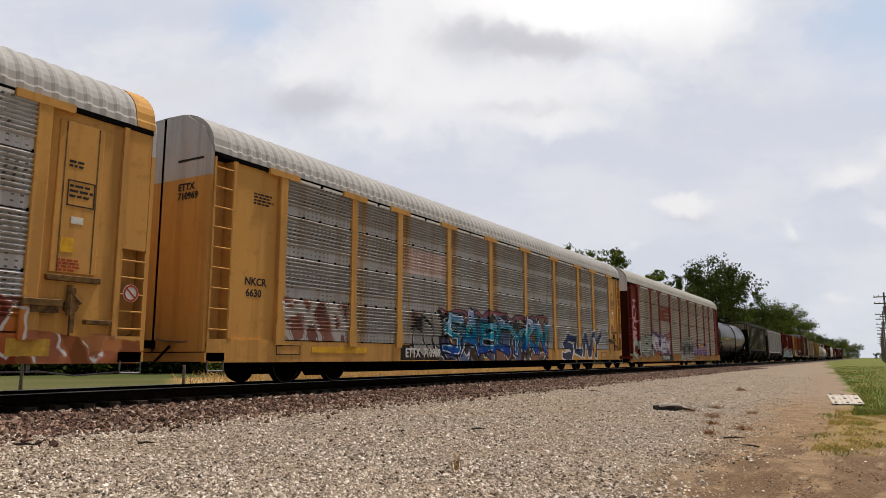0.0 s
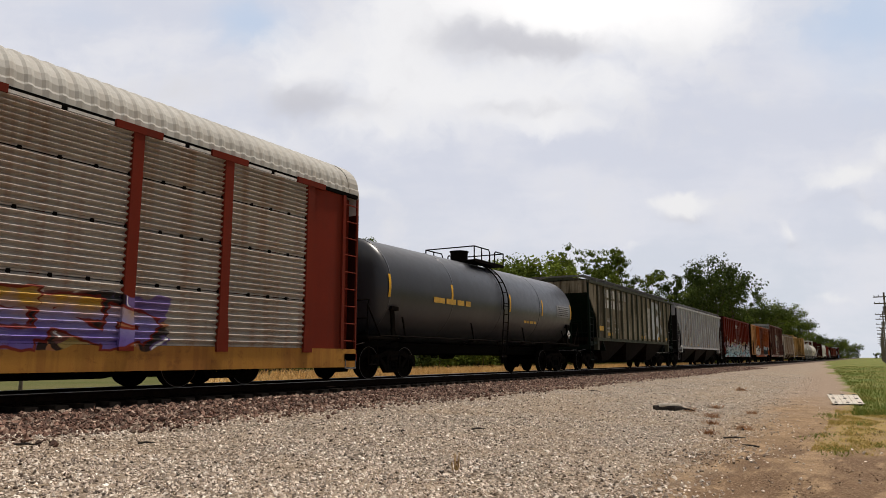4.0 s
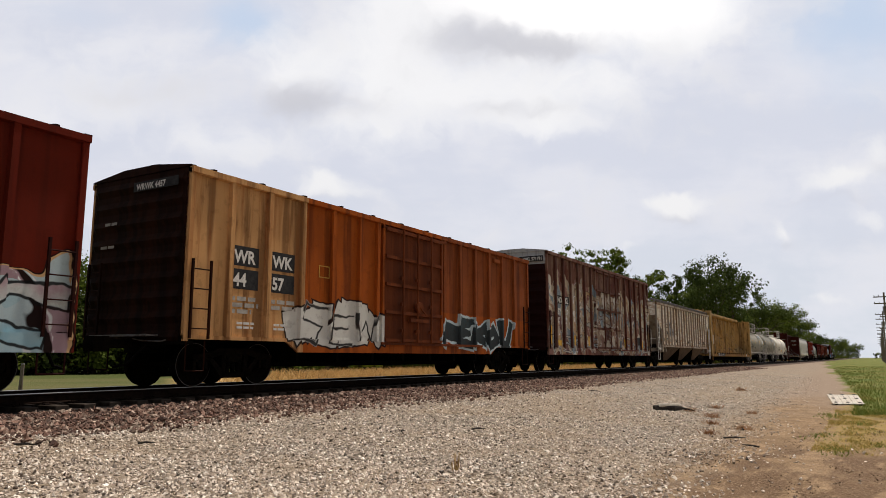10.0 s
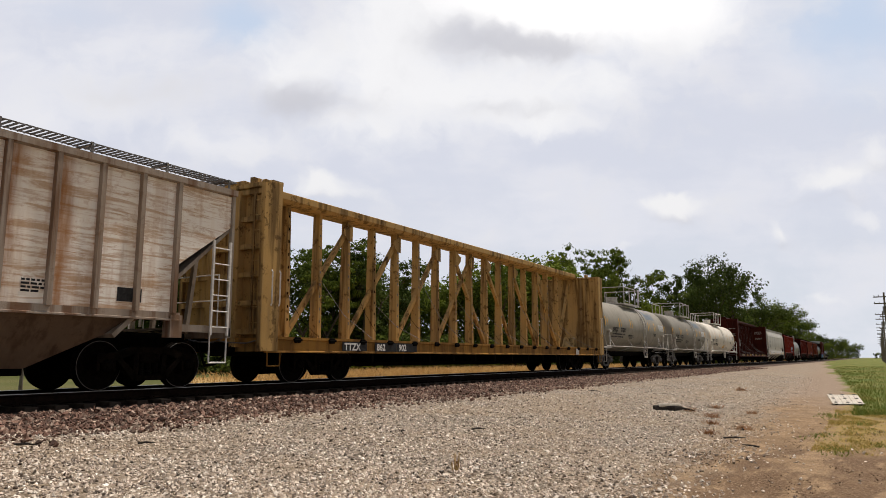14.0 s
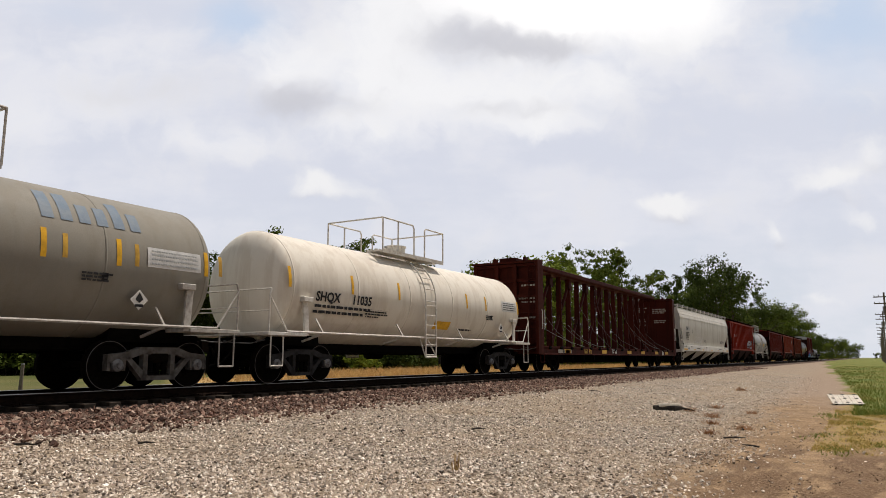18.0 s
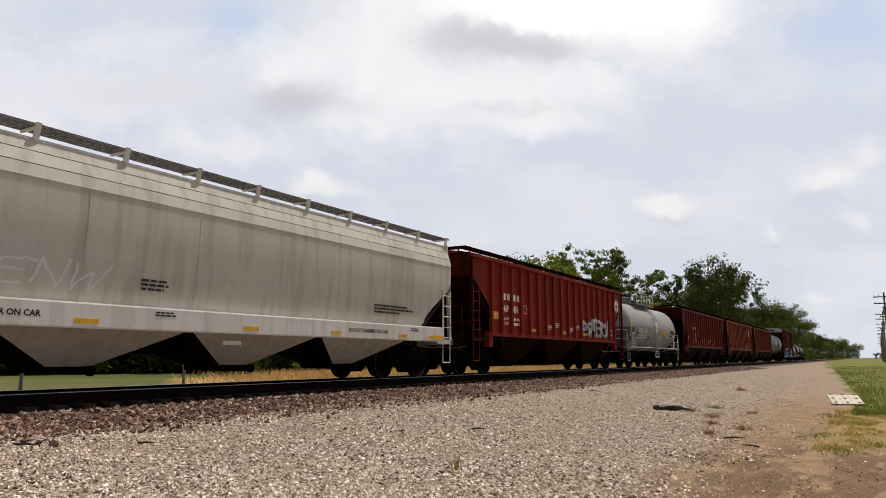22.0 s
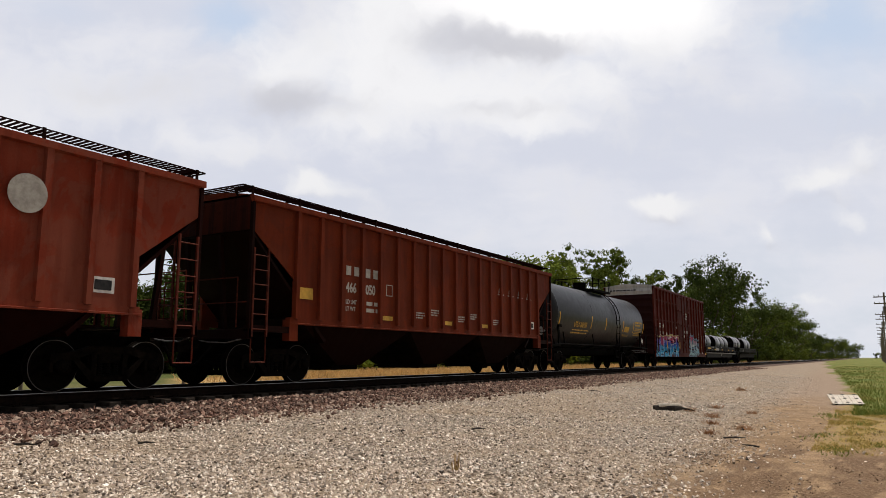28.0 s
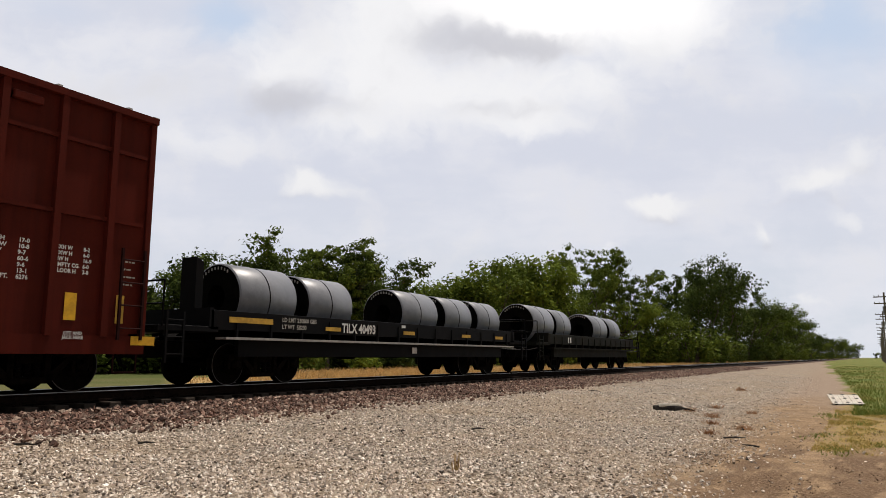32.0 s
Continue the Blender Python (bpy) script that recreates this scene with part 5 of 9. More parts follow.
        ladder(car, 0.9, 1.35, 1.3, eave, ladder_m, 8, e + d * 0.0, 0.014, along="y", name="end_ladder")
    b = B()
    sect = [(-WI, eave)]
    for i in range(9):
        y = -WI + 2 * WI * i / 8
        sect.append((y, eave + 0.03 + 0.17 * (1 - (y / WI) ** 2)))
    sect += [(WI, eave)]
    extrude_x(b, sect, 0.02, L - 0.02)
    part("roof", b, rib_m, car)
    b = B()
    box(b, 0.9, L - 0.9, -0.32, 0.32, eave + 0.18, eave + 0.28, 0.02)
    for i in range(int(L / 1.6)):
        x = 1.2 + i * (L - 2.4) / max(1, int(L / 1.6) - 1)
        box(b, x - 0.06, x + 0.06, -0.37, 0.37, eave + 0.26, eave + 0.32)
    part("hatch_cover", b, rib_m, car, "long trough hatch cover")
    for s in (-1, 1):
        b = B()
        ya, yb = s * 1.0, s * 1.42
        zt = eave + 0.26
        for yy in (ya, yb):
            box(b, -0.12, L + 0.12, yy - 0.006, yy + 0.006, zt - 0.022, zt)
        for i in range(int(L / 0.11)):
            x = i * 0.11
            box(b, x, x + 0.02, min(ya, yb), max(ya, yb), zt - 0.035, zt - 0.003)
        part("running_board", b, board_m, car, "galvanised grating walkway on the roof")
        for i in range(int(L / 1.5) + 1):
            x = 0.1 + i * (L - 0.2) / int(L / 1.5)
            b = B()
            beam(b, (x, s * 1.46, eave - 0.02), (x, s * 1.46, zt), 0.03, 0.05)
            beam(b, (x, s * 1.0, zt - 0.05), (x, s * 1.48, zt - 0.05), 0.05, 0.03)
            part("board_bracket", b, board_m, car)
    for e, d in ((-0.14, 1), (L + 0.14, -1)):
        b = B()
        for x in np.linspace(e, e + d * 0.5, 5):
            box(b, x - 0.012, x + 0.012, -1.42, 1.42, eave + 0.23, eave + 0.26)
        beam(b, (e + d * 0.05, -1.1, eave + 0.22), (e + d * 0.25, -1.1, eave - 0.1), 0.04, 0.04)
        beam(b, (e + d * 0.05, 1.1, eave + 0.22), (e + d * 0.25, 1.1, eave - 0.1), 0.04, 0.04)
        part("end_walkway", b, board_m, car)
    x0, x1 = run + 0.75, L - run - 0.75
    step = (x1 - x0) / bays
    for i in range(bays):
        b = B()
        a, c = x0 + step * i + 0.02, x0 + step * (i + 1) - 0.02
        mid = (a + c) / 2
        if i == 0:
            a -= 0.3
        lo = [(mid - 0.5, -0.95), (mid + 0.5, -0.95), (mid + 0.5, 0.95), (mid - 0.5, 0.95)]
        hi = [(a, -WI + 0.06), (c, -WI + 0.06), (c, WI - 0.06), (a, WI - 0.06)]
        rings = [[b.verts.new((x, y, bay_bot)) for x, y in lo], [b.verts.new((x, y, base - 0.17)) for x, y in hi], [b.verts.new((x, y, base + 0.02)) for x, y in hi]]
        ring_faces(b, rings)
        bay = part("hopper_bay", b, bay_m, car, "sloping discharge hopper with shade painted on its slope sheets")
        shade_slopes(bay)
        b = B()
        box(b, mid - 0.58, mid + 0.58, -0.8, 0.8, bay_bot - 0.12, bay_bot + 0.02, 0.02)
        tube(b, (mid - 0.62, -0.9, bay_bot - 0.04), (mid - 0.62, 0.9, bay_bot - 0.04), 0.03, 6)
        part("outlet_gate", b, BLACK, bay)


# ------------------------------------------------------------------ boxcar
def boxcar(car, L, side_m, end_m, dark_m, roof_m, posts, door, eave=4.42, base=0.72, girts=(), inset=1.85, plug=True, door_m=None, sill_cut=0.0, cap_m=None, rib_m=None):
    W, WI = 1.6, 1.54
    door_m = door_m or side_m
    gear(car, L, inset, BLACK, 0.92, 0.75, low=0.38)
    b = B()
    box(b, 0.06, L - 0.06, -WI + 0.04, WI - 0.04, 1.02, eave - 0.02)
    part("floor_and_lining", b, dark_m, car)
    for s in (-1, 1):
        b = B()
        box(b, 0.03, L - 0.03, *sorted((s * (WI - 0.03), s * WI)), base + 0.25, eave - 0.03)
        part("side_sheet", b, side_m, car)
        b = B()
        poly = [(0.0, base + 0.32), (0.0, base + sill_cut), (2.9, base + sill_cut), (3.3, base), (L - 3.3, base), (L - 2.9, base + sill_cut), (L, base + sill_cut), (L, base + 0.32)]
        prism(b, poly, *sorted((s * (WI - 0.02), s * (WI + 0.045))))
        part("side_sill", b, side_m, car)
        b = B()
        extrude_x(b, [(s * (WI + 0.002), eave - 0.14), (s * (W + 0.045), eave - 0.12), (s * (W + 0.045), eave), (s * (WI - 0.05), eave + 0.02)], 0.0, L)
        part("top_rail", b, side_m, car)
        for x in posts:
            if door[0] - 0.15 < x < door[1] + 0.15:
                continue
            b = B()
            hat_post(b, x, 0.15, base + 0.3, eave - 0.12, s, WI - 0.002, W + 0.03)
            part("side_post", b, rib_m or side_m, car)
        for e, d in ((0.0, 1), (L, -1)):
            b = B()
            box(b, *sorted((e, e + d * 0.12)), *sorted((s * (WI - 0.06), s * W)), base + 0.2, eave - 0.02, 0.01)
            part("corner_post", b, side_m, car)
            x0, x1 = sorted((e + d * 0.12, e + d * 0.58))
            ladder(car, x0, x1, base + 0.25, 2.55, end_m, 4, s * (W + 0.03), 0.014)
            stirrup(car, x0, x1, 0.34, base + 0.3, end_m, s * (WI))
        for z in girts:
            xs = [0.12] + [x for x in posts if not door[0] - 0.15 < x < door[1] + 0.15] + [L - 0.12]
            for a, c in zip(xs, xs[1:]):
                if a < door[0] and c > door[1]:
                    continue
                b = B()
                box(b, a + 0.06, c - 0.06, *sorted((s * (WI - 0.002), s * (W - 0.006))), z - 0.035, z + 0.035)
                part("girt", b, side_m, car)
        # door with its frame, bars and rods
        d0, d1 = door
        b = B()
        y0, y1 = sorted((s * (WI + 0.002), s * (W - 0.012)))
        box(b, d0, d1, y0, y1, base + 0.34, eave - 0.2, 0.012)
        dr = part("door", b, door_m, car, "heavy sliding plug door")
        for k in range(5):
            z = base + 0.36 + (eave - base - 0.6) * k / 4
            b = B()
            box(b, d0 + 0.02, d1 - 0.02, *sorted((s * (W - 0.012), s * (W + 0.085))), z - 0.045, z + 0.045)
            part("door_rib", b, rib_m or door_m, dr)
        for f in (0.27, 0.52, 0.77):
            b = B()
            x = d0 + (d1 - d0) * f
            tube(b, (x, s * (W + 0.105), base + 0.3), (x, s * (W + 0.105), eave - 0.16), 0.032, 6)
            for zk in (1.35, 2.1, 2.85):
                box(b, x - 0.09, x + 0.09, *sorted((s * (W + 0.05), s * (W + 0.12))), zk - 0.05, zk + 0.05)
            part("lock_rod", b, rib_m or door_m, dr)
        b = B()
        x = d0 + (d1 - d0) * 0.55
        tube(b, (x, s * (W + 0.04), 2.05), (x, s * (W + 0.14), 2.05), 0.17, 12)
        beam(b, (x, s * (W + 0.15), 2.05), (x + 0.28, s * (W + 0.15), 1.86), 0.03, 0.05)
        box(b, x - 0.5, x + 0.5, *sorted((s * (W + 0.02), s * (W + 0.13))), 1.62, 1.72)
        part("door_handle", b, door_m, dr)
        for x in (d0 - 0.05, d1 + 0.05):
            b = B()
            box(b, x - 0.05, x + 0.05, *sorted((s * (WI - 0.002), s * (W + 0.04))), base + 0.3, eave - 0.13)
            part("door_post", b, side_m, car)
        for z, ex in ((base + 0.27, 0.9), (eave - 0.2, 0.1)):
            b = B()
            box(b, d0 - 0.1, d1 + (d1 - d0) * ex, *sorted((s * (WI + 0.03), s * (W + 0.05))), z - 0.04, z + 0.03)
            part("door_track", b, door_m, car)
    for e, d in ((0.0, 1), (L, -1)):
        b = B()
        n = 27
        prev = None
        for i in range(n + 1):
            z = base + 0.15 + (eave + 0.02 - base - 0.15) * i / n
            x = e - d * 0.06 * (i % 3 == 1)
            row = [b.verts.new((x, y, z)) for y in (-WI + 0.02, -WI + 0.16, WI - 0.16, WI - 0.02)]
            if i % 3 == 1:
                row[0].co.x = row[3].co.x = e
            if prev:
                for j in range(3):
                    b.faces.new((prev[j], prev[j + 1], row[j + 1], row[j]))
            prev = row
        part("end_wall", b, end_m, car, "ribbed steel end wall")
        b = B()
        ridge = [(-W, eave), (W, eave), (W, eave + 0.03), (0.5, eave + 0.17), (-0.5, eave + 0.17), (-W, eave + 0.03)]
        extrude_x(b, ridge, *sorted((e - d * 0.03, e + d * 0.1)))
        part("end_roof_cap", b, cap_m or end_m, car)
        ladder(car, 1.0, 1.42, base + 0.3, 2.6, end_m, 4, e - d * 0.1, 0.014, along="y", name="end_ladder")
        b = B()
        box(b, *sorted((e - d * 0.02, e + d * 0.3)), -WI, WI, 0.86, 1.02)
        part("end_sill", b, BLACK, car)
        b = B()
        box(b, *sorted((e - d * 0.32, e - d * 0.02)), -0.9, 0.9, 1.02, 1.06)
        part("crossover_step", b, GREYSTEEL, car)
    b = B()
    extrude_x(b, [(-W + 0.02, eave), (W - 0.02, eave), (W - 0.02, eave + 0.02), (0.4, eave + 0.15), (-0.4, eave + 0.15), (-W + 0.02, eave + 0.02)], 0.1, L - 0.1)
    part("roof", b, roof_m, car)
    for i in range(12):
        b = B()
        x = 0.6 + (L - 1.2) * i / 11
        extrude_x(b, [(-W, eave + 0.01), (W, eave + 0.01), (W, eave + 0.05), (0.4, eave + 0.19), (-0.4, eave + 0.19), (-W, eave + 0.05)], x - 0.04, x + 0.04)
        part("roof_rib", b, roof_m, car)
    b = B()
    x = door[1] + (L - door[1]) * 0.55
    box(b, x, x + 0.5, -W - 0.03, -WI, eave - 0.42, eave - 0.27, 0.02)
    part("car_card_holder", b, side_m, car)


# ------------------------------------------------------------------ centrebeam flat car
def centerbeam(car, L, steel_m, deck_m, post_x, diag, top=4.62, deck=1.06):
    W = 1.58
    gear(car, L, 2.6, BLACK, 0.86, 0.6, low=0.36)
    b = B()
    box(b, 0.1, L - 0.1, -W + 0.08, W - 0.08, deck - 0.10, deck, 0.01)
    part("deck", b, deck_m, car)
    for s in (-1, 1):
        b = B()
        extrude_x(b, [(s * (W - 0.1), deck - 0.33), (s * W, deck - 0.33), (s * W, deck - 0.30), (s * (W - 0.03), deck - 0.28), (s * (W - 0.03), deck - 0.05), (s * W, deck - 0.03), (s * W, deck + 0.03), (s * (W - 0.1), deck + 0.03)], 0.02, L - 0.02)
        part("side_sill", b, deck_m, car)
        n = 18
        for i in range(n):
            x = 1.0 + (L - 2.0) * i / (n - 1)
            b = B()
            box(b, x - 0.09, x + 0.09, *sorted((s * (W - 0.02), s * (W + 0.05))), deck - 0.1, deck + 0.03, 0.012)
            tube(b, (x - 0.13, s * (W + 0.03), deck - 0.03), (x + 0.13, s * (W + 0.03), deck - 0.03), 0.028, 8)
            part("winch", b, BLACK, car, "small dark load-strap winch")
        for x in (0.1, L - 0.5):
            stirrup(car, x, x + 0.4, 0.42, deck - 0.25, deck_m, s * (W - 0.05))
    for e, d in ((0.0, 1), (L, -1)):
        b = B()
        box(b, *sorted((e + d * 0.28, e + d * 0.33)), -W, W, deck - 0.3, top - 0.05)
        bh = part("bulkhead", b, steel_m, car, "tall steel end bulkhead")
        for s, out in ((-1, -0.2), (1, 0.18)):
            b = B()
            box(b, *sorted((e + d * out, e + d * 0.37)), *sorted((s * (W - 0.12), s * (W + 0.01))), deck - 0.3, top + 0.02, 0.012)
            part("bulkhead_post", b, steel_m, bh)
        for z in np.linspace(deck + 0.15, top - 0.12, 6):
            b = B()
            box(b, *sorted((e + d * 0.12, e + d * 0.28)), -W + 0.13, W - 0.13, z - 0.06, z + 0.06)
            part("bulkhead_rib", b, steel_m, bh)
        for y in (-0.42, 0.42):
            b = B()
            box(b, *sorted((e + d * 0.08, e + d * 0.28)), y - 0.09, y + 0.09, deck - 0.2, top - 0.1)
            part("bulkhead_stiffener", b, steel_m, bh)
        b = B()
        box(b, *sorted((e + d * 0.04, e + d * 0.38)), -W, W, top - 0.04, top + 0.05)
        part("bulkhead_cap", b, steel_m, bh)
        b = B()
        prism(b, [(e + d * 0.37, deck + 0.02), (e + d * 0.75, deck + 0.02), (e + d * 0.37, deck + 0.6)], -0.3, 0.3)
        part("bulkhead_foot", b, steel_m, bh)
        ladder(car, -W + 0.16, -W + 0.52, 1.2, top - 0.2, steel_m, 9, e + d * 0.02, 0.014, along="y", name="end_ladder")
        b = B()
        pipe(b, [(e + d * 0.05, -W - 0.05, 1.75), (e + d * 0.05, -W - 0.08, 1.8), (e + d * 0.05, -W - 0.08, 2.5), (e + d * 0.05, -W - 0.05, 2.55)], 0.018, 5)
        pipe(b, [(e + d * 0.3, -W - 0.05, 1.75), (e + d * 0.3, -W - 0.08, 1.8), (e + d * 0.3, -W - 0.08, 2.5), (e + d * 0.3, -W - 0.05, 2.55)], 0.018, 5)
        part("grab_iron", b, WHITE_L, bh, "worn white grab irons")
        b = B()
        for y in (-0.9, 0.5):
            box(b, *sorted((e + d * 0.05, e + d * 0.3)), y - 0.06, y + 0.06, top + 0.05, top + 0.2)
        part("strap_guide", b, steel_m, bh)
        px = post_x[0] if d > 0 else post_x[-1]
        b = B()
        beam(b, (e + d * 0.4, -0.02, top - 0.25), (px - d * 0.12, -0.02, deck + 0.05), 0.12, 0.12)
        part("diagonal_brace", b, steel_m, car)
    for i, x in enumerate(post_x):
        b = B()
        sx = 0.55 if i % 2 else -0.4
        z = 2.2 + 0.5 * (i % 3)
        pipe(b, [(x, -0.16, z), (x + sx * 0.45, -0.8, deck + (z - deck) * 0.42), (x + sx, -W + 0.02, deck + 0.05)], 0.007, 4)
        part("tie_down_cable", b, GREYSTEEL if i % 2 else BLACK, car)
    b = B()
    prof = [(-0.40, top + 0.06), (-0.40, top + 0.22), (-0.34, top + 0.25), (0.34, top + 0.25), (0.40, top + 0.22), (0.40, top + 0.06), (0.3, top - 0.02), (-0.3, top - 0.02)]
    extrude_x(b, prof, 0.34, L - 0.34)
    part("top_chord", b, steel_m, car, "long box-section top chord")
    for i, x in enumerate(post_x):
        b = B()
        lo = [(x - 0.08, -0.15), (x + 0.08, -0.15), (x + 0.08, 0.15), (x - 0.08, 0.15)]
        hi = [(x - 0.06, -0.11), (x + 0.06, -0.11), (x + 0.06, 0.11), (x - 0.06, 0.11)]
        ring_faces(b, [[b.verts.new((px, py, deck)) for px, py in lo], [b.verts.new((px, py, top)) for px, py in hi]])
        part("center_post", b, steel_m, car)
        for s in (-1, 1):
            bb = B()
            for k in range(9):
                z = deck + 0.5 + k * 0.34
                yy = s * (0.152 - 0.04 * (z - deck) / (top - deck))
                box(bb, x - 0.02, x + 0.02, yy - 0.006, yy + 0.006, z, z + 0.07)
            part("slot_plate", bb, GREYSTEEL if i % 3 else BLACK, car)
    for i, j, up in diag:
        b = B()
        za, zb = (deck + 0.05, top - 0.3) if up else (top - 0.3, deck + 0.05)
        beam(b, (post_x[i], -0.02, za), (post_x[j], -0.02, zb), 0.12, 0.12)
        part("diagonal_brace", b, steel_m, car)
        b = B()
        gx, gz, d = (post_x[j], zb, -1) if up else (post_x[i], za, 1)
        prism(b, [(gx - d * 0.1, gz + 0.2), (gx + d * 0.32, gz + 0.02), (gx + d * 0.30, gz - 0.14), (gx + d * 0.12, gz - 0.3), (gx - d * 0.1, gz - 0.32)], -0.175, -0.165)
        part("gusset_plate", b, steel_m, car)


# ------------------------------------------------------------------ tank car
def tankcar(car, L, tank_m, frame_m, R, zc, inset, plat_x, ladder_x, rail_m, dome=True, rings=5, head_m=None, walk_m=None, end=0.55, valve_first=False, rail_h=0.98, frame_mat=None, cap_mat=None):
    gear(car, L, inset, BLACK, 0.95, frame_mat=frame_mat, cap_mat=cap_mat)
    walk_m = walk_m or rail_m
    x0, x1 = end, L - end
    b = B()
    prof = [(x0 + 0.5 * (1 - math.sqrt(max(0, 1 - q * q))), R * q) for q in (0.04, 0.25, 0.45, 0.62, 0.77, 0.88, 0.95, 0.99)] + [(x0 + 0.5, R)]
    prof += [(L - x, r) for x, r in prof[::-1]]
    lathe_x(b, prof, zc, 48)
    tank = part("tank", b, tank_m, car, smooth=True)
    for i in range(rings):
        b = B()
        x = x0 + 0.5 + (x1 - x0 - 1.0) * (i) / max(1, rings - 1)
        lathe_x(b, [(x - 0.025, R - 0.01), (x - 0.02, R + 0.006), (x + 0.02, R + 0.006), (x + 0.025, R - 0.01)], zc, 48)
        part("weld_band", b, tank_m, tank, smooth=True)
    # sills, saddles, platforms
    for e, d in ((0.0, 1), (L, -1)):
        b = B()
        box(b, *sorted((e + d * 0.0, e + d * 1.3)), -1.5, 1.5, 1.10, 1.18, 0.01)
        part("end_platform", b, walk_m, car)
        b = B()
        prism(b, [(e + d * 0.8, 0.9), (e + d * 2.6, 0.9), (e + d * 2.5, zc - R * 0.62), (e + d * 0.95, zc - R * 0.62)], -0.75, 0.75)
        part("saddle", b, BLACK, car)
        b = B()
        r = 0.021
        pipe(b, [(e + d * 0.05, -1.46, 1.18), (e + d * 0.05, -1.46, 2.02), (e + d * 0.10, -1.46, 2.16), (e + d * 0.10, 1.46, 2.16), (e + d * 0.05, 1.46, 2.02), (e + d * 0.05, 1.46, 1.18)], r, 6)
        pipe(b, [(e + d * 0.06, -1.46, 1.66), (e + d * 0.06, 1.46, 1.66)], r * 0.8, 6)
        pipe(b, [(e + d * 0.05, -1.46, 2.0), (e + d * 0.62, -1.48, 1.2)], r, 6)
        part("end_handrail", b, rail_m, car)
        for s in (-1, 1):
            b = B()
            xx = e + d * 1.35
            beam(b, (xx, s * 1.42, 1.12), (xx - d * 0.06, s * 1.40, 1.95), 0.05, 0.16)
            box(b, *sorted((xx - 0.2, xx + 0.14)), *sorted((s * 1.36, s * 1.5)), 1.93, 2.05, 0.012)
            part("placard_bracket", b, rail_m, car)
            stirrup(car, *sorted((e + d * 0.12, e + d * 0.52)), 0.42, 1.12, rail_m, s * 1.46)
    for s in (-1, 1):
        b = B()
        pipe(b, [(0.6, s * 1.47, 1.2), (L - 0.6, s * 1.47, 1.2)], 0.03, 6)
        for i in range(4):
            x = 1.9 + (L - 3.8) * i / 3
            beam(b, (x, s * 1.47, 1.2), (x - 0.1, s * (R * 0.93), zc - R * 0.55), 0.04, 0.04)
            beam(b, (x, s * 1.45, 1.18), (x, s * 0.8, 1.0), 0.05, 0.05)
        part("side_handrail", b, rail_m, car, "long safety rail along the tank")
        lx0, lx1 = ladder_x
        b = B()
        pts0, pts1 = [], []
        for k in range(13):
            a = radians(-8 + 88 * k / 12)
            y, z = s * (R + 0.09) * math.cos(a), zc + (R + 0.09) * math.sin(a)
            pts0.append((lx0, y, z))
            pts1.append((lx1, y, z))
        foot = [(lx0, s * 1.5, 0.62), (lx0, s * (R + 0.1), zc - 0.25)]
        foot1 = [(lx1, s * 1.5, 0.62), (lx1, s * (R + 0.1), zc - 0.25)]
        pipe(b, foot + pts0, 0.024, 6)
        pipe(b, foot1 + pts1, 0.024, 6)
        for z in np.arange(0.68, zc - 0.1, 0.30):
            t = (z - 0.62) / (zc - 0.25 - 0.62)
            y = s * (1.5 + (R + 0.1 - 1.5) * min(1, t))
            tube(b, (lx0, y, z), (lx1, y, z), 0.018, 6)
        for k in range(1, 12, 2):
            tube(b, pts0[k], pts1[k], 0.018, 6)
        part("side_ladder", b, rail_m, car)
        b = B()
        pipe(b, [(lx0 - 0.3, s * 1.47, 1.18), (lx0 - 0.02, s * 1.5, 0.62)], 0.02, 5)
        pipe(b, [(lx0 - 0.02, s * 1.5, 0.62), (lx1 + 0.02, s * 1.5, 0.62)], 0.03, 5)
        pipe(b, [(lx1 + 0.02, s * 1.5, 0.62), (lx0 + 0.1, s * 1.48, 1.18)], 0.02, 5)
        part("ladder_step", b, rail_m, car)
    # top platform with railing, dome and valves
    p0, p1 = plat_x
    zp = zc + R - 0.02
    b = B()
    for s in (-1, 1):
        box(b, p0, p1, *sorted((s * 0.45, s * 1.0)), zp - 0.02, zp + 0.02)
        box(b, p0, p1, *sorted((s * 1.0, s * 1.05)), zp - 0.06, zp + 0.05)
    part("top_platform", b, walk_m, car)
    b = B()
    zr = zp + rail_h
    r = 0.024
    gap0, gap1 = lx0 - 0.05, lx1 + 0.05
    for s in (-1, 1):
        pipe(b, [(p0, s * 1.03, zp), (p0, s * 1.03, zr), (gap0, s * 1.03, zr), (gap0 + 0.08, s * 1.03, zr - 0.1), (gap0 + 0.08, s * 1.03, zp)], r, 6)
        pipe(b, [(gap1, s * 1.03, zp), (gap1, s * 1.03, zr - 0.06), (gap1 + 0.08, s * 1.03, zr), (p1, s * 1.03, zr), (p1, s * 1.03, zp)], r, 6)
        tube(b, ((p0 + gap0) / 2, s * 1.03, zp), ((p0 + gap0) / 2, s * 1.03, zr), r, 6)
    for x in (p0, p1):
        pipe(b, [(x, -1.03, zr), (x, 1.03, zr)], r, 6)
    part("platform_railing", b, rail_m, car, "pipe railing round the top platform")
    b = B()
    xd = p0 + (p1 - p0) * (0.62 if valve_first else 0.3)
    tube(b, (xd, 0.0, zp - 0.06), (xd, 0.0, zp + 0.42), 0.33, 20)
    tube(b, (xd, 0.0, zp + 0.42), (xd, 0.0, zp + 0.46), 0.36, 20)
    part("valve_housing", b, walk_m, car)
    b = B()
    xv = p0 + (p1 - p0) * (0.32 if valve_first else 0.66)
    tube(b, (xv, 0, zp - 0.05), (xv, 0, zp + 0.12), 0.30, 16)
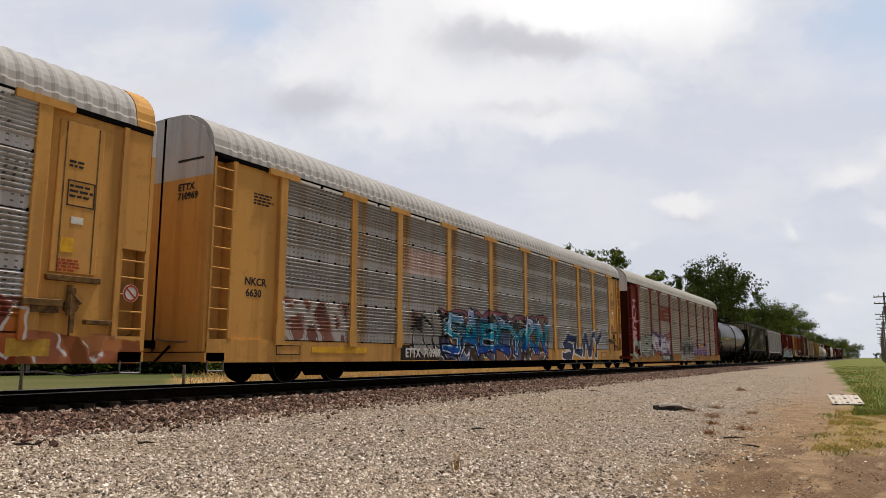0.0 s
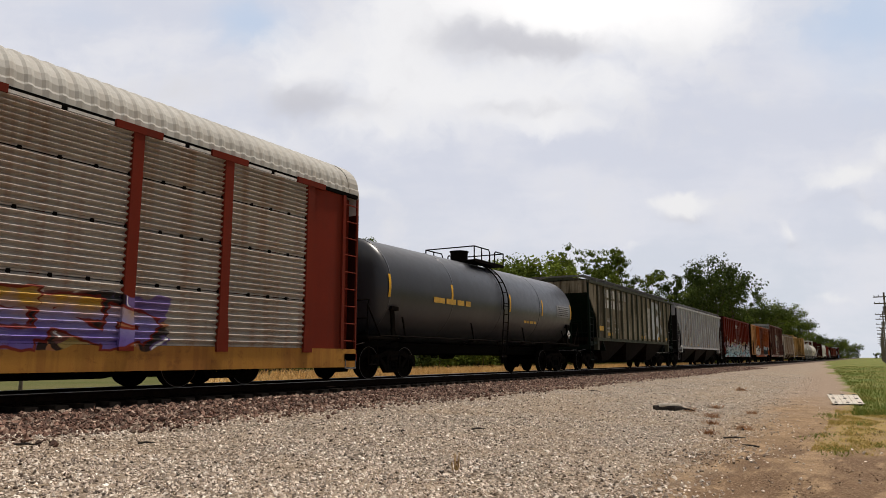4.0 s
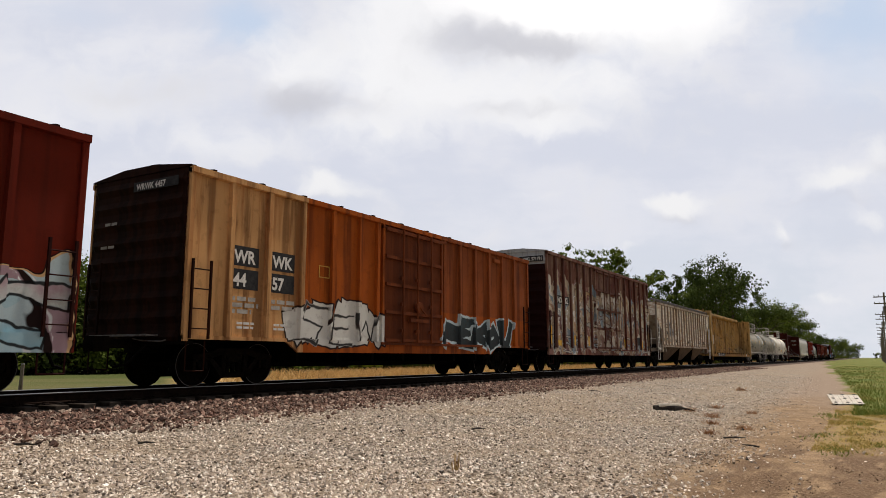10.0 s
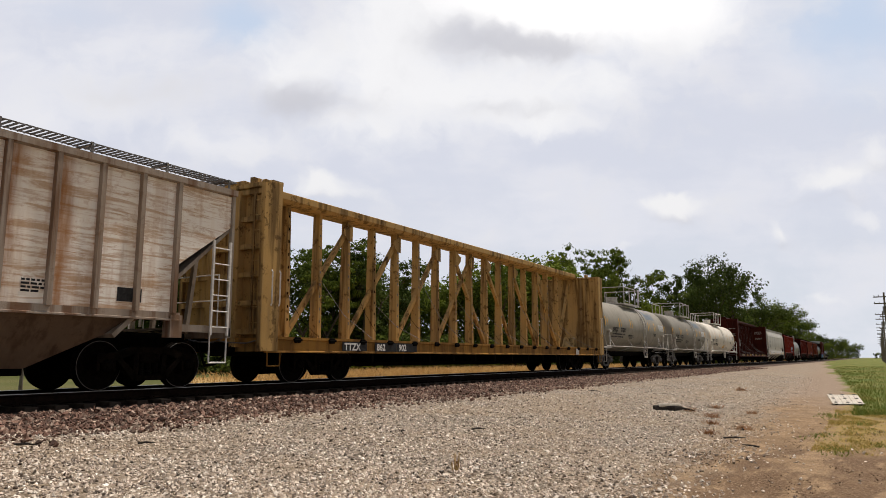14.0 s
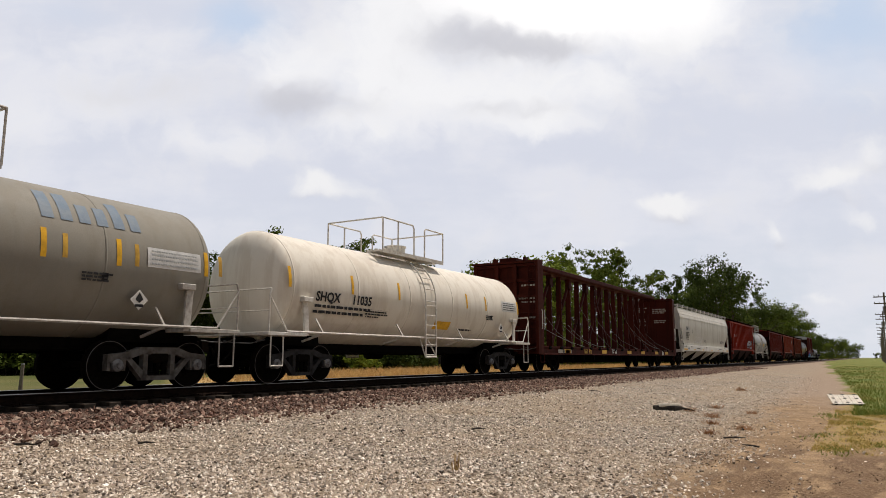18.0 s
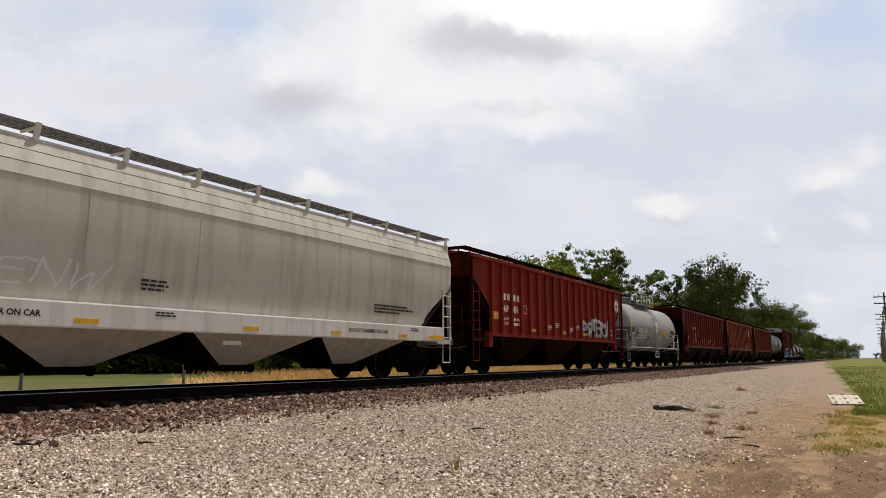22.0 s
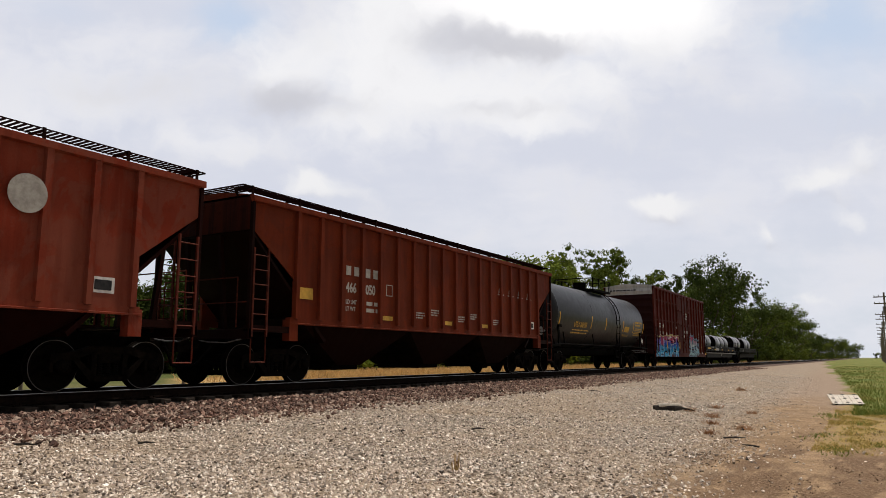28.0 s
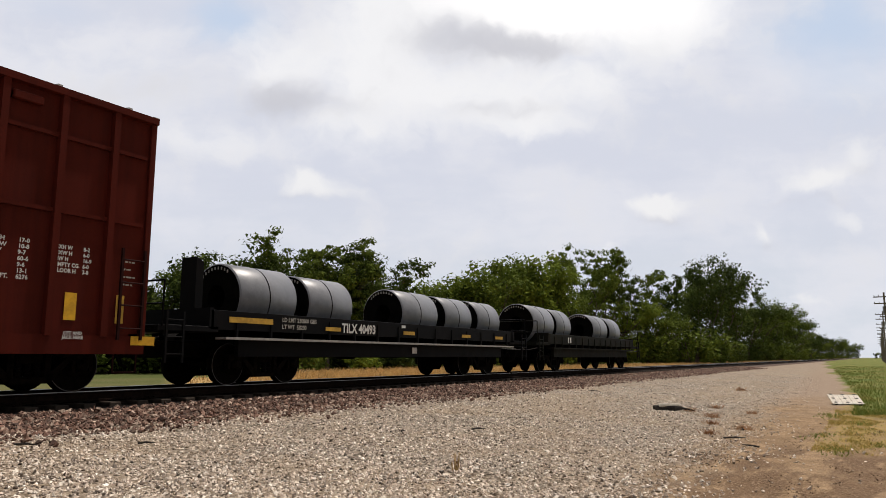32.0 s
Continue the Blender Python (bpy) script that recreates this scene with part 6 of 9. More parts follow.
    for k in range(6):
        a = k * 1.047
        tube(b, (xv + 0.27 * math.cos(a), 0.27 * math.sin(a), zp + 0.05), (xv + 0.27 * math.cos(a), 0.27 * math.sin(a), zp + 0.22), 0.03, 6)
    tube(b, (xv, 0, zp + 0.1), (xv, 0, zp + 0.26), 0.06, 8)
    part("manway", b, walk_m, car, "bolted manway cover")
    b = B()
    tube(b, (L * 0.5, 0, 0.9), (L * 0.5, 0, zc - R + 0.1), 0.18, 10)
    part("bottom_outlet", b, BLACK, car)


def on_tank(R, zc, z):
    """y just outside the tank's skin at height z on the camera's side."""
    return -math.sqrt(max(0.01, (R + 0.012) ** 2 - (z - zc) ** 2))


def tank_plate(car, x0, x1, z0, z1, R, zc, mat, name="stripe", n=5, lift=0.008):
    """A painted patch that follows the curve of the tank."""
    b = B()
    rows = []
    for i in range(n + 1):
        z = z0 + (z1 - z0) * i / n
        y = -math.sqrt(max(0.01, (R + lift) ** 2 - (z - zc) ** 2))
        rows.append([b.verts.new((x0, y, z)), b.verts.new((x1, y, z))])
    for a, c in zip(rows, rows[1:]):
        b.faces.new((a[0], a[1], c[1], c[0]))
    return part(name, b, mat, car)


def tank_text(car, text, x, z, size, mat, R, zc, squeeze=1.0):
    """Lettering tilted to lie against the tank."""
    a = math.asin(max(-0.95, min(0.95, (z + size / 2 - zc) / R)))
    ob = letters(car, text, x, z, size, mat, squeeze=squeeze)
    cz, cy = zc + (R + 0.012) * math.sin(a), -(R + 0.012) * math.cos(a)
    ob.rotation_euler = (radians(90) - a, 0, 0)
    ob.location = (x, cy - math.sin(a) * size / 2 * 1.0, cz - math.cos(a) * size / 2)
    return ob


# ------------------------------------------------------------------ smooth-sided covered hopper
def smooth_hopper(car, L, side_m, sill_m, dark_m, rail_m, eave=4.2):
    W = 1.6
    gear(car, L, 1.75, BLACK, 0.98)

    def section(z):
        return float(np.interp(z, [1.5, 2.1, 2.9, 3.55, 3.75, 4.2], [1.42, 1.52, 1.58, 1.58, 1.52, 1.36]))

    zs = [1.5, 1.8, 2.1, 2.4, 2.67, 2.9, 3.2, 3.5]
    for s in (-1, 1):
        b = B()
        n = 24
        prev = None
        for z in zs:
            e = float(np.interp(z, [1.5, 1.9, 2.67, 2.7], [1.5, 1.42, 0.27, 0.06]))
            row = [b.verts.new((e + (L - 2 * e) * i / n, s * section(z), z)) for i in range(n + 1)]
            if prev:
                for i in range(n):
                    b.faces.new((prev[i], prev[i + 1], row[i + 1], row[i]))
            prev = row
        part("side_sheet", b, side_m, car, smooth=True)
        for z0, z1 in ((3.5, 3.72), (3.735, 3.95), (3.965, 4.2)):
            b = B()
            y0, y1 = section(z0) + 0.012, section(z1) + 0.012
            ring_faces(b, [[b.verts.new((x, s * y0, z0)), b.verts.new((x, s * y1, z1)), b.verts.new((x, s * (y1 - 0.05), z1)), b.verts.new((x, s * (y0 - 0.05), z0))] for x in (0.05, L - 0.05)])
            part("upper_side_panel", b, side_m, car)
        for i in range(1, 8):
            x = 0.5 + (L - 1.0) * i / 8
            b = B()
            for za, zb in zip(zs, zs[1:]):
                beam(b, (x, s * section(za), za), (x, s * section(zb), zb), 0.012, 0.03)
            part("side_seam", b, side_m, car)
        b = B()
        extrude_x(b, [(s * (W - 0.16), 1.09), (s * W, 1.09), (s * (W + 0.01), 1.12), (s * (W + 0.01), 1.50), (s * W, 1.53), (s * (W - 0.16), 1.53)], 0.85, L - 0.55)
        part("side_sill", b, sill_m, car, "deep white side sill")
        for e, d in ((0.0, 1), (L, -1)):
            b = B()
            beam(b, (e + d * 0.06, s * (W - 0.06), 1.0), (e + d * 0.06, s * 1.40, eave + 0.02), 0.09, 0.09)
            part("corner_post", b, side_m, car)
            ladder(car, *sorted((e + d * 0.12, e + d * 0.56)), 1.05, 2.7, rail_m, 5, s * (W - 0.01), 0.016)
            stirrup(car, *sorted((e + d * 0.12, e + d * 0.56)), 0.45, 1.05, rail_m, s * (W - 0.02))
            b = B()
            box(b, *sorted((e + d * 0.0, e + d * 0.9)), *sorted((s * (W - 0.1), s * W)), 1.03, 1.16)
            part("end_side_sill", b, sill_m, car)
    for e, d in ((0.0, 1), (L, -1)):
        b = B()
        lo, hi = sorted((e + d * 0.05, e + d * 0.09))
        extrude_x(b, [(-1.55, 2.65), (1.55, 2.65), (1.58, 3.2), (1.52, 3.7), (1.36, eave), (-1.36, eave), (-1.52, 3.7), (-1.58, 3.2)], lo, hi)
        part("end_sheet", b, side_m, car)
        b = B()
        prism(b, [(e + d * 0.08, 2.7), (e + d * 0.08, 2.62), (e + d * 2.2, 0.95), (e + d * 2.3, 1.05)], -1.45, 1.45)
        # The end opening's shadow is put into this sheet's colour.
        part("slope_sheet", b, SHADE_GREY, car, "sloping end sheet painted dark for shade")
        b = B()
        box(b, *sorted((e, e + d * 0.12)), -W, W, 1.0, 1.2, 0.01)
        part("end_sill", b, side_m, car)
        ladder(car, 0.9, 1.35, 1.2, eave, rail_m, 9, e + d * 0.0, 0.014, along="y", name="end_ladder")
    b = B()
    extrude_x(b, [(-1.38, eave), (1.38, eave), (0.7, eave + 0.16), (-0.7, eave + 0.16)], 0.05, L - 0.05)
    part("roof", b, side_m, car)
    b = B()
    box(b, 1.0, L - 1.0, -0.3, 0.3, eave + 0.14, eave + 0.26, 0.03)
    part("hatch_cover", b, side_m, car)
    for s in (-1, 1):
        b = B()
        for yy in np.linspace(s * 0.95, s * 1.42, 6):
            box(b, -0.1, L + 0.1, yy - 0.012, yy + 0.012, eave + 0.20, eave + 0.24)
        for i in range(int(L / 0.1)):
            box(b, i * 0.1, i * 0.1 + 0.022, *sorted((s * 0.95, s * 1.42)), eave + 0.205, eave + 0.235)
        part("running_board", b, GREYSTEEL, car, "galvanised grating walkway on the roof")
        for i in range(13):
            x = 0.12 + (L - 0.24) * i / 12
            b = B()
            beam(b, (x, s * 1.40, eave - 0.04), (x, s * 1.46, eave + 0.25), 0.05, 0.09)
            beam(b, (x, s * 0.95, eave + 0.18), (x, s * 1.45, eave + 0.18), 0.05, 0.04)
            part("board_bracket", b, sill_m, car)
    bays = 4
    step = (L - 4.6) / bays
    for i in range(bays):
        a = 2.3 + step * i
        mid = a + step / 2
        b = B()
        lo = [(mid - 0.38, -0.55), (mid + 0.38, -0.55), (mid + 0.38, 0.55), (mid - 0.38, 0.55)]
        hi = [(a + 0.05, -1.42), (a + step - 0.05, -1.42), (a + step - 0.05, 1.42), (a + 0.05, 1.42)]
        ring_faces(b, [[b.verts.new((x, y, 0.42)) for x, y in lo], [b.verts.new((x, y, 1.12)) for x, y in hi], [b.verts.new((x, y, 1.5)) for x, y in hi]])
        bay = part("hopper_bay", b, side_m, car, "sloping discharge hopper with shade painted on its slope sheets")
        shade_slopes(bay)
        b = B()
        box(b, mid - 0.42, mid + 0.42, -0.6, 0.6, 0.32, 0.44, 0.02)
        tube(b, (mid + 0.3, -0.75, 0.36), (mid + 0.3, 0.75, 0.36), 0.07, 10)
        tube(b, (mid + 0.3, -0.82, 0.36), (mid + 0.3, -0.75, 0.36), 0.10, 10)
        part("outlet_gate", b, BLACK, bay)
    b = B()
    box(b, 0.2, L - 0.2, -0.4, 0.4, 1.05, 1.3)
    part("shear_plate", b, dark_m, car)


# ------------------------------------------------------------------ coil car
def coilcar(car, L, body_m, trim_m, deck=1.6, low=0.98, x0=1.0, x1=None, hood_post=True, inset=3.2):
    W = 1.36
    x1 = x1 or L - 0.8
    gear(car, L, inset, BLACK, 0.82, 0.55)
    for s in (-1, 1):
        b = B()
        extrude_x(b, [(s * (W - 0.06), 1.18), (s * W, 1.18), (s * W, deck), (s * (W - 0.16), deck + 0.02), (s * (W - 0.16), deck - 0.05), (s * (W - 0.06), deck - 0.06)], x0 + 0.3, x1 - 0.3)
        part("side_girder", b, body_m, car)
        b = B()
        extrude_x(b, [(s * (W - 0.2), low), (s * (W + 0.12), low), (s * (W + 0.12), low + 0.05), (s * (W - 0.2), low + 0.05)], x0 + 0.6, x1 - 0.6)
        part("walkway", b, trim_m, car, "pale-edged side walkway")
        b = B()
        extrude_x(b, [(s * (W - 0.26), 0.62), (s * (W - 0.14), 0.62), (s * (W - 0.14), low), (s * (W - 0.26), low)], x0 + 1.2, x1 - 1.2)
        part("side_sill", b, body_m, car)
        for i in range(14):
            x = x0 + 1.0 + (x1 - x0 - 2.0) * i / 13
            b = B()
            beam(b, (x, s * (W + 0.0), low + 0.05), (x, s * (W + 0.0), deck - 0.1), 0.06, 0.05)
            part("girder_stiffener", b, body_m, car)
        b = B()
        ring_faces(b, [[b.verts.new((x, s * (W - 0.08), deck - 0.05)), b.verts.new((x, s * 0.25, 1.05)), b.verts.new((x, s * 0.25, 0.97)), b.verts.new((x, s * (W - 0.06), deck - 0.14))] for x in (x0 + 0.3, x1 - 0.3)])
        part("trough_plate", b, BLACK, car)
        for e, d in ((0.0, 1), (L, -1)):
            ladder(car, *sorted((e + d * 0.15, e + d * 0.55)), 0.5, 1.5, body_m, 3, s * (W + 0.06), 0.014)
    for e, d in ((0.0, 1), (L, -1)):
        b = B()
        box(b, *sorted((e, e + d * 1.5)), -W, W, 1.12, 1.24, 0.01)
        part("end_platform", b, body_m, car)
        b = B()
        box(b, *sorted((e + d * 1.25, e + d * 1.36)), -W, W, 1.2, deck + 0.05)
        part("end_bulkhead", b, body_m, car)
        b = B()
        pipe(b, [(e + d * 0.1, -W, 1.2), (e + d * 0.1, -W, 2.1), (e + d * 0.1, W, 2.1), (e + d * 0.1, W, 1.2)], 0.02, 5)
        pipe(b, [(e + d * 0.1, -W, 1.65), (e + d * 0.1, W, 1.65)], 0.016, 5)
        part("end_handrail", b, body_m, car)
        if hood_post and d > 0:
            b = B()
            prism(b, [(e + d * 1.36, 1.2), (e + d * 1.56, 1.2), (e + d * 1.56, 2.65), (e + d * 1.36, 2.75)], -0.75, -0.28)
            part("guard_board", b, body_m, car)


def coil(x, length, r, zc, car_x, label):
    b = B()
    prof = [(0, r * 0.36), (0, r - 0.03), (0.03, r), (length - 0.03, r), (length, r - 0.03), (length, r * 0.36)]
    n = 40
    rings = [[b.verts.new((px, pr * math.cos(2 * math.pi * i / n), pr * math.sin(2 * math.pi * i / n))) for i in range(n)] for px, pr in prof]
    ring_faces(b, rings + [rings[0]], True, False)
    t = thing("steel_coil", label, "steel coil", "coils on the flat cars")
    wrap = part("wrapping", b, COIL_M, t, "grey wrapped coil shell", smooth=False)
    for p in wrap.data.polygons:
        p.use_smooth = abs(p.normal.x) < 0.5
        # End faces black; the bore's inner shade is put in as the same black.
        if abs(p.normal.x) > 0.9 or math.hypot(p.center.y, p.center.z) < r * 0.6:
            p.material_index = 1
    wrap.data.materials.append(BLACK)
    for k in (0.5,):
        b = B()
        rings = [[b.verts.new((px, pr * math.cos(2 * math.pi * i / n), pr * math.sin(2 * math.pi * i / n))) for i in range(n)] for px, pr in ((length * k - 0.015, r + 0.001), (length * k - 0.015, r + 0.006), (length * k + 0.015, r + 0.006), (length * k + 0.015, r + 0.001))]
        ring_faces(b, rings)
        part("steel_band", b, BLACK, t)
    b = B()
    for k in range(9):
        a = radians(60 + 9 * k)
        y, z = r * 0.86 * math.cos(a), r * 0.86 * math.sin(a)
        box(b, -0.006, 0.0, -y - 0.018, -y + 0.018, z - 0.035, z + 0.035)
    part("chalk_mark", b, GREY_L, t)
    movers.append((t, car_x + x, zc))
    return t

# ------------------------------------------------------------------ the train
movers = []
COIL_M = plain("grey_coil_wrap", (0.13, 0.137, 0.15), (0.19, 0.195, 0.21), 1.2, 0.4, 0.0, 0.1, 0.5)


def car_thing(name, x, label, category):
    c = thing(name, label, category, "cars of the freight train")
    movers.append((c, x, 0.0))
    return c


def blocks(car, x, z, count, w, h, mat, gap=0.3, y=-1.548, slant=0.0):
    """Company lettering as plain upright shapes of the letters' size."""
    b = B()
    for i in range(count):
        x0 = x + i * w * (1 + gap)
        prism(b, [(x0, z), (x0 + w * 0.8, z), (x0 + w * 0.8 + slant * h, z + h), (x0 + slant * h, z + h)], y - 0.003, y + 0.003)
    return part("company_lettering", b, mat, car)


RUST = (0.13, 0.05, 0.025)
YEL, YEL2 = (0.60, 0.325, 0.092), (0.50, 0.275, 0.095)
GALV, GALV2 = (0.47, 0.472, 0.48), (0.34, 0.335, 0.335)

# --- yellow autorack whose tail is in view at the start, and the one behind it
tags_a = [((25.5, 28.4, 0.4, 0.98, [(0.36, 0.09, 0.02), (0.44, 0.15, 0.03), (0.30, 0.06, 0.02)]), dict(cell=1.3, seed=3.0, line=(0.22, 0.07, 0.03))),
          ((18.0, 26.2, 0.5, 1.6, [(0.34, 0.07, 0.015), (0.42, 0.10, 0.02), (0.30, 0.05, 0.015)]), dict(cell=1.6, seed=2.0, line=(0.20, 0.04, 0.02)))]
spr_a = [dict(text="RSUEN", x0=18.5, x1=26.3, z0=0.55, z1=1.6, w=0.12, fills=[(0.36, 0.08, 0.015), (0.52, 0.16, 0.02), (0.60, 0.26, 0.04)], line=(0.70, 0.68, 0.65), seed=2.7, edge=0.05)]
tags_b = [((2.2, 4.6, 0.98, 1.98, [(0.22, 0.06, 0.035), (0.30, 0.09, 0.05), (0.18, 0.05, 0.03)]), dict(cell=0.75, seed=4.0, line=(0.62, 0.60, 0.58), wave=0.03)),
          ((7.5, 9.3, 0.7, 2.0, [(0.30, 0.29, 0.28), (0.40, 0.39, 0.38), (0.15, 0.08, 0.06)]), dict(cell=0.5, seed=6.0)),
          ((9.2, 18.1, 0.45, 2.2, [(0.015, 0.03, 0.14), (0.16, 0.06, 0.03), (0.02, 0.09, 0.24), (0.012, 0.012, 0.015), (0.20, 0.08, 0.04), (0.04, 0.17, 0.28), (0.01, 0.01, 0.012)]), dict(cell=0.6, seed=1.0, wave=0.16, halo=(0.30, 0.09, 0.15)))]
spr_b = [dict(text="SAECYRN", x0=9.4, x1=18.0, z0=0.56, z1=2.2, w=0.13, fills=[(0.008, 0.05, 0.36), (0.01, 0.22, 0.46), (0.02, 0.38, 0.50), (0.40, 0.46, 0.74)], line=(0.008, 0.008, 0.012), shine=(0.8, 0.82, 0.84), seed=1.3, edge=0.05),
         dict(text="SUNY", x0=19.8, x1=24.9, z0=0.48, z1=2.0, w=0.15, fills=[(0.010, 0.016, 0.06), (0.012, 0.03, 0.12), (0.02, 0.06, 0.18)], line=(0.74, 0.75, 0.77), seed=8.3, edge=0.065, lean=0.25)]
posts_b = [2.07, 4.75, 6.89, 9.72, 12.70, 15.73, 18.75, 21.72, 23.8, 26.4]
pan_a = paint("galvanised_rack_panel", (0.62, 0.635, 0.655), (0.48, 0.485, 0.49), (0.20, 0.14, 0.09), 0.35, 0.12, 0.5, 1.0, tags_a, 0.05, sprays=spr_a, holes=True, runs=[(q + 0.42, 0.3, (0.42, 0.23, 0.05), 1.0) for q in posts_b[3:-1]])
pan_b = paint("galvanised_rack_panel_tagged", GALV, GALV2, (0.30, 0.20, 0.10), 0.35, 0.12, 0.5, 3.0, tags_b, 0.05, bands=[(7.1, 9.75, 3.06, 3.82, (0.72, 0.60, 0.60))], sprays=spr_b, holes=True, runs=[(q + 0.42, 0.3, (0.42, 0.23, 0.05), 1.0) for q in posts_b[1:-1]])
fr_a = paint("yellow_rack_frame", YEL, YEL2, RUST, 0.25, 0.18, 0.5, 5.0, tags_a, sprays=spr_a)
fr_b = paint("yellow_rack_frame_tagged", YEL, YEL2, RUST, 0.2, 0.16, 0.5, 7.0, tags_b, bands=[(7.0, 10.6, 0.52, 0.96, (0.02, 0.02, 0.02))], sprays=spr_b)
door_b = paint("yellow_end_door", YEL, YEL2, RUST, 0.2, 0.1, 0.5, 9.0, bands=[(-2, 40, 4.38, 6, (0.50, 0.50, 0.51))])
roof_g = paint("galvanised_roof", (0.44, 0.435, 0.425), (0.36, 0.355, 0.345), (0.25, 0.2, 0.15), 0.15, 0.1, 0.75, 2.0)
rows_r = [1.0, 1.97, 2.95, 3.92, 4.79]
ca = car_thing("autorack", -19.9, "yellow enclosed auto carrier with grey ribbed panels and orange graffiti", "railcar")
autorack(ca, 28.45, fr_a, pan_a, roof_g, posts_b[:-1] + [26.3], rows_r, low_tail=True, end_door=door_b, cap_m=fr_a)
cb = car_thing("autorack", 10.0, "yellow enclosed auto carrier with grey ribbed panels and blue graffiti", "railcar")
autorack(cb, 28.45, fr_b, pan_b, roof_g, posts_b, rows_r, end_door=door_b)
letters(cb, "NKCR", 1.02, 2.17, 0.17, BLACK_L, -1.515)
letters(cb, "6630", 1.06, 1.92, 0.17, BLACK_L, -1.515)
letters(cb, "ETTX  710969", 7.25, 0.62, 0.26, WHITE_L, -1.565, 0.92)
bars(cb, 1.2, 4.2, [0.55, 0.5, 0.6, 0.5], BLACK_L, 0.04, 1.8, -1.515)
plate(cb, 3.2, 5.4, 0.72, 0.86, YELLOW_L, -1.566)
frame_box(cb, 2.0, 2.8, 0.66, 0.88, BLACK_L, 0.02, -1.566)
fr_plain = paint("yellow_panel_paint", YEL, YEL2, RUST, 0.2, 0.1, 0.5, 6.0)
LOCK_M = plain("worn_lock_iron", (0.20, 0.115, 0.04), (0.06, 0.035, 0.02), 7, 0.7)
red_ink = plain("red_stencil", (0.4, 0.06, 0.03), (0.3, 0.05, 0.03))


def rack_tail(c):
    """Seams, stencils and lock gear on the tail bay of a yellow auto carrier."""
    for xx in (26.72, 27.32):
        b = B()
        box(b, xx - 0.012, xx + 0.012, -1.549, -1.48, 2.02, 4.6)
        part("panel_seam", b, LOCK_M, c)
    b = B()
    box(b, 26.6, 27.42, -1.545, -1.49, 2.0, 4.62, 0.012)
    part("access_panel", b, fr_plain, c, "proud yellow access panel")
    b = B()
    box(b, 26.55, 27.5, -1.60, -1.50, 1.86, 1.96, 0.01)
    box(b, 27.25, 27.75, -1.64, -1.52, 1.16, 1.24, 0.01)
    box(b, 26.15, 26.8, -1.68, -1.50, 1.42, 1.54, 0.01)
    tube(b, (26.95, -1.60, 1.30), (26.95, -1.60, 1.80), 0.05, 8)
    tube(b, (26.92, -1.62, 1.72), (27.15, -1.62, 1.50), 0.03, 6)
    tube(b, (26.98, -1.60, 0.95), (26.98, -1.60, 1.30), 0.02, 6)
    part("brake_gear", b, LOCK_M, c, "rusty brake gear under the access panel")
    frame_box(c, 26.8, 27.3, 3.15, 3.6, BLACK_L, 0.02, -1.549)
    bars(c, 26.84, 3.48, [0.4, 0.42, 0.38], BLACK_L, 0.04, 2.2, -1.549)
    bars(c, 26.8, 3.9, [0.3, 0.25], BLACK_L, 0.04, 1.9, -1.549)
    plate(c, 26.9, 27.12, 2.85, 2.97, WHITE_L, -1.549, "data_panel")
    plate(c, 26.75, 26.98, 2.35, 2.6, YELLOW_L, -1.549, "warning_label")
    bars(c, 26.72, 2.2, [0.4, 0.38, 0.42, 0.3], red_ink, 0.035, 1.6, -1.549)
    b = B()
    tube(b, (27.0, -1.62, 1.45), (27.0, -1.52, 1.45), 0.12, 14)
    beam(b, (27.0, -1.62, 1.0), (27.0, -1.62, 1.75), 0.05, 0.07)
    box(b, 26.3, 26.75, -1.66, -1.52, 1.32, 1.52)
    part("door_lock", b, LOCK_M, c, "worn yellow lock gear of the end door")
    b = B()
    tube(b, (28.1, -1.6, 1.75), (28.1, -1.595, 1.75), 0.16, 18)
    part("sign_disc", b, WHITE_L, c, "round white no-riding sign")
    b = B()
    for k in range(20):
        a0, a1 = 0.31416 * k, 0.31416 * (k + 1)
        prism(b, [(28.1 + r_ * math.cos(a_), 1.75 + r_ * math.sin(a_)) for r_, a_ in ((0.15, a0), (0.15, a1), (0.115, a1), (0.115, a0))], -1.606, -1.601)
    beam(b, (28.0, -1.604, 1.84), (28.2, -1.604, 1.66), 0.005, 0.03)
    part("sign_ring", b, red_ink, c)
    b = B()
    pipe(b, [(19.5, -1.5, 0.34), (26.6, -1.5, 0.38), (27.2, -1.5, 0.30), (28.3, -1.45, 0.36)], 0.016, 5)
    for x in (21.5, 24.0, 26.4):
        box(b, x - 0.03, x + 0.03, -1.53, -1.47, 0.36, 0.5)
    part("brake_rod", b, GREYSTEEL, c, "pale rod slung under the sill")
    plate(c, 26.0, 26.7, 0.62, 0.9, AMBER_L, -1.566)
    frame_box(c, 24.9, 25.7, 0.62, 0.88, BLACK_L, 0.02, -1.566)


rack_tail(ca)
rack_tail(cb)
for t in (0, 1):
    lt = letters(cb, ("ETTX", "710969")[t], -0.066, 4.12 - 0.2 * t, 0.15, BLACK_L, -0.55, turn=-90)
bars_e = B()
box(bars_e, -0.062, -0.058, -1.3, -0.5, 4.75, 4.80)
part("stencil_block", bars_e, BLACK_L, cb)

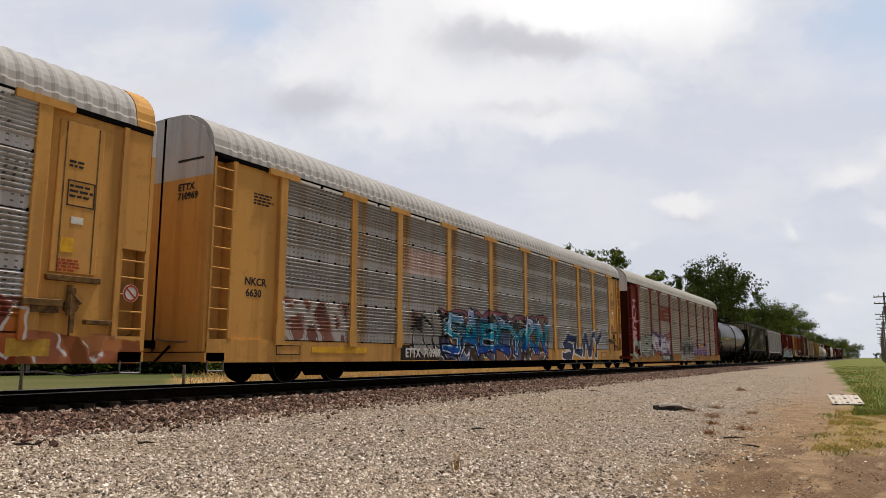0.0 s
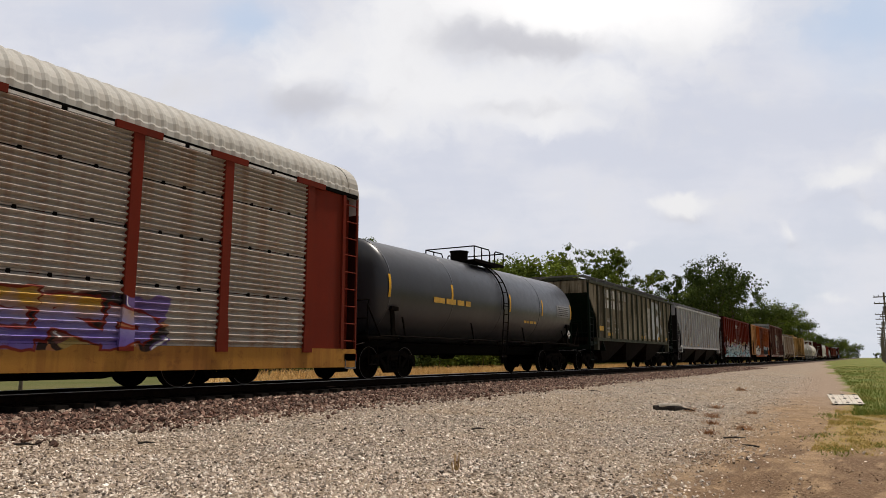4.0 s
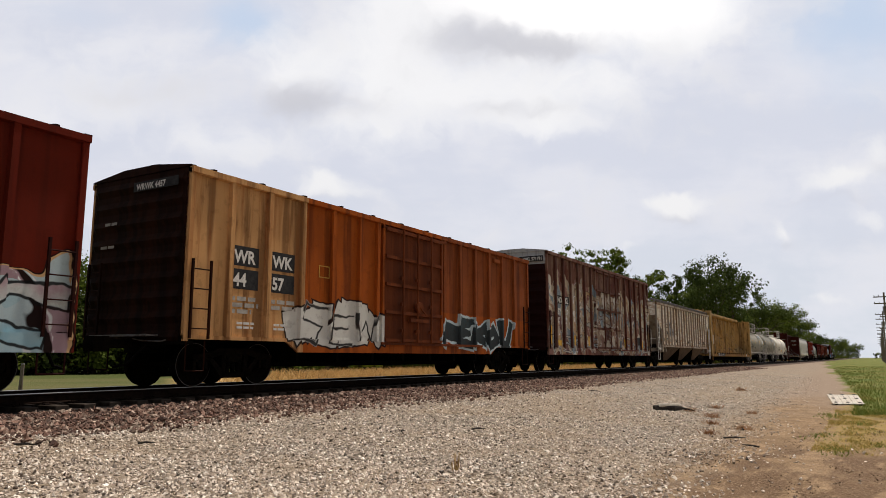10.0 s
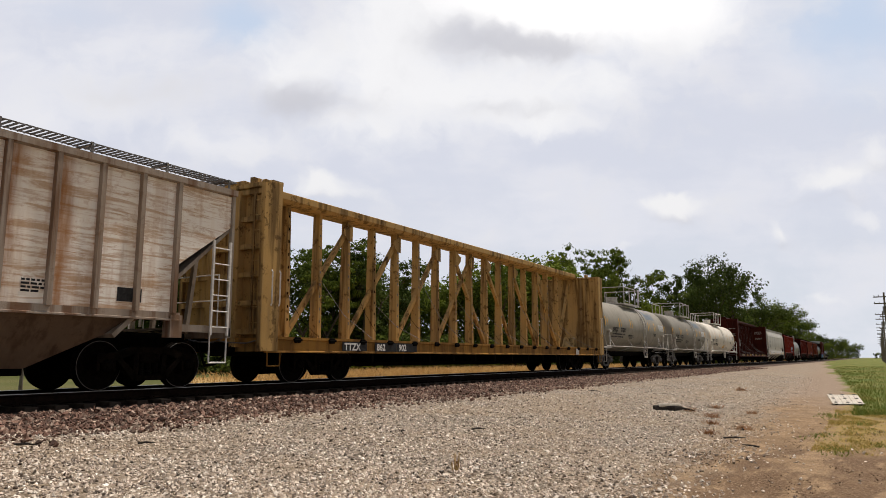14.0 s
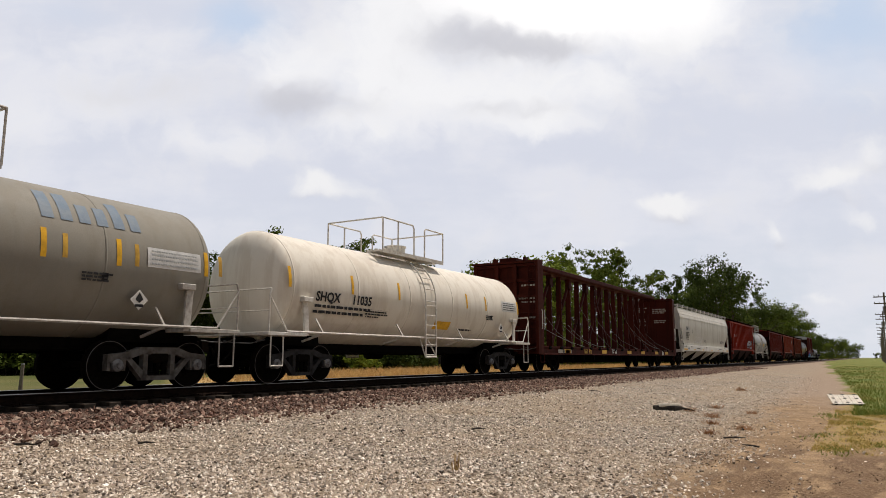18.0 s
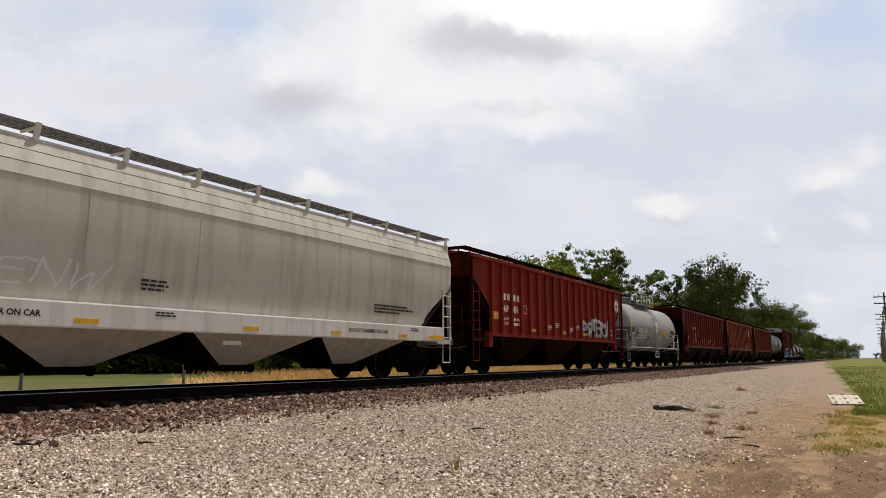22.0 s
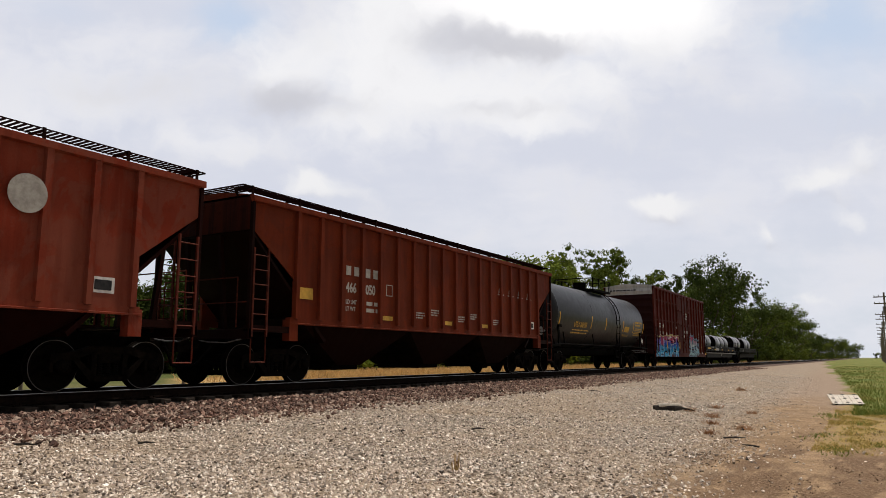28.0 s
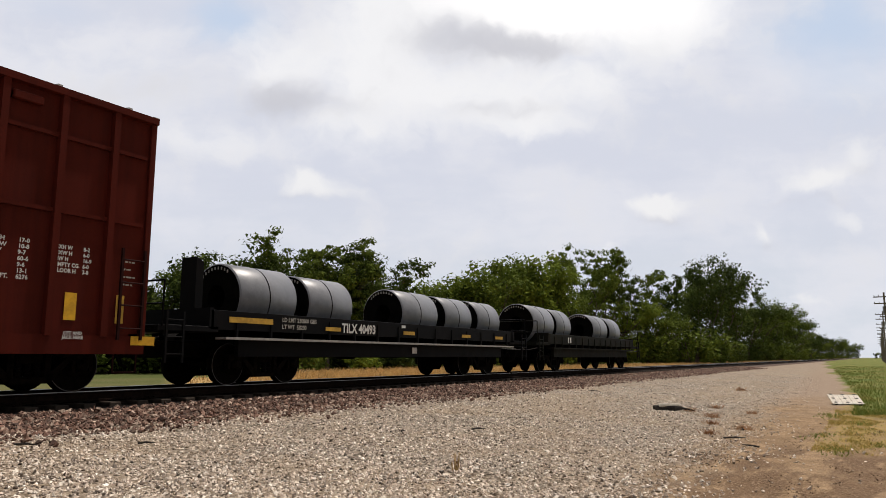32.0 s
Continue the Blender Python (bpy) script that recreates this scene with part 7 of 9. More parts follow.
# --- maroon autorack
tags_c = [((4.9, 9.6, 0.75, 2.2, [(0.30, 0.05, 0.02), (0.10, 0.05, 0.17), (0.08, 0.04, 0.14)]), dict(cell=1.6, seed=13.0, wave=0.2, line=(0.12, 0.05, 0.15))),
          ((17.3, 22.4, 0.75, 1.75, [(0.36, 0.13, 0.03), (0.12, 0.06, 0.26), (0.34, 0.24, 0.05), (0.16, 0.04, 0.03)]), dict(cell=0.9, seed=15.0))]
spr_c = [dict(text="COSK", x0=0.7, x1=5.0, z0=0.45, z1=2.15, w=0.17, fills=[(0.34, 0.36, 0.33), (0.42, 0.43, 0.40), (0.30, 0.33, 0.30)], line=(0.012, 0.014, 0.012), seed=12.2, edge=0.05),
         dict(text="RUEN", x0=5.0, x1=9.5, z0=0.82, z1=2.1, w=0.13, fills=[(0.58, 0.57, 0.63), (0.72, 0.71, 0.76), (0.66, 0.64, 0.70)], line=(0.05, 0.02, 0.16), seed=13.4, edge=0.045),
         dict(text="SKNE", x0=12.9, x1=17.1, z0=0.42, z1=2.15, w=0.15, fills=[(0.50, 0.50, 0.48), (0.05, 0.055, 0.06), (0.07, 0.075, 0.08), (0.46, 0.46, 0.45)], line=(0.012, 0.012, 0.014), rim=(0.50, 0.45, 0.39), seed=14.1, edge=0.05),
         dict(text="OERD", x0=17.5, x1=22.2, z0=0.75, z1=1.75, w=0.13, fills=[(0.16, 0.12, 0.40), (0.30, 0.28, 0.50), (0.48, 0.30, 0.06)], line=(0.20, 0.03, 0.02), seed=15.4, edge=0.05)]
pink = [(0.55, 0.25, 0.33), (0.62, 0.30, 0.38)]
spr_p = [dict(text=ch, x0=0.85, x1=1.75, z0=z0, z1=z0 + 0.75, w=0.065, fills=pink, line=pink[0], seed=16.0 + z0, edge=0.01, lean=0.08) for ch, z0 in (("I", 3.35), ("U", 2.7), ("C", 2.15), ("R", 1.6))]
posts_c = [1.95, 4.82, 6.91, 9.81, 12.77, 15.69, 18.61, 21.52, 23.74, 26.35]
RED, RED2 = (0.165, 0.024, 0.012), (0.105, 0.020, 0.012)
pan_c = paint("aged_rack_panel", (0.43, 0.395, 0.355), (0.29, 0.255, 0.22), (0.24, 0.12, 0.06), 0.4, 0.2, 0.5, 11.0, tags_c, 0.05, sprays=spr_c, bands=[(6.98, 9.75, 3.0, 3.95, (0.24, 0.06, 0.035))])
fr_c = paint("maroon_rack_frame", RED, RED2, (0.09, 0.03, 0.02), 0.25, 0.2, 0.55, 12.0, tags_c, sprays=spr_c + spr_p)
sl_c = paint("amber_rack_sill", (0.42, 0.21, 0.045), (0.26, 0.10, 0.035), RUST, 0.3, 0.35, 0.55, 14.0, tags_c, sprays=spr_c)
# Frame maroon darkened, so the end door's shade is in its paint.
door_c = paint("shaded_maroon_door", (0.035, 0.008, 0.006), (0.025, 0.008, 0.006), (0.012, 0.005, 0.004), 0.2, 0.1, 0.6, 15.0, bands=[(-2, 40, 4.35, 6, (0.62, 0.62, 0.62))])
roof_w = paint("white_rack_roof", (0.46, 0.45, 0.41), (0.36, 0.345, 0.31), (0.35, 0.28, 0.2), 0.15, 0.08, 0.5, 17.0)
cc = car_thing("autorack", 40.0, "maroon enclosed auto carrier with silver ribbed panels and graffiti", "railcar")
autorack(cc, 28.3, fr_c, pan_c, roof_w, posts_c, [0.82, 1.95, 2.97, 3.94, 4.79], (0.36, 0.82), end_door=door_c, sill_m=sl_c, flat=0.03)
plate(cc, 7.2, 10.3, 0.40, 0.80, BLACK_L, -1.566, "number_panel")
letters(cc, "ETTX 850898", 7.3, 0.48, 0.25, WHITE_L, -1.572, 0.95)
letters(cc, "LD LMT 66200", 18.0, 0.5, 0.15, BLACK_L, -1.566)
bars(cc, 7.3, 3.72, [1.3], GREY_L, 0.09, 1.8, -1.57)
bars(cc, 8.2, 3.42, [1.1, 1.25], GREY_L, 0.12, 1.9, -1.57)
# --- long dark tank car
tank_d = paint("dark_grey_tank", (0.030, 0.032, 0.038), (0.045, 0.047, 0.053), (0.03, 0.026, 0.022), 0.15, 0.05, 0.32, 20.0, spec=0.5)
cd = car_thing("tank_car", 68.85, "long dark grey tank car with yellow marker stripes", "tank car")
RD, ZD = 1.52, 2.6
tankcar(cd, 16.45, tank_d, BLACK, RD, ZD, 1.9, (7.0, 9.4), (8.2, 8.6), TRUCK_M, rings=5, walk_m=TRUCK_M, rail_h=0.5)
for xx in (0.95, 4.5, 8.9, 12.0, 15.3):
    tank_plate(cd, xx, xx + 0.11, 2.3, 2.95, RD, ZD, YELLOW_L)
tank_plate(cd, 13.7, 15.1, 2.35, 2.85, RD, ZD, plain("worn_data_panel", (0.33, 0.33, 0.33), (0.20, 0.20, 0.21), 9), "data_panel")
for k in range(5):
    zz = 2.42 + 0.085 * k
    bars(cd, 13.78, zz, [1.2], BLACK_L, 0.022, 1, on_tank(RD, ZD, zz) - 0.012, seed=k)
bars(cd, 3.4, 2.3, [2.4], AMBER_L, 0.17, 1.4, on_tank(RD, ZD, 2.3) - 0.02)
bars(cd, 10.4, 1.95, [1.2], AMBER_L, 0.1, 1.4, on_tank(RD, ZD, 1.95) - 0.03)


def diamond(car, x, z, y, mat=None, r=0.19):
    b = B()
    prism(b, [(x - r, z), (x, z - r), (x + r, z), (x, z + r)], y - 0.006, y)
    p = part("placard", b, WHITE_L, car, "white diamond hazard placard")
    b = B()
    prism(b, [(x - r * 0.45, z + 0.01), (x, z - r * 0.3), (x + r * 0.45, z + 0.01), (x, z + r * 0.75)], y - 0.010, y - 0.007)
    box(b, x - 0.09, x + 0.09, y - 0.010, y - 0.007, z - 0.13, z - 0.08)
    part("placard_symbol", b, BLACK_L, p)


diamond(cd, 15.05, 1.62, -1.52)

# --- dark olive three-bay hopper with large company lettering
OLV, OLV2 = (0.15, 0.125, 0.082), (0.30, 0.26, 0.19)
side_e = paint("olive_weathered_hopper", OLV, OLV2, (0.04, 0.034, 0.022), 0.85, 0.2, 0.6, 22.0, fade=0.75)
rib_e = paint("olive_weathered_posts", (0.04, 0.048, 0.032), (0.10, 0.09, 0.065), (0.035, 0.03, 0.02), 0.6, 0.15, 0.6, 23.0)
# Bay nearly black: the shade under the car is painted in.
bay_e = paint("shade_black_bay", (0.008, 0.007, 0.006), (0.016, 0.013, 0.011), (0.02, 0.01, 0.007), 0.3, 0.15, 0.8, 24.0)
# Green of the car end with its shade painted in.
dk_e = paint("shaded_green_end", (0.003, 0.010, 0.006), (0.005, 0.007, 0.005), (0.010, 0.009, 0.007), 0.4, 0.1, 0.6, 25.0)
ce = car_thing("covered_hopper", 86.5, "weathered dark olive covered hopper with faded white lettering", "hopper car")
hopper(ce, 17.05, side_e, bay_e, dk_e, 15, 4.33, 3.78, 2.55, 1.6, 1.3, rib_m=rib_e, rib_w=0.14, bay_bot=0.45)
pitch_e = (17.05 - 2 * 1.3 - 0.16) / 14
for row, (zz, cols) in enumerate(((3.68, (1.0, 1.0, 1.0, 0.9, 0.8, 0.35, 0.3, 0.25)), (3.14, (1.0, 1.0, 1.0, 0.9, 0.4, 0.3, 0.3)))):
    for k, v in enumerate(cols):
        xa = 2.46 + 0.515 * k
        if abs(((xa + 0.18 - 1.38) % pitch_e) - pitch_e / 2) < pitch_e * 0.42:
            blocks(ce, xa, zz, 1, 0.34, 0.42, WHITE_L if v > 0.85 else GREY_L, y=-1.549)
for xa, xb, za, zb in ((10.9, 11.75, 2.95, 3.6), (10.9, 11.4, 1.72, 2.95), (11.95, 12.5, 1.72, 4.05)):
    plate(ce, xa, xb, za, zb, SILVER_L if xa > 11 else GREY_L, -1.549, "company_emblem_field")
for zc_, rz, ye in ((3.42, 0.62, -1.549), (2.34, 0.66, -1.557)):
    b = B()
    for q in range(12):
        a0, a1 = radians(-90 + 15 * q), radians(-75 + 15 * q)
        prism(b, [(12.85 + 1.35 * math.cos(a0), zc_ + rz * math.sin(a0)), (12.85 + 1.35 * math.cos(a1), zc_ + rz * math.sin(a1)), (12.85 + 0.62 * math.cos(a1), zc_ + rz * 0.42 * math.sin(a1)), (12.85 + 0.62 * math.cos(a0), zc_ + rz * 0.42 * math.sin(a0))], ye - 0.003, ye + 0.002)
    bmesh.ops.remove_doubles(b, verts=b.verts, dist=0.002)
    part("company_emblem_field", b, SILVER_L, ce)
letters(ce, "448", 2.95, 2.38, 0.26, GREY_L, -1.549)
letters(ce, "257", 4.2, 2.38, 0.26, GREY_L, -1.549)
for xa in (1.55, 3.0, 9.3, 13.2, 15.2):
    plate(ce, xa, xa + 0.72, 1.95 if xa < 2 else 1.72, 2.18 if xa < 2 else 1.88, AMBER_L, -1.567)
bars(ce, 2.95, 2.05, [0.75, 0.7], GREY_L, 0.1, 1.7, -1.549)
bars(ce, 4.2, 2.05, [0.7, 0.6], GREY_L, 0.1, 1.7, -1.549)
bars(ce, 10.2, 2.0, [0.5, 0.5, 0.5, 0.5], GREY_L, 0.05, 1.7, -1.549)
frame_box(ce, 14.9, 15.4, 1.75, 2.5, GREY_L, 0.03, -1.549)

# --- pale grey hopper
side_f = paint("pale_grey_hopper", (0.29, 0.305, 0.33), (0.37, 0.38, 0.40), (0.13, 0.09, 0.06), 0.45, 0.35, 0.55, 30.0, bands=[(1.6, 5.0, 1.5, 2.35, (0.33, 0.29, 0.245)), (2.3, 5.0, 2.3, 3.05, (0.33, 0.305, 0.275))], runs=[(1.55 + 0.87 * q, 0.12, (0.30, 0.21, 0.12), 0.7) for q in range(6)])
rib_f = paint("pale_grey_posts", (0.45, 0.455, 0.46), (0.36, 0.355, 0.35), (0.20, 0.12, 0.07), 0.35, 0.2, 0.55, 31.0)
# Grey bay colour taken down to stand in for the underside's shade.
bay_f = paint("shaded_grey_bay", (0.010, 0.008, 0.006), (0.024, 0.018, 0.014), (0.018, 0.009, 0.006), 0.35, 0.25, 0.7, 32.0)
# Side grey darkened, so the end's shade is in the paint.
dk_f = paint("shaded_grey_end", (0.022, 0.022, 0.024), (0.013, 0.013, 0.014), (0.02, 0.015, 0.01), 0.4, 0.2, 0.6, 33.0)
cf = car_thing("covered_hopper", 105.05, "pale grey covered hopper with black stencilled marks", "hopper car")
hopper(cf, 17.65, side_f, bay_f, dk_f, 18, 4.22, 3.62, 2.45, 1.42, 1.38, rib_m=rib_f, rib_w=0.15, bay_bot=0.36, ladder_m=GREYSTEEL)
for tx, xx, zz in (("NO", 2.56, 2.62), ("KL", 3.42, 2.62), ("83", 2.56, 2.12), ("24", 3.42, 2.12), ("95", 4.29, 2.14)):
    letters(cf, tx, xx, zz, 0.33, BLACK_L, -1.549, 0.8)
for xa in (2.35, 4.25, 7.1, 11.6, 13.5, 15.3):
    plate(cf, xa, xa + 0.5, 1.52, 1.62, AMBER_L, -1.549)
for xa in (1.75, 2.5, 3.4, 13.6, 14.5):
    bars(cf, xa, 1.92, [0.45, 0.4, 0.45], GREY_L if xa < 3 else BLACK_L, 0.05, 1.8, -1.549)
plate(cf, 14.45, 14.85, 1.7, 2.0, BLACK_L, -1.549, "data_panel")
plate(cf, 0.9, 1.5, 1.35, 1.5, WHITE_L, -1.6, "data_panel")

# --- red-brown boxcar with a pale blue mural
BR, BR2 = (0.125, 0.014, 0.006), (0.088, 0.013, 0.007)
tags_g = [((0.05, 16.3, 0.60, 2.1, [(0.36, 0.23, 0.26), (0.36, 0.52, 0.57), (0.44, 0.56, 0.59), (0.33, 0.21, 0.24), (0.50, 0.58, 0.59), (0.40, 0.54, 0.58), (0.30, 0.18, 0.20)]),
           dict(cell=1.15, seed=41.0, wave=0.42, halo=(0.62, 0.40, 0.20), line=(0.010, 0.009, 0.009)))]
spr_g = [dict(text="SWOEUNRASC", x0=0.3, x1=16.1, z0=0.62, z1=2.05, w=0.12, fills=[(0.27, 0.46, 0.54), (0.40, 0.55, 0.60), (0.58, 0.62, 0.60), (0.42, 0.28, 0.31)], line=(0.010, 0.009, 0.009), seed=41.7, edge=0.05)]
side_g = paint("red_brown_boxcar", BR, BR2, (0.045, 0.009, 0.005), 0.35, 0.12, 0.6, 40.0, tags_g, sprays=spr_g)
# End wall shade is in this colour; the roof shares it.
end_g = paint("shaded_red_brown_end", (0.03, 0.008, 0.006), (0.02, 0.006, 0.005), (0.012, 0.005, 0.004), 0.3, 0.1, 0.6, 41.0)
cg = car_thing("boxcar", 124.55, "red-brown boxcar with a pale blue graffiti mural", "boxcar")
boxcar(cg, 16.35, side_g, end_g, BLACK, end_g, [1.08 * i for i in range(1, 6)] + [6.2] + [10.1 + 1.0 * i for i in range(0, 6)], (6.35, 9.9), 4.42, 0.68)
letters(cg, "HS", 1.3, 2.42, 0.26, WHITE_L, -1.549)
letters(cg, "49", 1.5, 2.0, 0.26, WHITE_L, -1.549)
frame_box(cg, 2.55, 2.92, 2.25, 2.52, WHITE_L, 0.022, -1.549)
letters(cg, "C", 2.67, 2.3, 0.13, WHITE_L, -1.549)
letters(cg, "CLOSE & LOCK DOOR", 6.5, 3.72, 0.13, WHITE_L, -1.625)
letters(cg, "BEFORE MOVING CAR", 6.55, 3.53, 0.13, WHITE_L, -1.625)
for xa in (0.5, 3.4, 5.4, 10.8, 14.2):
    plate(cg, xa, xa + 0.14, 1.1, 1.6, AMBER_L, -1.549)
for tx, xx in (("BROAH", 2.4), ("NEVIC", 4.5), ("MARE", 6.4), ("WROTA", 8.3), ("BUS", 9.6)):
    letters(cg, tx, xx, 0.76, 0.13, BLACK_L, -1.59)
bars(cg, 9.0, 2.55, [0.8, 0.4], WHITE_L, 0.06, 1.7, -1.63)

# --- orange boxcar with a tan repainted end
spr_h = [dict(text="WUEN", x0=3.0, x1=6.75, z0=0.76, z1=2.15, w=0.26, fills=[(0.58, 0.57, 0.53), (0.68, 0.67, 0.62), (0.62, 0.61, 0.56)], line=(0.015, 0.015, 0.015), seed=51.3, edge=0.05),
         dict(text="SEW", x0=3.2, x1=6.5, z0=0.85, z1=1.95, w=0.025, fills=[(0.02, 0.02, 0.02), (0.03, 0.03, 0.03)], line=(0.3, 0.29, 0.27), seed=51.9, edge=0.012),
         dict(text="PEKOU", x0=9.9, x1=15.0, z0=0.76, z1=2.05, w=0.16, fills=[(0.010, 0.013, 0.015), (0.016, 0.02, 0.022), (0.02, 0.035, 0.04)], line=(0.46, 0.57, 0.60), seed=52.4, edge=0.075)]
side_h = paint("orange_boxcar", (0.36, 0.085, 0.012), (0.26, 0.058, 0.011), (0.07, 0.018, 0.007), 0.6, 0.2, 0.6, 50.0, sprays=spr_h,
               bands=[(-0.1, 3.45, 0.7, 5, (0.56, 0.31, 0.13)), (9.75, 17, 2.0, 5, (0.24, 0.064, 0.018))])
door_h = paint("rust_orange_door", (0.16, 0.042, 0.014), (0.11, 0.03, 0.011), (0.05, 0.016, 0.009), 0.45, 0.25, 0.6, 52.0)
# Rust orange darkened to put the end wall in shade.
end_h = paint("shaded_rust_end", (0.030, 0.009, 0.004), (0.010, 0.004, 0.003), (0.006, 0.003, 0.002), 0.7, 0.35, 0.65, 53.0)
ch = car_thing("boxcar", 143.1, "faded orange boxcar with a tan end section and graffiti", "boxcar")
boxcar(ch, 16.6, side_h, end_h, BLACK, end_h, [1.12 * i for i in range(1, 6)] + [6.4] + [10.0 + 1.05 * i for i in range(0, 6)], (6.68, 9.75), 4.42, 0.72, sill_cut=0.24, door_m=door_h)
for tx, xx, zz in (("WR", 1.25, 2.62), ("WK", 2.40, 2.62), ("44", 1.25, 2.12), ("57", 2.40, 2.12)):
    plate(ch, xx - 0.07, xx + 0.72, zz - 0.07, zz + 0.36, BLACK_L, -1.549, "number_patch")
    letters(ch, tx, xx, zz, 0.28, WHITE_L, -1.556, 0.95)
bars(ch, 1.2, 1.8, [0.75, 0.8, 0.6], GREY_L, 0.09, 1.5, -1.549)
bars(ch, 2.4, 1.8, [0.75, 0.8], GREY_L, 0.09, 1.5, -1.549)
bars(ch, 1.4, 1.3, [0.5, 0.5], WHITE_L, 0.05, 1.8, -1.549)
bars(ch, 2.5, 1.3, [0.4, 0.4], WHITE_L, 0.05, 1.8, -1.549)
end_plate(ch, -0.075, -1.3, 0.1, 4.05, 4.25, BLACK_L)
letters(ch, "WRWK 4457", -0.084, 4.08, 0.13, WHITE_L, 0.0, 0.9, turn=-90)
end_bars(ch, -0.07, 1.0, 3.4, [0.4], GREY_L, 0.06, 1.8, 5)
end_bars(ch, -0.07, 1.1, 2.9, [0.45], GREY_L, 0.06, 1.8, 6)
frame_box(ch, 4.0, 4.4, 2.55, 2.85, AMBER_L, 0.022, -1.549)

# --- tall rust-mottled boxcar
side_i = paint("mottled_rust_boxcar", (0.12, 0.03, 0.021), (0.30, 0.21, 0.155), (0.05, 0.014, 0.010), 0.6, 0.45, 0.65, 60.0,
               [((0.1, 16.2, 0.75, 4.0, [(0.28, 0.15, 0.085), (0.46, 0.38, 0.29), (0.11, 0.035, 0.025), (0.16, 0.21, 0.25), (0.56, 0.50, 0.42), (0.20, 0.075, 0.05), (0.40, 0.25, 0.12), (0.34, 0.28, 0.22)]), dict(cell=0.62, seed=61.0, wave=0.45, line=(0.42, 0.34, 0.25)))],
               bands=[(0.7, 3.0, 2.2, 3.3, (0.10, 0.026, 0.018))],
               sprays=[dict(text="KSERWNAOKS", x0=3.4, x1=16.0, z0=1.7, z1=4.0, w=0.085, fills=[(0.46, 0.40, 0.32), (0.15, 0.20, 0.24), (0.50, 0.44, 0.36), (0.36, 0.22, 0.11)], line=(0.06, 0.022, 0.018), seed=62.3, edge=0.035),
                       dict(text="WSKARENUSWKS", x0=0.4, x1=16.0, z0=0.78, z1=1.85, w=0.035, fills=[(0.44, 0.40, 0.34), (0.28, 0.34, 0.38), (0.50, 0.46, 0.38)], line=(0.05, 0.03, 0.04), seed=63.8, edge=0.03)])
rib_i = paint("dark_rusty_posts", (0.075, 0.022, 0.016), (0.19, 0.11, 0.08), (0.035, 0.012, 0.009), 0.5, 0.4, 0.65, 64.0)
# Brown of the end with shade painted in, below the white top.
end_i = paint("shaded_brown_tall_end", (0.020, 0.006, 0.005), (0.014, 0.005, 0.004), (0.01, 0.004, 0.004), 0.3, 0.1, 0.6, 63.0, bands=[(-1, 30, 4.55, 6, (0.42, 0.42, 0.42))])
ci = car_thing("boxcar", 161.68, "tall brown boxcar mottled with rust and old graffiti", "boxcar")
door_i = paint("mottled_rust_door", (0.11, 0.028, 0.019), (0.26, 0.17, 0.125), (0.045, 0.013, 0.009), 0.6, 0.5, 0.65, 66.0,
               [((6.2, 10.1, 0.9, 3.75, [(0.24, 0.12, 0.07), (0.50, 0.43, 0.34), (0.10, 0.032, 0.022), (0.20, 0.26, 0.30), (0.60, 0.55, 0.47), (0.30, 0.20, 0.13)]), dict(cell=0.58, seed=67.0, wave=0.3, line=(0.30, 0.22, 0.16)))],
               sprays=[dict(text="ASW", x0=6.4, x1=9.9, z0=1.9, z1=3.7, w=0.07, fills=[(0.46, 0.40, 0.33), (0.14, 0.20, 0.25), (0.40, 0.30, 0.2)], line=(0.10, 0.04, 0.03), seed=67.5, edge=0.04)])
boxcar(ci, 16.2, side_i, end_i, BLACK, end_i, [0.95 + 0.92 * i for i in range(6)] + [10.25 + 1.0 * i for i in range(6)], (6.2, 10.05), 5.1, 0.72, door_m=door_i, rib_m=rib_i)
end_plate(ci, -0.075, -1.45, -0.35, 4.66, 4.90, BLACK_L)
letters(ci, "NOKL 571791", -0.084, 4.71, 0.14, WHITE_L, -0.42, 0.85, turn=-90)
end_bars(ci, -0.07, 0.6, 3.5, [0.3, 0.25, 0.5], GREY_L, 0.05, 1.8, 3)
end_bars(ci, -0.07, 0.7, 2.7, [0.5, 0.6, 0.4], GREY_L, 0.05, 1.8, 4)
for tx, xx, zz in (("NO", 1.2, 2.98), ("KL", 2.12, 2.98), ("57", 1.2, 2.47), ("17", 2.12, 2.47), ("91", 3.02, 2.47)):
    if zz > 2.9:
        plate(ci, xx - 0.04, xx + 0.5, zz - 0.05, zz + 0.32, BLACK_L, -1.549, "number_patch")
    letters(ci, tx, xx, zz, 0.26, WHITE_L, -1.556, 0.9)
letters(ci, "LD LMT", 0.95, 2.24, 0.11, WHITE_L, -1.549)
letters(ci, "210700", 1.9, 2.24, 0.11, WHITE_L, -1.549)
letters(ci, "LT WT", 0.98, 2.07, 0.11, WHITE_L, -1.549)
letters(ci, "75300", 1.9, 2.07, 0.11, WHITE_L, -1.549)
bars(ci, 0.9, 1.9, [0.4, 0.4, 0.4, 0.4, 0.4], GREY_L, 0.06, 2.0, -1.549)
bars(ci, 1.9, 1.9, [0.45, 0.45, 0.45], GREY_L, 0.06, 2.0, -1.549)
for xa in (0.35, 3.2, 5.1, 11.0, 14.6):
    plate(ci, xa, xa + 0.15, 1.15, 1.95 if xa < 1 else 1.6, YELLOW_L, -1.549)
plate(ci, 0.95, 1.6, 1.12, 1.35, YELLOW_L, -1.549, "data_panel")
plate(ci, 13.6, 14.2, 1.3, 1.75, BLACK_L, -1.549, "data_panel")

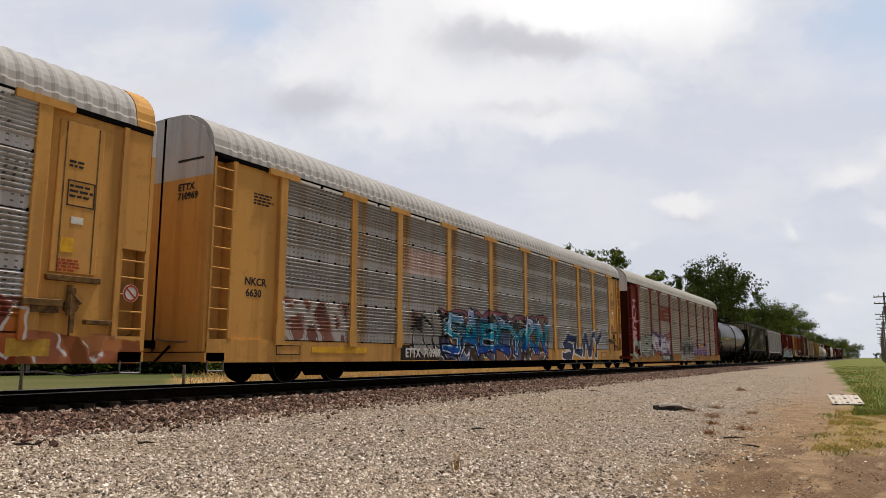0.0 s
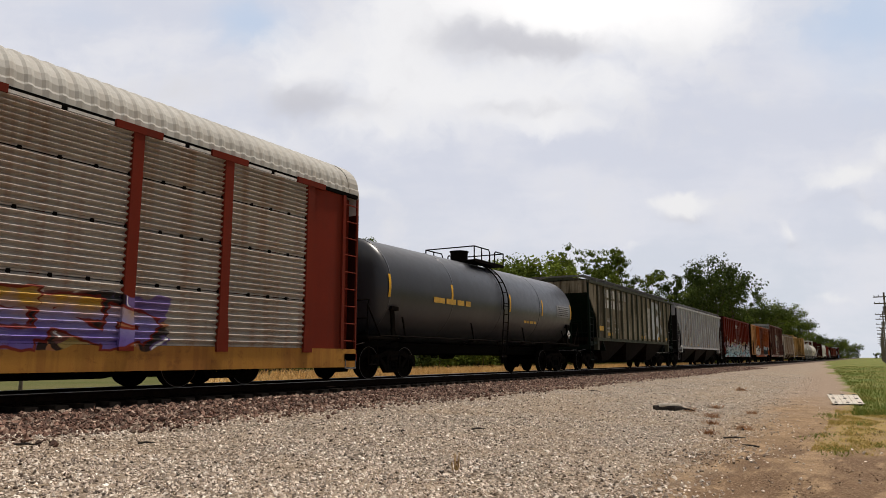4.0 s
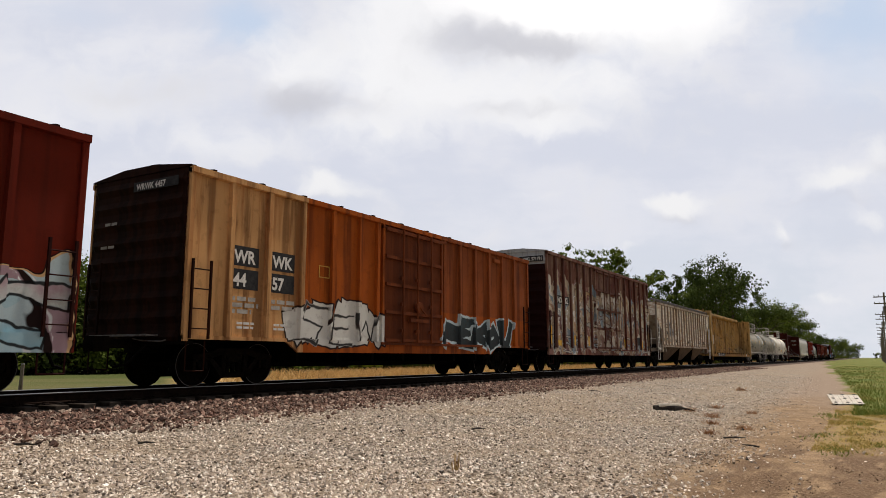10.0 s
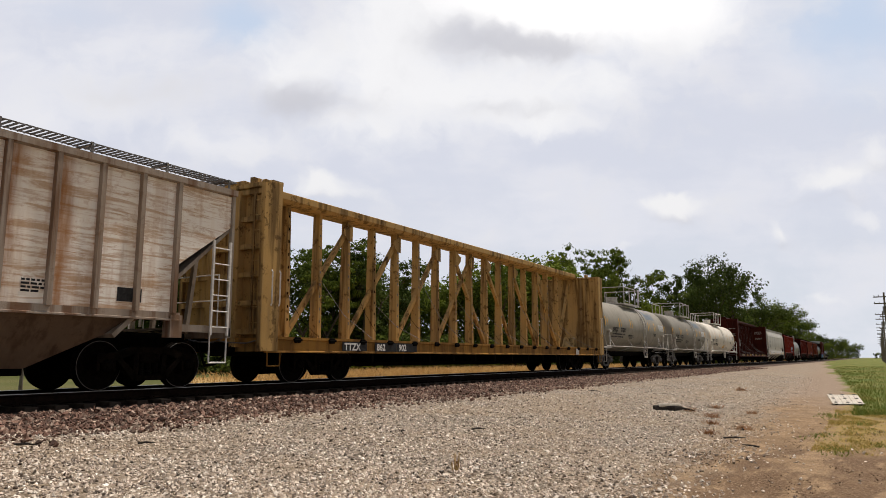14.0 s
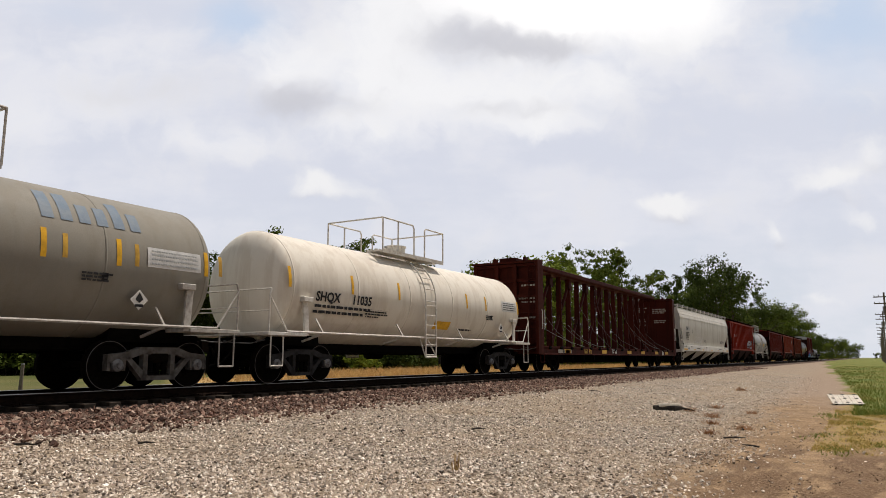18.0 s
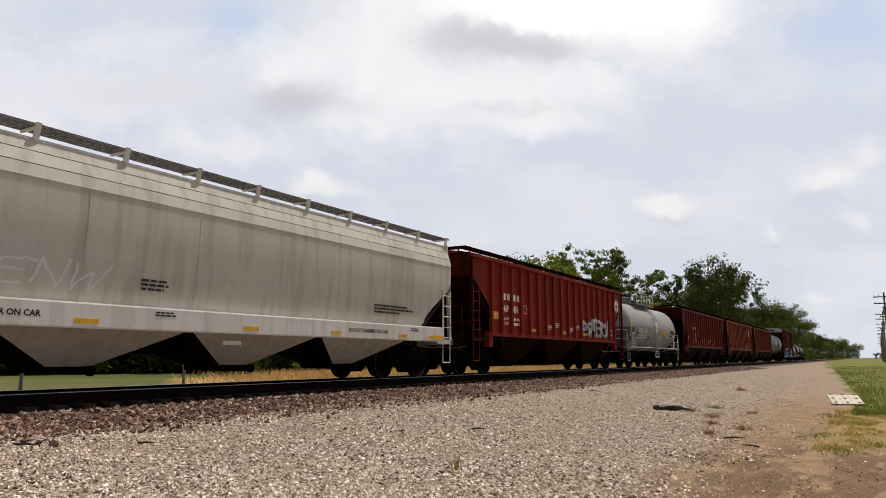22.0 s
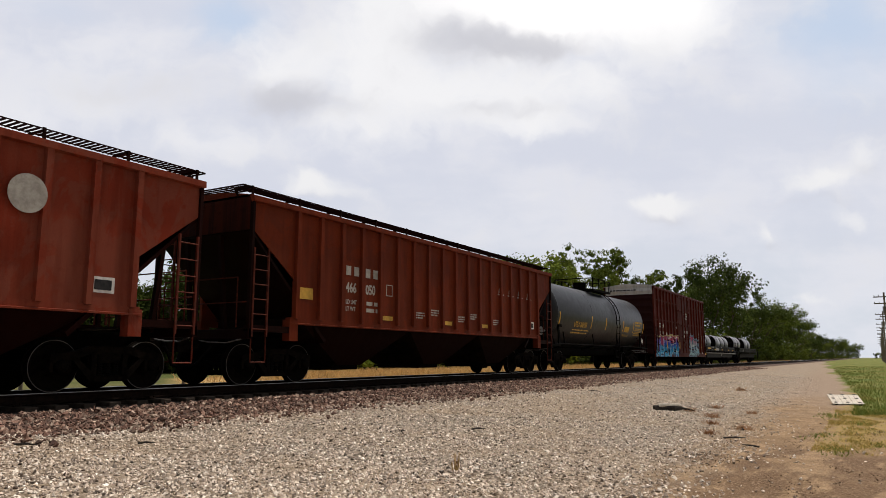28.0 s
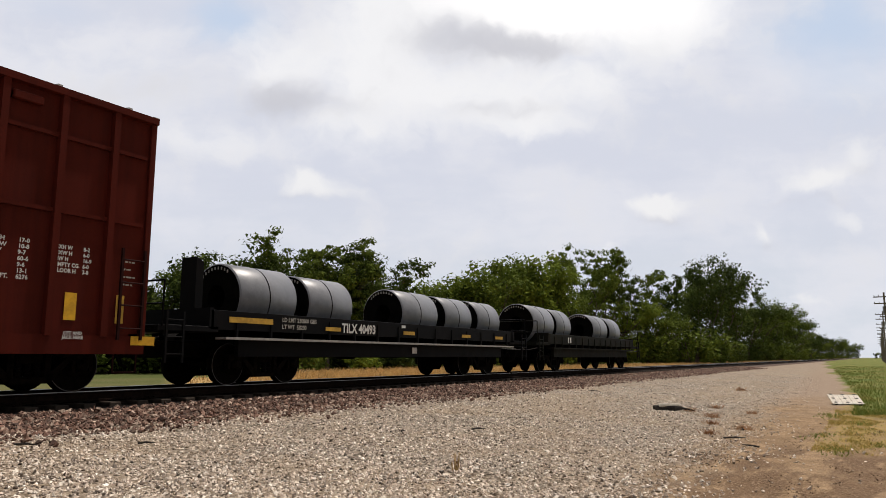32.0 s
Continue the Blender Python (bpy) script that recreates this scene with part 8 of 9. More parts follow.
# --- dirty white hopper
side_j = paint("dirty_white_hopper", (0.92, 0.885, 0.82), (0.74, 0.63, 0.48), (0.40, 0.20, 0.08), 0.3, 0.3, 0.6, 70.0, fade=0.45, smear=((0.46, 0.26, 0.115), 0.72), runs=[(1.46 + 0.818 * q + 0.16, 0.34, (0.30, 0.125, 0.04), 0.95) for q in range(16)])
# Posts: dirty white with rust runs, darkened further to hold their shade.
rib_j = paint("dirty_shaded_posts", (0.36, 0.31, 0.26), (0.24, 0.16, 0.10), (0.14, 0.065, 0.03), 0.8, 0.25, 0.6, 71.0)
bay_j = paint("sooty_tan_bay", (0.10, 0.068, 0.045), (0.17, 0.12, 0.082), (0.045, 0.022, 0.012), 0.45, 0.25, 0.65, 72.0)
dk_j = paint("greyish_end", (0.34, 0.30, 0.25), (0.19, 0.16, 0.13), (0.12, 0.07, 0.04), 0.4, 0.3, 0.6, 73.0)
cj = car_thing("covered_hopper", 179.8, "dirty white covered hopper streaked with rust", "hopper car")
hopper(cj, 17.65, side_j, bay_j, dk_j, 19, 4.12, 3.36, 2.39, 1.46, 1.38, rib_m=rib_j, rib_w=0.11, ladder_m=WHITE_L, bay_bot=0.42)
for tx, xx, zz in (("CE", 2.54, 2.58), ("FX", 3.36, 2.58), ("30", 2.54, 2.12), ("10", 3.36, 2.12), ("20", 4.18, 2.14)):
    if tx in ("FX", "10", "20"):
        plate(cj, xx - 0.08, xx + 0.46, zz - 0.1, zz + 0.40, plain("grey_patch_" + tx, (0.30, 0.31, 0.33), (0.38, 0.37, 0.35), 4), -1.549, "number_patch")
    letters(cj, tx, xx, zz, 0.28, BLACK_L, -1.556, 0.95)
bars(cj, 2.5, 1.85, [0.45, 0.45], BLACK_L, 0.06, 1.8, -1.549)
for xa in (1.6, 3.4, 5.2, 6.2, 9.2, 13.3):
    bars(cj, xa, 1.82, [0.4, 0.45, 0.4, 0.3], BLACK_L, 0.035, 1.7, -1.549)
plate(cj, 15.0, 15.5, 1.6, 1.85, BLACK_L, -1.549, "data_panel")
frame_box(cj, 5.2, 5.5, 2.2, 2.45, BLACK_L, 0.02, -1.549)

# --- yellow centrebeam car
steel_k = paint("ochre_centerbeam", (0.46, 0.29, 0.105), (0.36, 0.25, 0.12), (0.045, 0.024, 0.013), 0.7, 0.6, 0.6, 80.0)
deck_k = paint("ochre_deck_sill", (0.33, 0.17, 0.04), (0.14, 0.075, 0.03), (0.05, 0.025, 0.012), 0.5, 0.45, 0.65, 81.0)
ck = car_thing("centerbeam_car", 198.5, "empty ochre yellow centrebeam lumber car", "flat car")
px_k = [11.7 - 0.62 - 1.27 * i for i in range(7, -1, -1)] + [11.7 + 0.62 + 1.27 * i for i in range(8)]
diag_k = [(0, 2, True), (2, 4, True), (4, 6, True), (6, 8, True), (7, 9, False), (9, 11, False), (11, 13, False), (13, 15, False)]
centerbeam(ck, 23.4, steel_k, deck_k, px_k, diag_k, 4.58, 1.04)
for tx, xx in (("TTZX", 2.75), ("862", 4.15), ("902", 5.2)):
    plate(ck, xx - 0.08, xx + 0.95, 0.76, 1.0, BLACK_L, -1.592, "number_patch")
    letters(ck, tx, xx, 0.79, 0.18, WHITE_L, -1.597, 1.05)
plate(ck, 19.6, 19.95, 0.74, 1.0, WHITE_L, -1.592, "data_panel")

# --- two cream-grey tank cars and a white one
RT, ZT = 1.4, 2.33
tank_l = paint("cream_grey_tank", (0.31, 0.29, 0.245), (0.25, 0.235, 0.20), (0.22, 0.19, 0.15), 0.3, 0.08, 0.5, 90.0)
tank_m2 = paint("grey_tank", (0.255, 0.24, 0.205), (0.21, 0.20, 0.175), (0.21, 0.18, 0.14), 0.3, 0.08, 0.5, 95.0)
tank_n = paint("white_tank", (0.72, 0.68, 0.60), (0.64, 0.58, 0.50), (0.42, 0.34, 0.25), 0.25, 0.06, 0.45, 99.0)
rail_g = plain("pale_grey_rail_paint", (0.48, 0.46, 0.42), (0.33, 0.30, 0.27), 9, 0.6)
rail_w = plain("white_rail_paint", (0.68, 0.66, 0.61), (0.50, 0.46, 0.41), 9, 0.55)
frame_pale = plain("grey_truck_paint", (0.13, 0.125, 0.115), (0.07, 0.06, 0.052), 6, 0.75)
frame_dim = plain("dark_grey_truck_paint", (0.035, 0.034, 0.035), (0.018, 0.016, 0.015), 6, 0.75)
cap_pale = plain("pale_bearing_cap", (0.22, 0.22, 0.225), (0.10, 0.095, 0.09), 10, 0.65)
tag_white = plain("white_data_panel", (0.62, 0.62, 0.61), (0.50, 0.50, 0.49), 7)
for x0, ln, m_t, m_r, num, lab, emb in ((222.35, 14.0, tank_l, rail_g, "71331", "cream-grey tank car with black reporting marks and a top platform", True),
                                        (237.3, 13.05, tank_m2, rail_g, "71373", "dull grey tank car with black reporting marks and a top platform", True),
                                        (251.2, 14.45, tank_n, rail_w, "11035", "clean white tank car with black marks and a top platform", False)):
    c = car_thing("tank_car", x0, lab, "tank car")
    base_x = (ln - 13.05) * 0.5
    pl = (5.0 + base_x, 8.15 + base_x) if emb else (5.0, 8.45)
    ld = (7.25 + base_x, 7.85 + base_x) if emb else (6.65, 7.25)
    tankcar(c, ln, m_t, BLACK, RT, ZT, 1.65, pl, ld, m_r, rings=6, walk_m=m_r, end=0.4, valve_first=not emb, frame_mat=frame_pale if emb else frame_dim, cap_mat=cap_pale)
    tx0 = 1.75 + base_x * 0.6 if emb else 1.7
    tank_text(c, "SHQX", tx0, 2.0, 0.24, BLACK_L, RT, ZT, 1.05)
    tank_text(c, num, tx0 + 1.45, 2.0, 0.24, BLACK_L, RT, ZT, 1.05)
    for k, zz in enumerate((1.84, 1.70)):
        bars(c, tx0, zz, [2.3 - 0.2 * k], BLACK_L, 0.07, 1.5, on_tank(RT, ZT, zz) - 0.03, seed=k)
    for xx in (0.7, 3.1, 5.3, 8.7 + base_x, 10.1 + base_x, ln - 0.95):
        tank_plate(c, xx, xx + 0.1, 2.25, 2.75, RT, ZT, YELLOW_L)
        if emb:
            tank_plate(c, xx + 0.38, xx + 0.47, 2.28, 2.7, RT, ZT, AMBER_L, "faded_stripe", lift=0.004)
    if emb:
        for k in range(6):
            tank_plate(c, 8.75 + base_x + k * 0.34, 8.75 + base_x + k * 0.34 + 0.22, 2.95, 3.46 if k in (0, 1, 4) else 3.30, RT, ZT, BLUE_L, "company_lettering")
    else:
        tank_plate(c, 7.55, 8.55, 1.5, 1.75, RT, ZT, YELLOW_L, "amber_panel")
        bars(c, 9.2, 1.5, [0.9], BLACK_L, 0.06, 1.5, on_tank(RT, ZT, 1.5) - 0.03)
    tank_plate(c, ln - 2.3, ln - 1.05, 2.3, 2.68, RT, ZT, tag_white, "data_panel", lift=0.012)
    for k in range(4):
        zz = 2.36 + 0.08 * k
        bars(c, ln - 2.22, zz, [1.1], BLACK_L if not emb else SILVER_L, 0.025, 1, on_tank(RT, ZT, zz) - 0.012, seed=k)
    bars(c, ln - 3.6, 2.05, [0.6, 0.5, 0.55], BLACK_L, 0.035, 1.7, on_tank(RT, ZT, 2.05) - 0.02)
    bars(c, 5.1 if emb else 3.8, 1.9, [1.1, 1.0, 1.05, 0.6], BLACK_L, 0.04, 1.8, on_tank(RT, ZT, 1.8) - 0.02)
    diamond(c, ln - 2.45, 1.66, -1.42)
    tank_plate(c, ln - 3.2, ln - 3.08, 1.95, 2.1, RT, ZT, BLACK_L, "small_mark")

# --- brown centrebeam car
steel_o = paint("brown_centerbeam", (0.055, 0.011, 0.007), (0.036, 0.008, 0.006), (0.015, 0.005, 0.004), 0.4, 0.25, 0.6, 110.0)
co = car_thing("centerbeam_car", 266.55, "empty dark brown centrebeam lumber car", "flat car")
px_o = [11.9 - 0.6 - 1.28 * i for i in range(7, -1, -1)] + [11.9 + 0.6 + 1.28 * i for i in range(8)]
centerbeam(co, 23.75, steel_o, steel_o, px_o, diag_k, 4.58, 1.05)
bars(co, 1.9, 0.80, [1.6], GREY_L, 0.15, 1.5, -1.592)
letters(co, "563  472", 5.2, 0.80, 0.19, AMBER_L, -1.592, 1.1)
letters(co, "LD LMT  223000", 9.4, 0.93, 0.09, WHITE_L, -1.592)
letters(co, "LT WT    61000", 9.4, 0.81, 0.09, WHITE_L, -1.592)
for xa in (2.6, 7.8, 12.2, 15.0, 18.2, 20.8):
    plate(co, xa, xa + 0.75, 0.80, 0.97, AMBER_L, -1.591)
for xa, xb, za, zb, sag in ((3.0, 5.6, 2.0, 1.12, 0.1), (6.4, 8.9, 2.2, 1.15, 0.3), (17.4, 19.9, 2.4, 1.15, 0.25)):
    b = B()
    pipe(b, [(xa + (xb - xa) * q / 8, -0.35 - 1.1 * q / 8, za + (zb - za) * q / 8 - sag * 4 * (q / 8) * (1 - q / 8)) for q in range(9)], 0.012, 4)
    part("slack_cable", b, GREYSTEEL, co, "loose steel tie-down cable")
plate(co, 20.0, 20.3, 0.75, 1.02, WHITE_L, -1.592, "data_panel")
for k, (zz, n) in enumerate(((3.75, 4), (3.55, 5), (3.0, 6), (2.85, 5), (2.2, 4))):
    b = B()
    for q in range(n):
        box(b, 0.272, 0.279, -1.25 + q * 0.13, -1.16 + q * 0.13, zz + 0.02, zz + 0.09)
    part("stencil_block", b, GREY_L, co)

for k, (yy, zz, rows_) in enumerate(((0.9, 4.0, [0.7, 0.5, 0.6]), (-0.2, 3.9, [0.9, 1.0, 0.8]), (0.9, 3.2, [0.6, 0.7, 0.5, 0.6]), (-0.3, 3.1, [0.8, 0.7]), (0.9, 2.4, [0.5, 0.7, 0.6, 0.5]))):
    end_bars(co, 23.416, yy, zz, rows_, GREY_L, 0.07, 1.8, 20 + k)

# --- smooth pale grey hopper
side_p = paint("smooth_pale_hopper", (0.57, 0.55, 0.51), (0.49, 0.47, 0.435), (0.30, 0.25, 0.20), 0.35, 0.1, 0.45, 120.0, bump=0.1,
               sprays=[dict(text="USENW", x0=4.9, x1=8.2, z0=1.75, z1=2.25, w=0.012, fills=[(0.66, 0.66, 0.66), (0.70, 0.70, 0.70)], line=(0.60, 0.60, 0.60), seed=123.0, edge=0.012)])
sill_p = paint("white_side_sill", (0.70, 0.69, 0.66), (0.58, 0.56, 0.52), (0.33, 0.22, 0.14), 0.2, 0.12, 0.5, 121.0)
cp = car_thing("covered_hopper", 292.1, "smooth-sided pale grey covered hopper with a white sill", "hopper car")
smooth_hopper(cp, 20.35, side_p, sill_p, BLACK, rail_w)
plate(cp, 1.95, 3.2, 2.62, 2.92, plain("grey_patch_marks", (0.36, 0.36, 0.36), (0.42, 0.41, 0.40), 4), -1.577, "number_patch")
letters(cp, "RVRX", 2.1, 2.67, 0.2, BLACK_L, -1.585, 0.9)
letters(cp, "620735", 1.95, 2.2, 0.28, BLACK_L, -1.572, 1.0)
letters(cp, "LD LMT 219900", 1.95, 2.06, 0.10, BLACK_L, -1.56)
letters(cp, "LT WT   66100", 1.95, 1.90, 0.10, BLACK_L, -1.545)
frame_box(cp, 4.15, 4.4, 2.45, 2.7, BLACK_L, 0.02, -1.583)
letters(cp, "DO NOT HAMMER ON CAR", 5.3, 1.26, 0.10, BLACK_L, -1.613)
letters(cp, "DO NOT HAMMER ON CAR", 15.0, 1.26, 0.10, BLACK_L, -1.613)
for xa, w in ((0.92, 1.2), (4.4, 0.45), (7.6, 0.45), (11.4, 0.45), (14.3, 0.4), (17.3, 0.4), (18.9, 0.9)):
    plate(cp, xa, xa + w, 1.17, 1.26, YELLOW_L, -1.613)
for xa in (1.0, 1.5, 3.3, 9.2, 17.9):
    bars(cp, xa, 1.42, [0.4, 0.45], BLACK_L, 0.03, 1.7, -1.613)
plate(cp, 2.3, 2.8, 1.2, 1.34, BLUE_L, -1.613, "data_panel")
plate(cp, 11.0, 11.5, 0.86, 0.95, WHITE_L, -1.45, "data_panel")
bars(cp, 8.9, 2.0, [0.6, 0.6, 0.5], BLACK_L, 0.045, 1.8, -1.54)
bars(cp, 16.2, 2.0, [1.6, 1.9, 1.2], BLACK_L, 0.05, 1.8, -1.54)

# --- red hoppers
def red_hopper(x0, ln, base, worn, seed, ribs, label, tags=(), disc=None, num=("469", "434"), faded=False, italic=None, blotch=None, eave=4.14, sprays=()):
    s_m = paint("red_hopper_side_%d" % seed, base, worn, tuple(v * 0.45 for v in base), 0.35, 0.15, 0.55, float(seed), tags, blotch=blotch, sprays=sprays)
    # Shaded copies of the side red: end parts and roof boards, then bays.
    d_m = paint("shaded_red_end_%d" % seed, tuple(v * 0.075 for v in base), tuple(v * 0.06 for v in worn), (0.008, 0.004, 0.003), 0.4, 0.15, 0.6, seed + 1.0)
    b_m = paint("shaded_red_bay_%d" % seed, tuple(v * 0.05 for v in base), tuple(v * 0.09 for v in base), (0.012, 0.006, 0.005), 0.3, 0.1, 0.75, seed + 2.0)
    c = car_thing("covered_hopper", x0, label, "hopper car")
    l_m = plain("red_ladder_paint_%d" % seed, tuple(v * 0.6 for v in base), tuple(v * 0.35 for v in worn), 9, 0.7)
    # Side red darkened, as painted shade on the end sheets.
    e_m = paint("end_sheet_shade_%d" % seed, tuple(v * 0.3 for v in base), tuple(v * 0.16 for v in worn), (0.008, 0.004, 0.003), 0.6, 0.3, 0.65, seed + 3.0)
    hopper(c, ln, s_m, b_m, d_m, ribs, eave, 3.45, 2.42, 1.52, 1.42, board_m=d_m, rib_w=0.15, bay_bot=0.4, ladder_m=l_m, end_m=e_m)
    ink = GREY_L if faded else WHITE_L
    pit = (ln - 2 * 1.42 - 0.16) / (ribs - 1)
    k0 = 2 if seed > 135 else 1
    xa, xb = 1.5 + pit * k0 + 0.2, 1.5 + pit * (k0 + 1) + 0.2
    blocks(c, xa, 2.72, 2, 0.25, 0.24, ink, 0.35)
    blocks(c, xb, 2.72, 2, 0.25, 0.24, ink, 0.35)
    letters(c, num[0], xa, 2.28, 0.26, ink, -1.549, 0.82)
    letters(c, num[1], xb, 2.28, 0.26, ink, -1.549, 0.82)
    letters(c, "LD LMT", xa, 1.98, 0.11, ink, -1.549, 0.9)
    letters(c, "LT WT", xa, 1.80, 0.11, ink, -1.549, 0.9)
    bars(c, xb + 0.05, 1.98, [0.5, 0.5], ink, 0.1, 1.8, -1.549)
    frame_box(c, xb + pit + 0.12, xb + pit + 0.42, 2.3, 2.62, ink, 0.022, -1.549)
    for k, xx in enumerate((1.56, 1.5 + pit * 4 + 0.1, 1.5 + pit * 8 + 0.1, 1.5 + pit * 11 + 0.1)):
        plate(c, xx, xx + 0.55, 1.98 if k == 0 else 1.62, 2.25 if k == 0 else 1.74, AMBER_L, -1.549)
    for k in (6, 7, 9, 10, 12):
        bars(c, 1.5 + pit * k + 0.16, 1.9 + 0.12 * (k % 3), [0.5, 0.5, 0.4], ink, 0.04, 1.8, -1.549)
    plate(c, ln - 2.3, ln - 1.85, 1.72, 2.0, WHITE_L, -1.549, "data_panel")
    plate(c, ln - 2.24, ln - 1.91, 1.77, 1.95, BLACK_L, -1.554, "data_panel_face")
    if disc:
        b = B()
        tube(b, (disc[0], -1.642, disc[1]), (disc[0], -1.636, disc[1]), 0.32, 28)
        part("company_emblem", b, ink, c, "round white emblem disc")
        if not faded:
            b = B()
            for da, db in ((-0.03, 0.03),):
                box(b, disc[0] + da, disc[0] + db, -1.647, -1.6425, disc[1] - 0.26, disc[1] + 0.26)
                box(b, disc[0] - 0.24, disc[0] + 0.24, -1.647, -1.6425, disc[1] + da, disc[1] + db)
            part("emblem_bars", b, s_m, c)
    if italic:
        for k in range(4):
            blocks(c, italic + k * pit + 0.3, 2.95, 1, 0.34, 0.2, ink, slant=0.35)
            plate(c, italic + k * pit + 0.24, italic + k * pit + 0.72, 2.86, 2.91, ink, -1.549, "lettering_underline")
    return c


red_hopper(313.8, 17.4, (0.205, 0.019, 0.009), (0.15, 0.017, 0.009), 130, 18, "brick red covered hopper with white marks and scrawled graffiti",
           (), (16.2, 3.3),
           sprays=[dict(text="PSKERN", x0=11.0, x1=14.9, z0=1.48, z1=2.62, w=0.085, fills=[(0.34, 0.33, 0.38), (0.42, 0.41, 0.46), (0.58, 0.57, 0.60)], line=(0.015, 0.012, 0.014), seed=131.0, edge=0.055)])

# --- grey tank car with white marks
RR, ZR = 1.45, 2.45
tank_r = paint("two_tone_grey_tank", (0.27, 0.275, 0.285), (0.34, 0.345, 0.35), (0.12, 0.11, 0.10), 0.2, 0.06, 0.42, 140.0,
               bands=[(0, 1.9, 1.0, 2.35, (0.085, 0.09, 0.1)), (2.2, 2.9, 1.8, 2.3, (0.10, 0.105, 0.115)), (4.95, 5.5, 1.55, 1.9, (0.10, 0.105, 0.115))])
cr = car_thing("tank_car", 332.3, "grey tank car with white marks and yellow stripes", "tank car")
tankcar(cr, 12.7, tank_r, BLACK, RR, ZR, 1.75, (3.9, 7.75), (6.15, 6.85), rail_g, rings=4, walk_m=GREYSTEEL, end=0.45, rail_h=0.72)
tank_text(cr, "HOKX 111607", 2.55, 2.1, 0.26, WHITE_L, RR, ZR, 0.92)
for k, zz in enumerate((1.9, 1.75)):
    bars(cr, 2.55, zz, [2.0], SILVER_L, 0.075, 1.5, on_tank(RR, ZR, zz) - 0.02, seed=k)
for xx in (1.05, 5.6, 7.9, 9.6, 11.8):
    tank_plate(cr, xx, xx + 0.12, 2.05, 2.8 if xx < 2 else 2.55, RR, ZR, YELLOW_L)
    tank_plate(cr, xx, xx + 0.12, 1.85, 2.04, RR, ZR, WHITE_L, "white_stripe")
tank_plate(cr, 6.6, 7.1, 2.15, 2.8, RR, ZR, WHITE_L, "white_patch")
tank_plate(cr, 8.4, 9.2, 2.05, 2.35, RR, ZR, YELLOW_L, "warning_panel", lift=0.01)
bars(cr, 8.5, 2.2, [0.6], BLACK_L, 0.05, 1, on_tank(RR, ZR, 2.2) - 0.02)
tank_plate(cr, 10.5, 11.5, 2.0, 2.4, RR, ZR, BLACK_L, "data_panel", lift=0.01)
for k in range(4):
    bars(cr, 10.56, 2.06 + 0.085 * k, [0.85], SILVER_L, 0.03, 1, on_tank(RR, ZR, 2.1) - 0.02, seed=k)
bars(cr, 7.3, 1.9, [1.0, 1.0, 0.8], SILVER_L, 0.05, 1.7, on_tank(RR, ZR, 1.85) - 0.03)
diamond(cr, 11.3, 1.5, -1.5)

red_hopper(346.05, 17.75, (0.115, 0.014, 0.009), (0.088, 0.013, 0.009), 145, 18, "dark red covered hopper with white stencilled marks", (), None, ("437", "162"), False, 12.5)
red_hopper(365.1, 17.65, (0.20, 0.030, 0.014), (0.21, 0.062, 0.036), 150, 18, "faded red covered hopper with pale run-off streaks", [((11.2, 13.6, 1.58, 1.95, [(0.06, 0.09, 0.16), (0.16, 0.035, 0.025)]), dict(cell=0.3, seed=152.0, line=(0.16, 0.04, 0.03)))],
           (14.1, 3.2), ("469", "510"), True, None, ((0.18, 0.08, 0.055), 0.3))
red_hopper(384.1, 17.3, (0.155, 0.028, 0.010), (0.10, 0.018, 0.008), 155, 18, "rust brown covered hopper with faded lettering", (), None, ("466", "050"), True, 12.0, ((0.09, 0.024, 0.013), 0.4))

# --- black tank car
tank_v = paint("satin_black_tank", (0.008, 0.008, 0.009), (0.014, 0.014, 0.015), (0.016, 0.014, 0.012), 0.15, 0.04, 0.38, 160.0, bands=[(5.6, 8.9, 2.35, 3.9, (0.007, 0.007, 0.007))], spec=0.3)
cv = car_thing("tank_car", 401.3, "black tank car with yellow marks and stripes", "tank car")
RV, ZV = 1.53, 2.58
tankcar(cv, 15.65, tank_v, BLACK, RV, ZV, 1.9, (7.2, 10.1), (9.2, 9.75), BLACK, rings=4, walk_m=BLACK, end=0.5, rail_h=0.6)
tank_text(cv, "UTLX 665153", 3.1, 2.02, 0.25, AMBER_L, RV, ZV, 0.88)
for k, zz in enumerate((1.85, 1.72)):
    bars(cv, 3.05, zz, [2.2], AMBER_L, 0.06, 1.5, on_tank(RV, ZV, zz) - 0.02, seed=k)
for xx in (1.2, 5.45, 7.7, 10.7, 12.7, 14.75):
    tank_plate(cv, xx, xx + 0.1, 2.0, 2.6, RV, ZV, YELLOW_L)
tank_plate(cv, 11.0, 11.9, 2.0, 2.3, RV, ZV, AMBER_L, "warning_panel", lift=0.01)
bars(cv, 13.0, 2.55, [1.35, 1.0], AMBER_L, 0.1, 1.6, on_tank(RV, ZV, 2.5) - 0.01)
for k in range(5):
    bars(cv, 13.0, 2.22 - 0.09 * k, [1.3], AMBER_L, 0.05, 1.5, on_tank(RV, ZV, 2.22 - 0.09 * k) - 0.01, seed=k)
bars(cv, 10.9, 1.85, [1.2, 1.0], AMBER_L, 0.04, 1.8, on_tank(RV, ZV, 1.8) - 0.02)
diamond(cv, 14.35, 1.55, -1.53)
b = B()
prism(b, [(-0.2, 0), (0, -0.2), (0.2, 0), (0, 0.2)], -0.003, 0.003)
pl = part("placard", b, WHITE_L, cv, "white diamond hazard placard")
pl.location, pl.rotation_euler = (0.42, -0.95, 1.75), (0, 0, radians(-90))

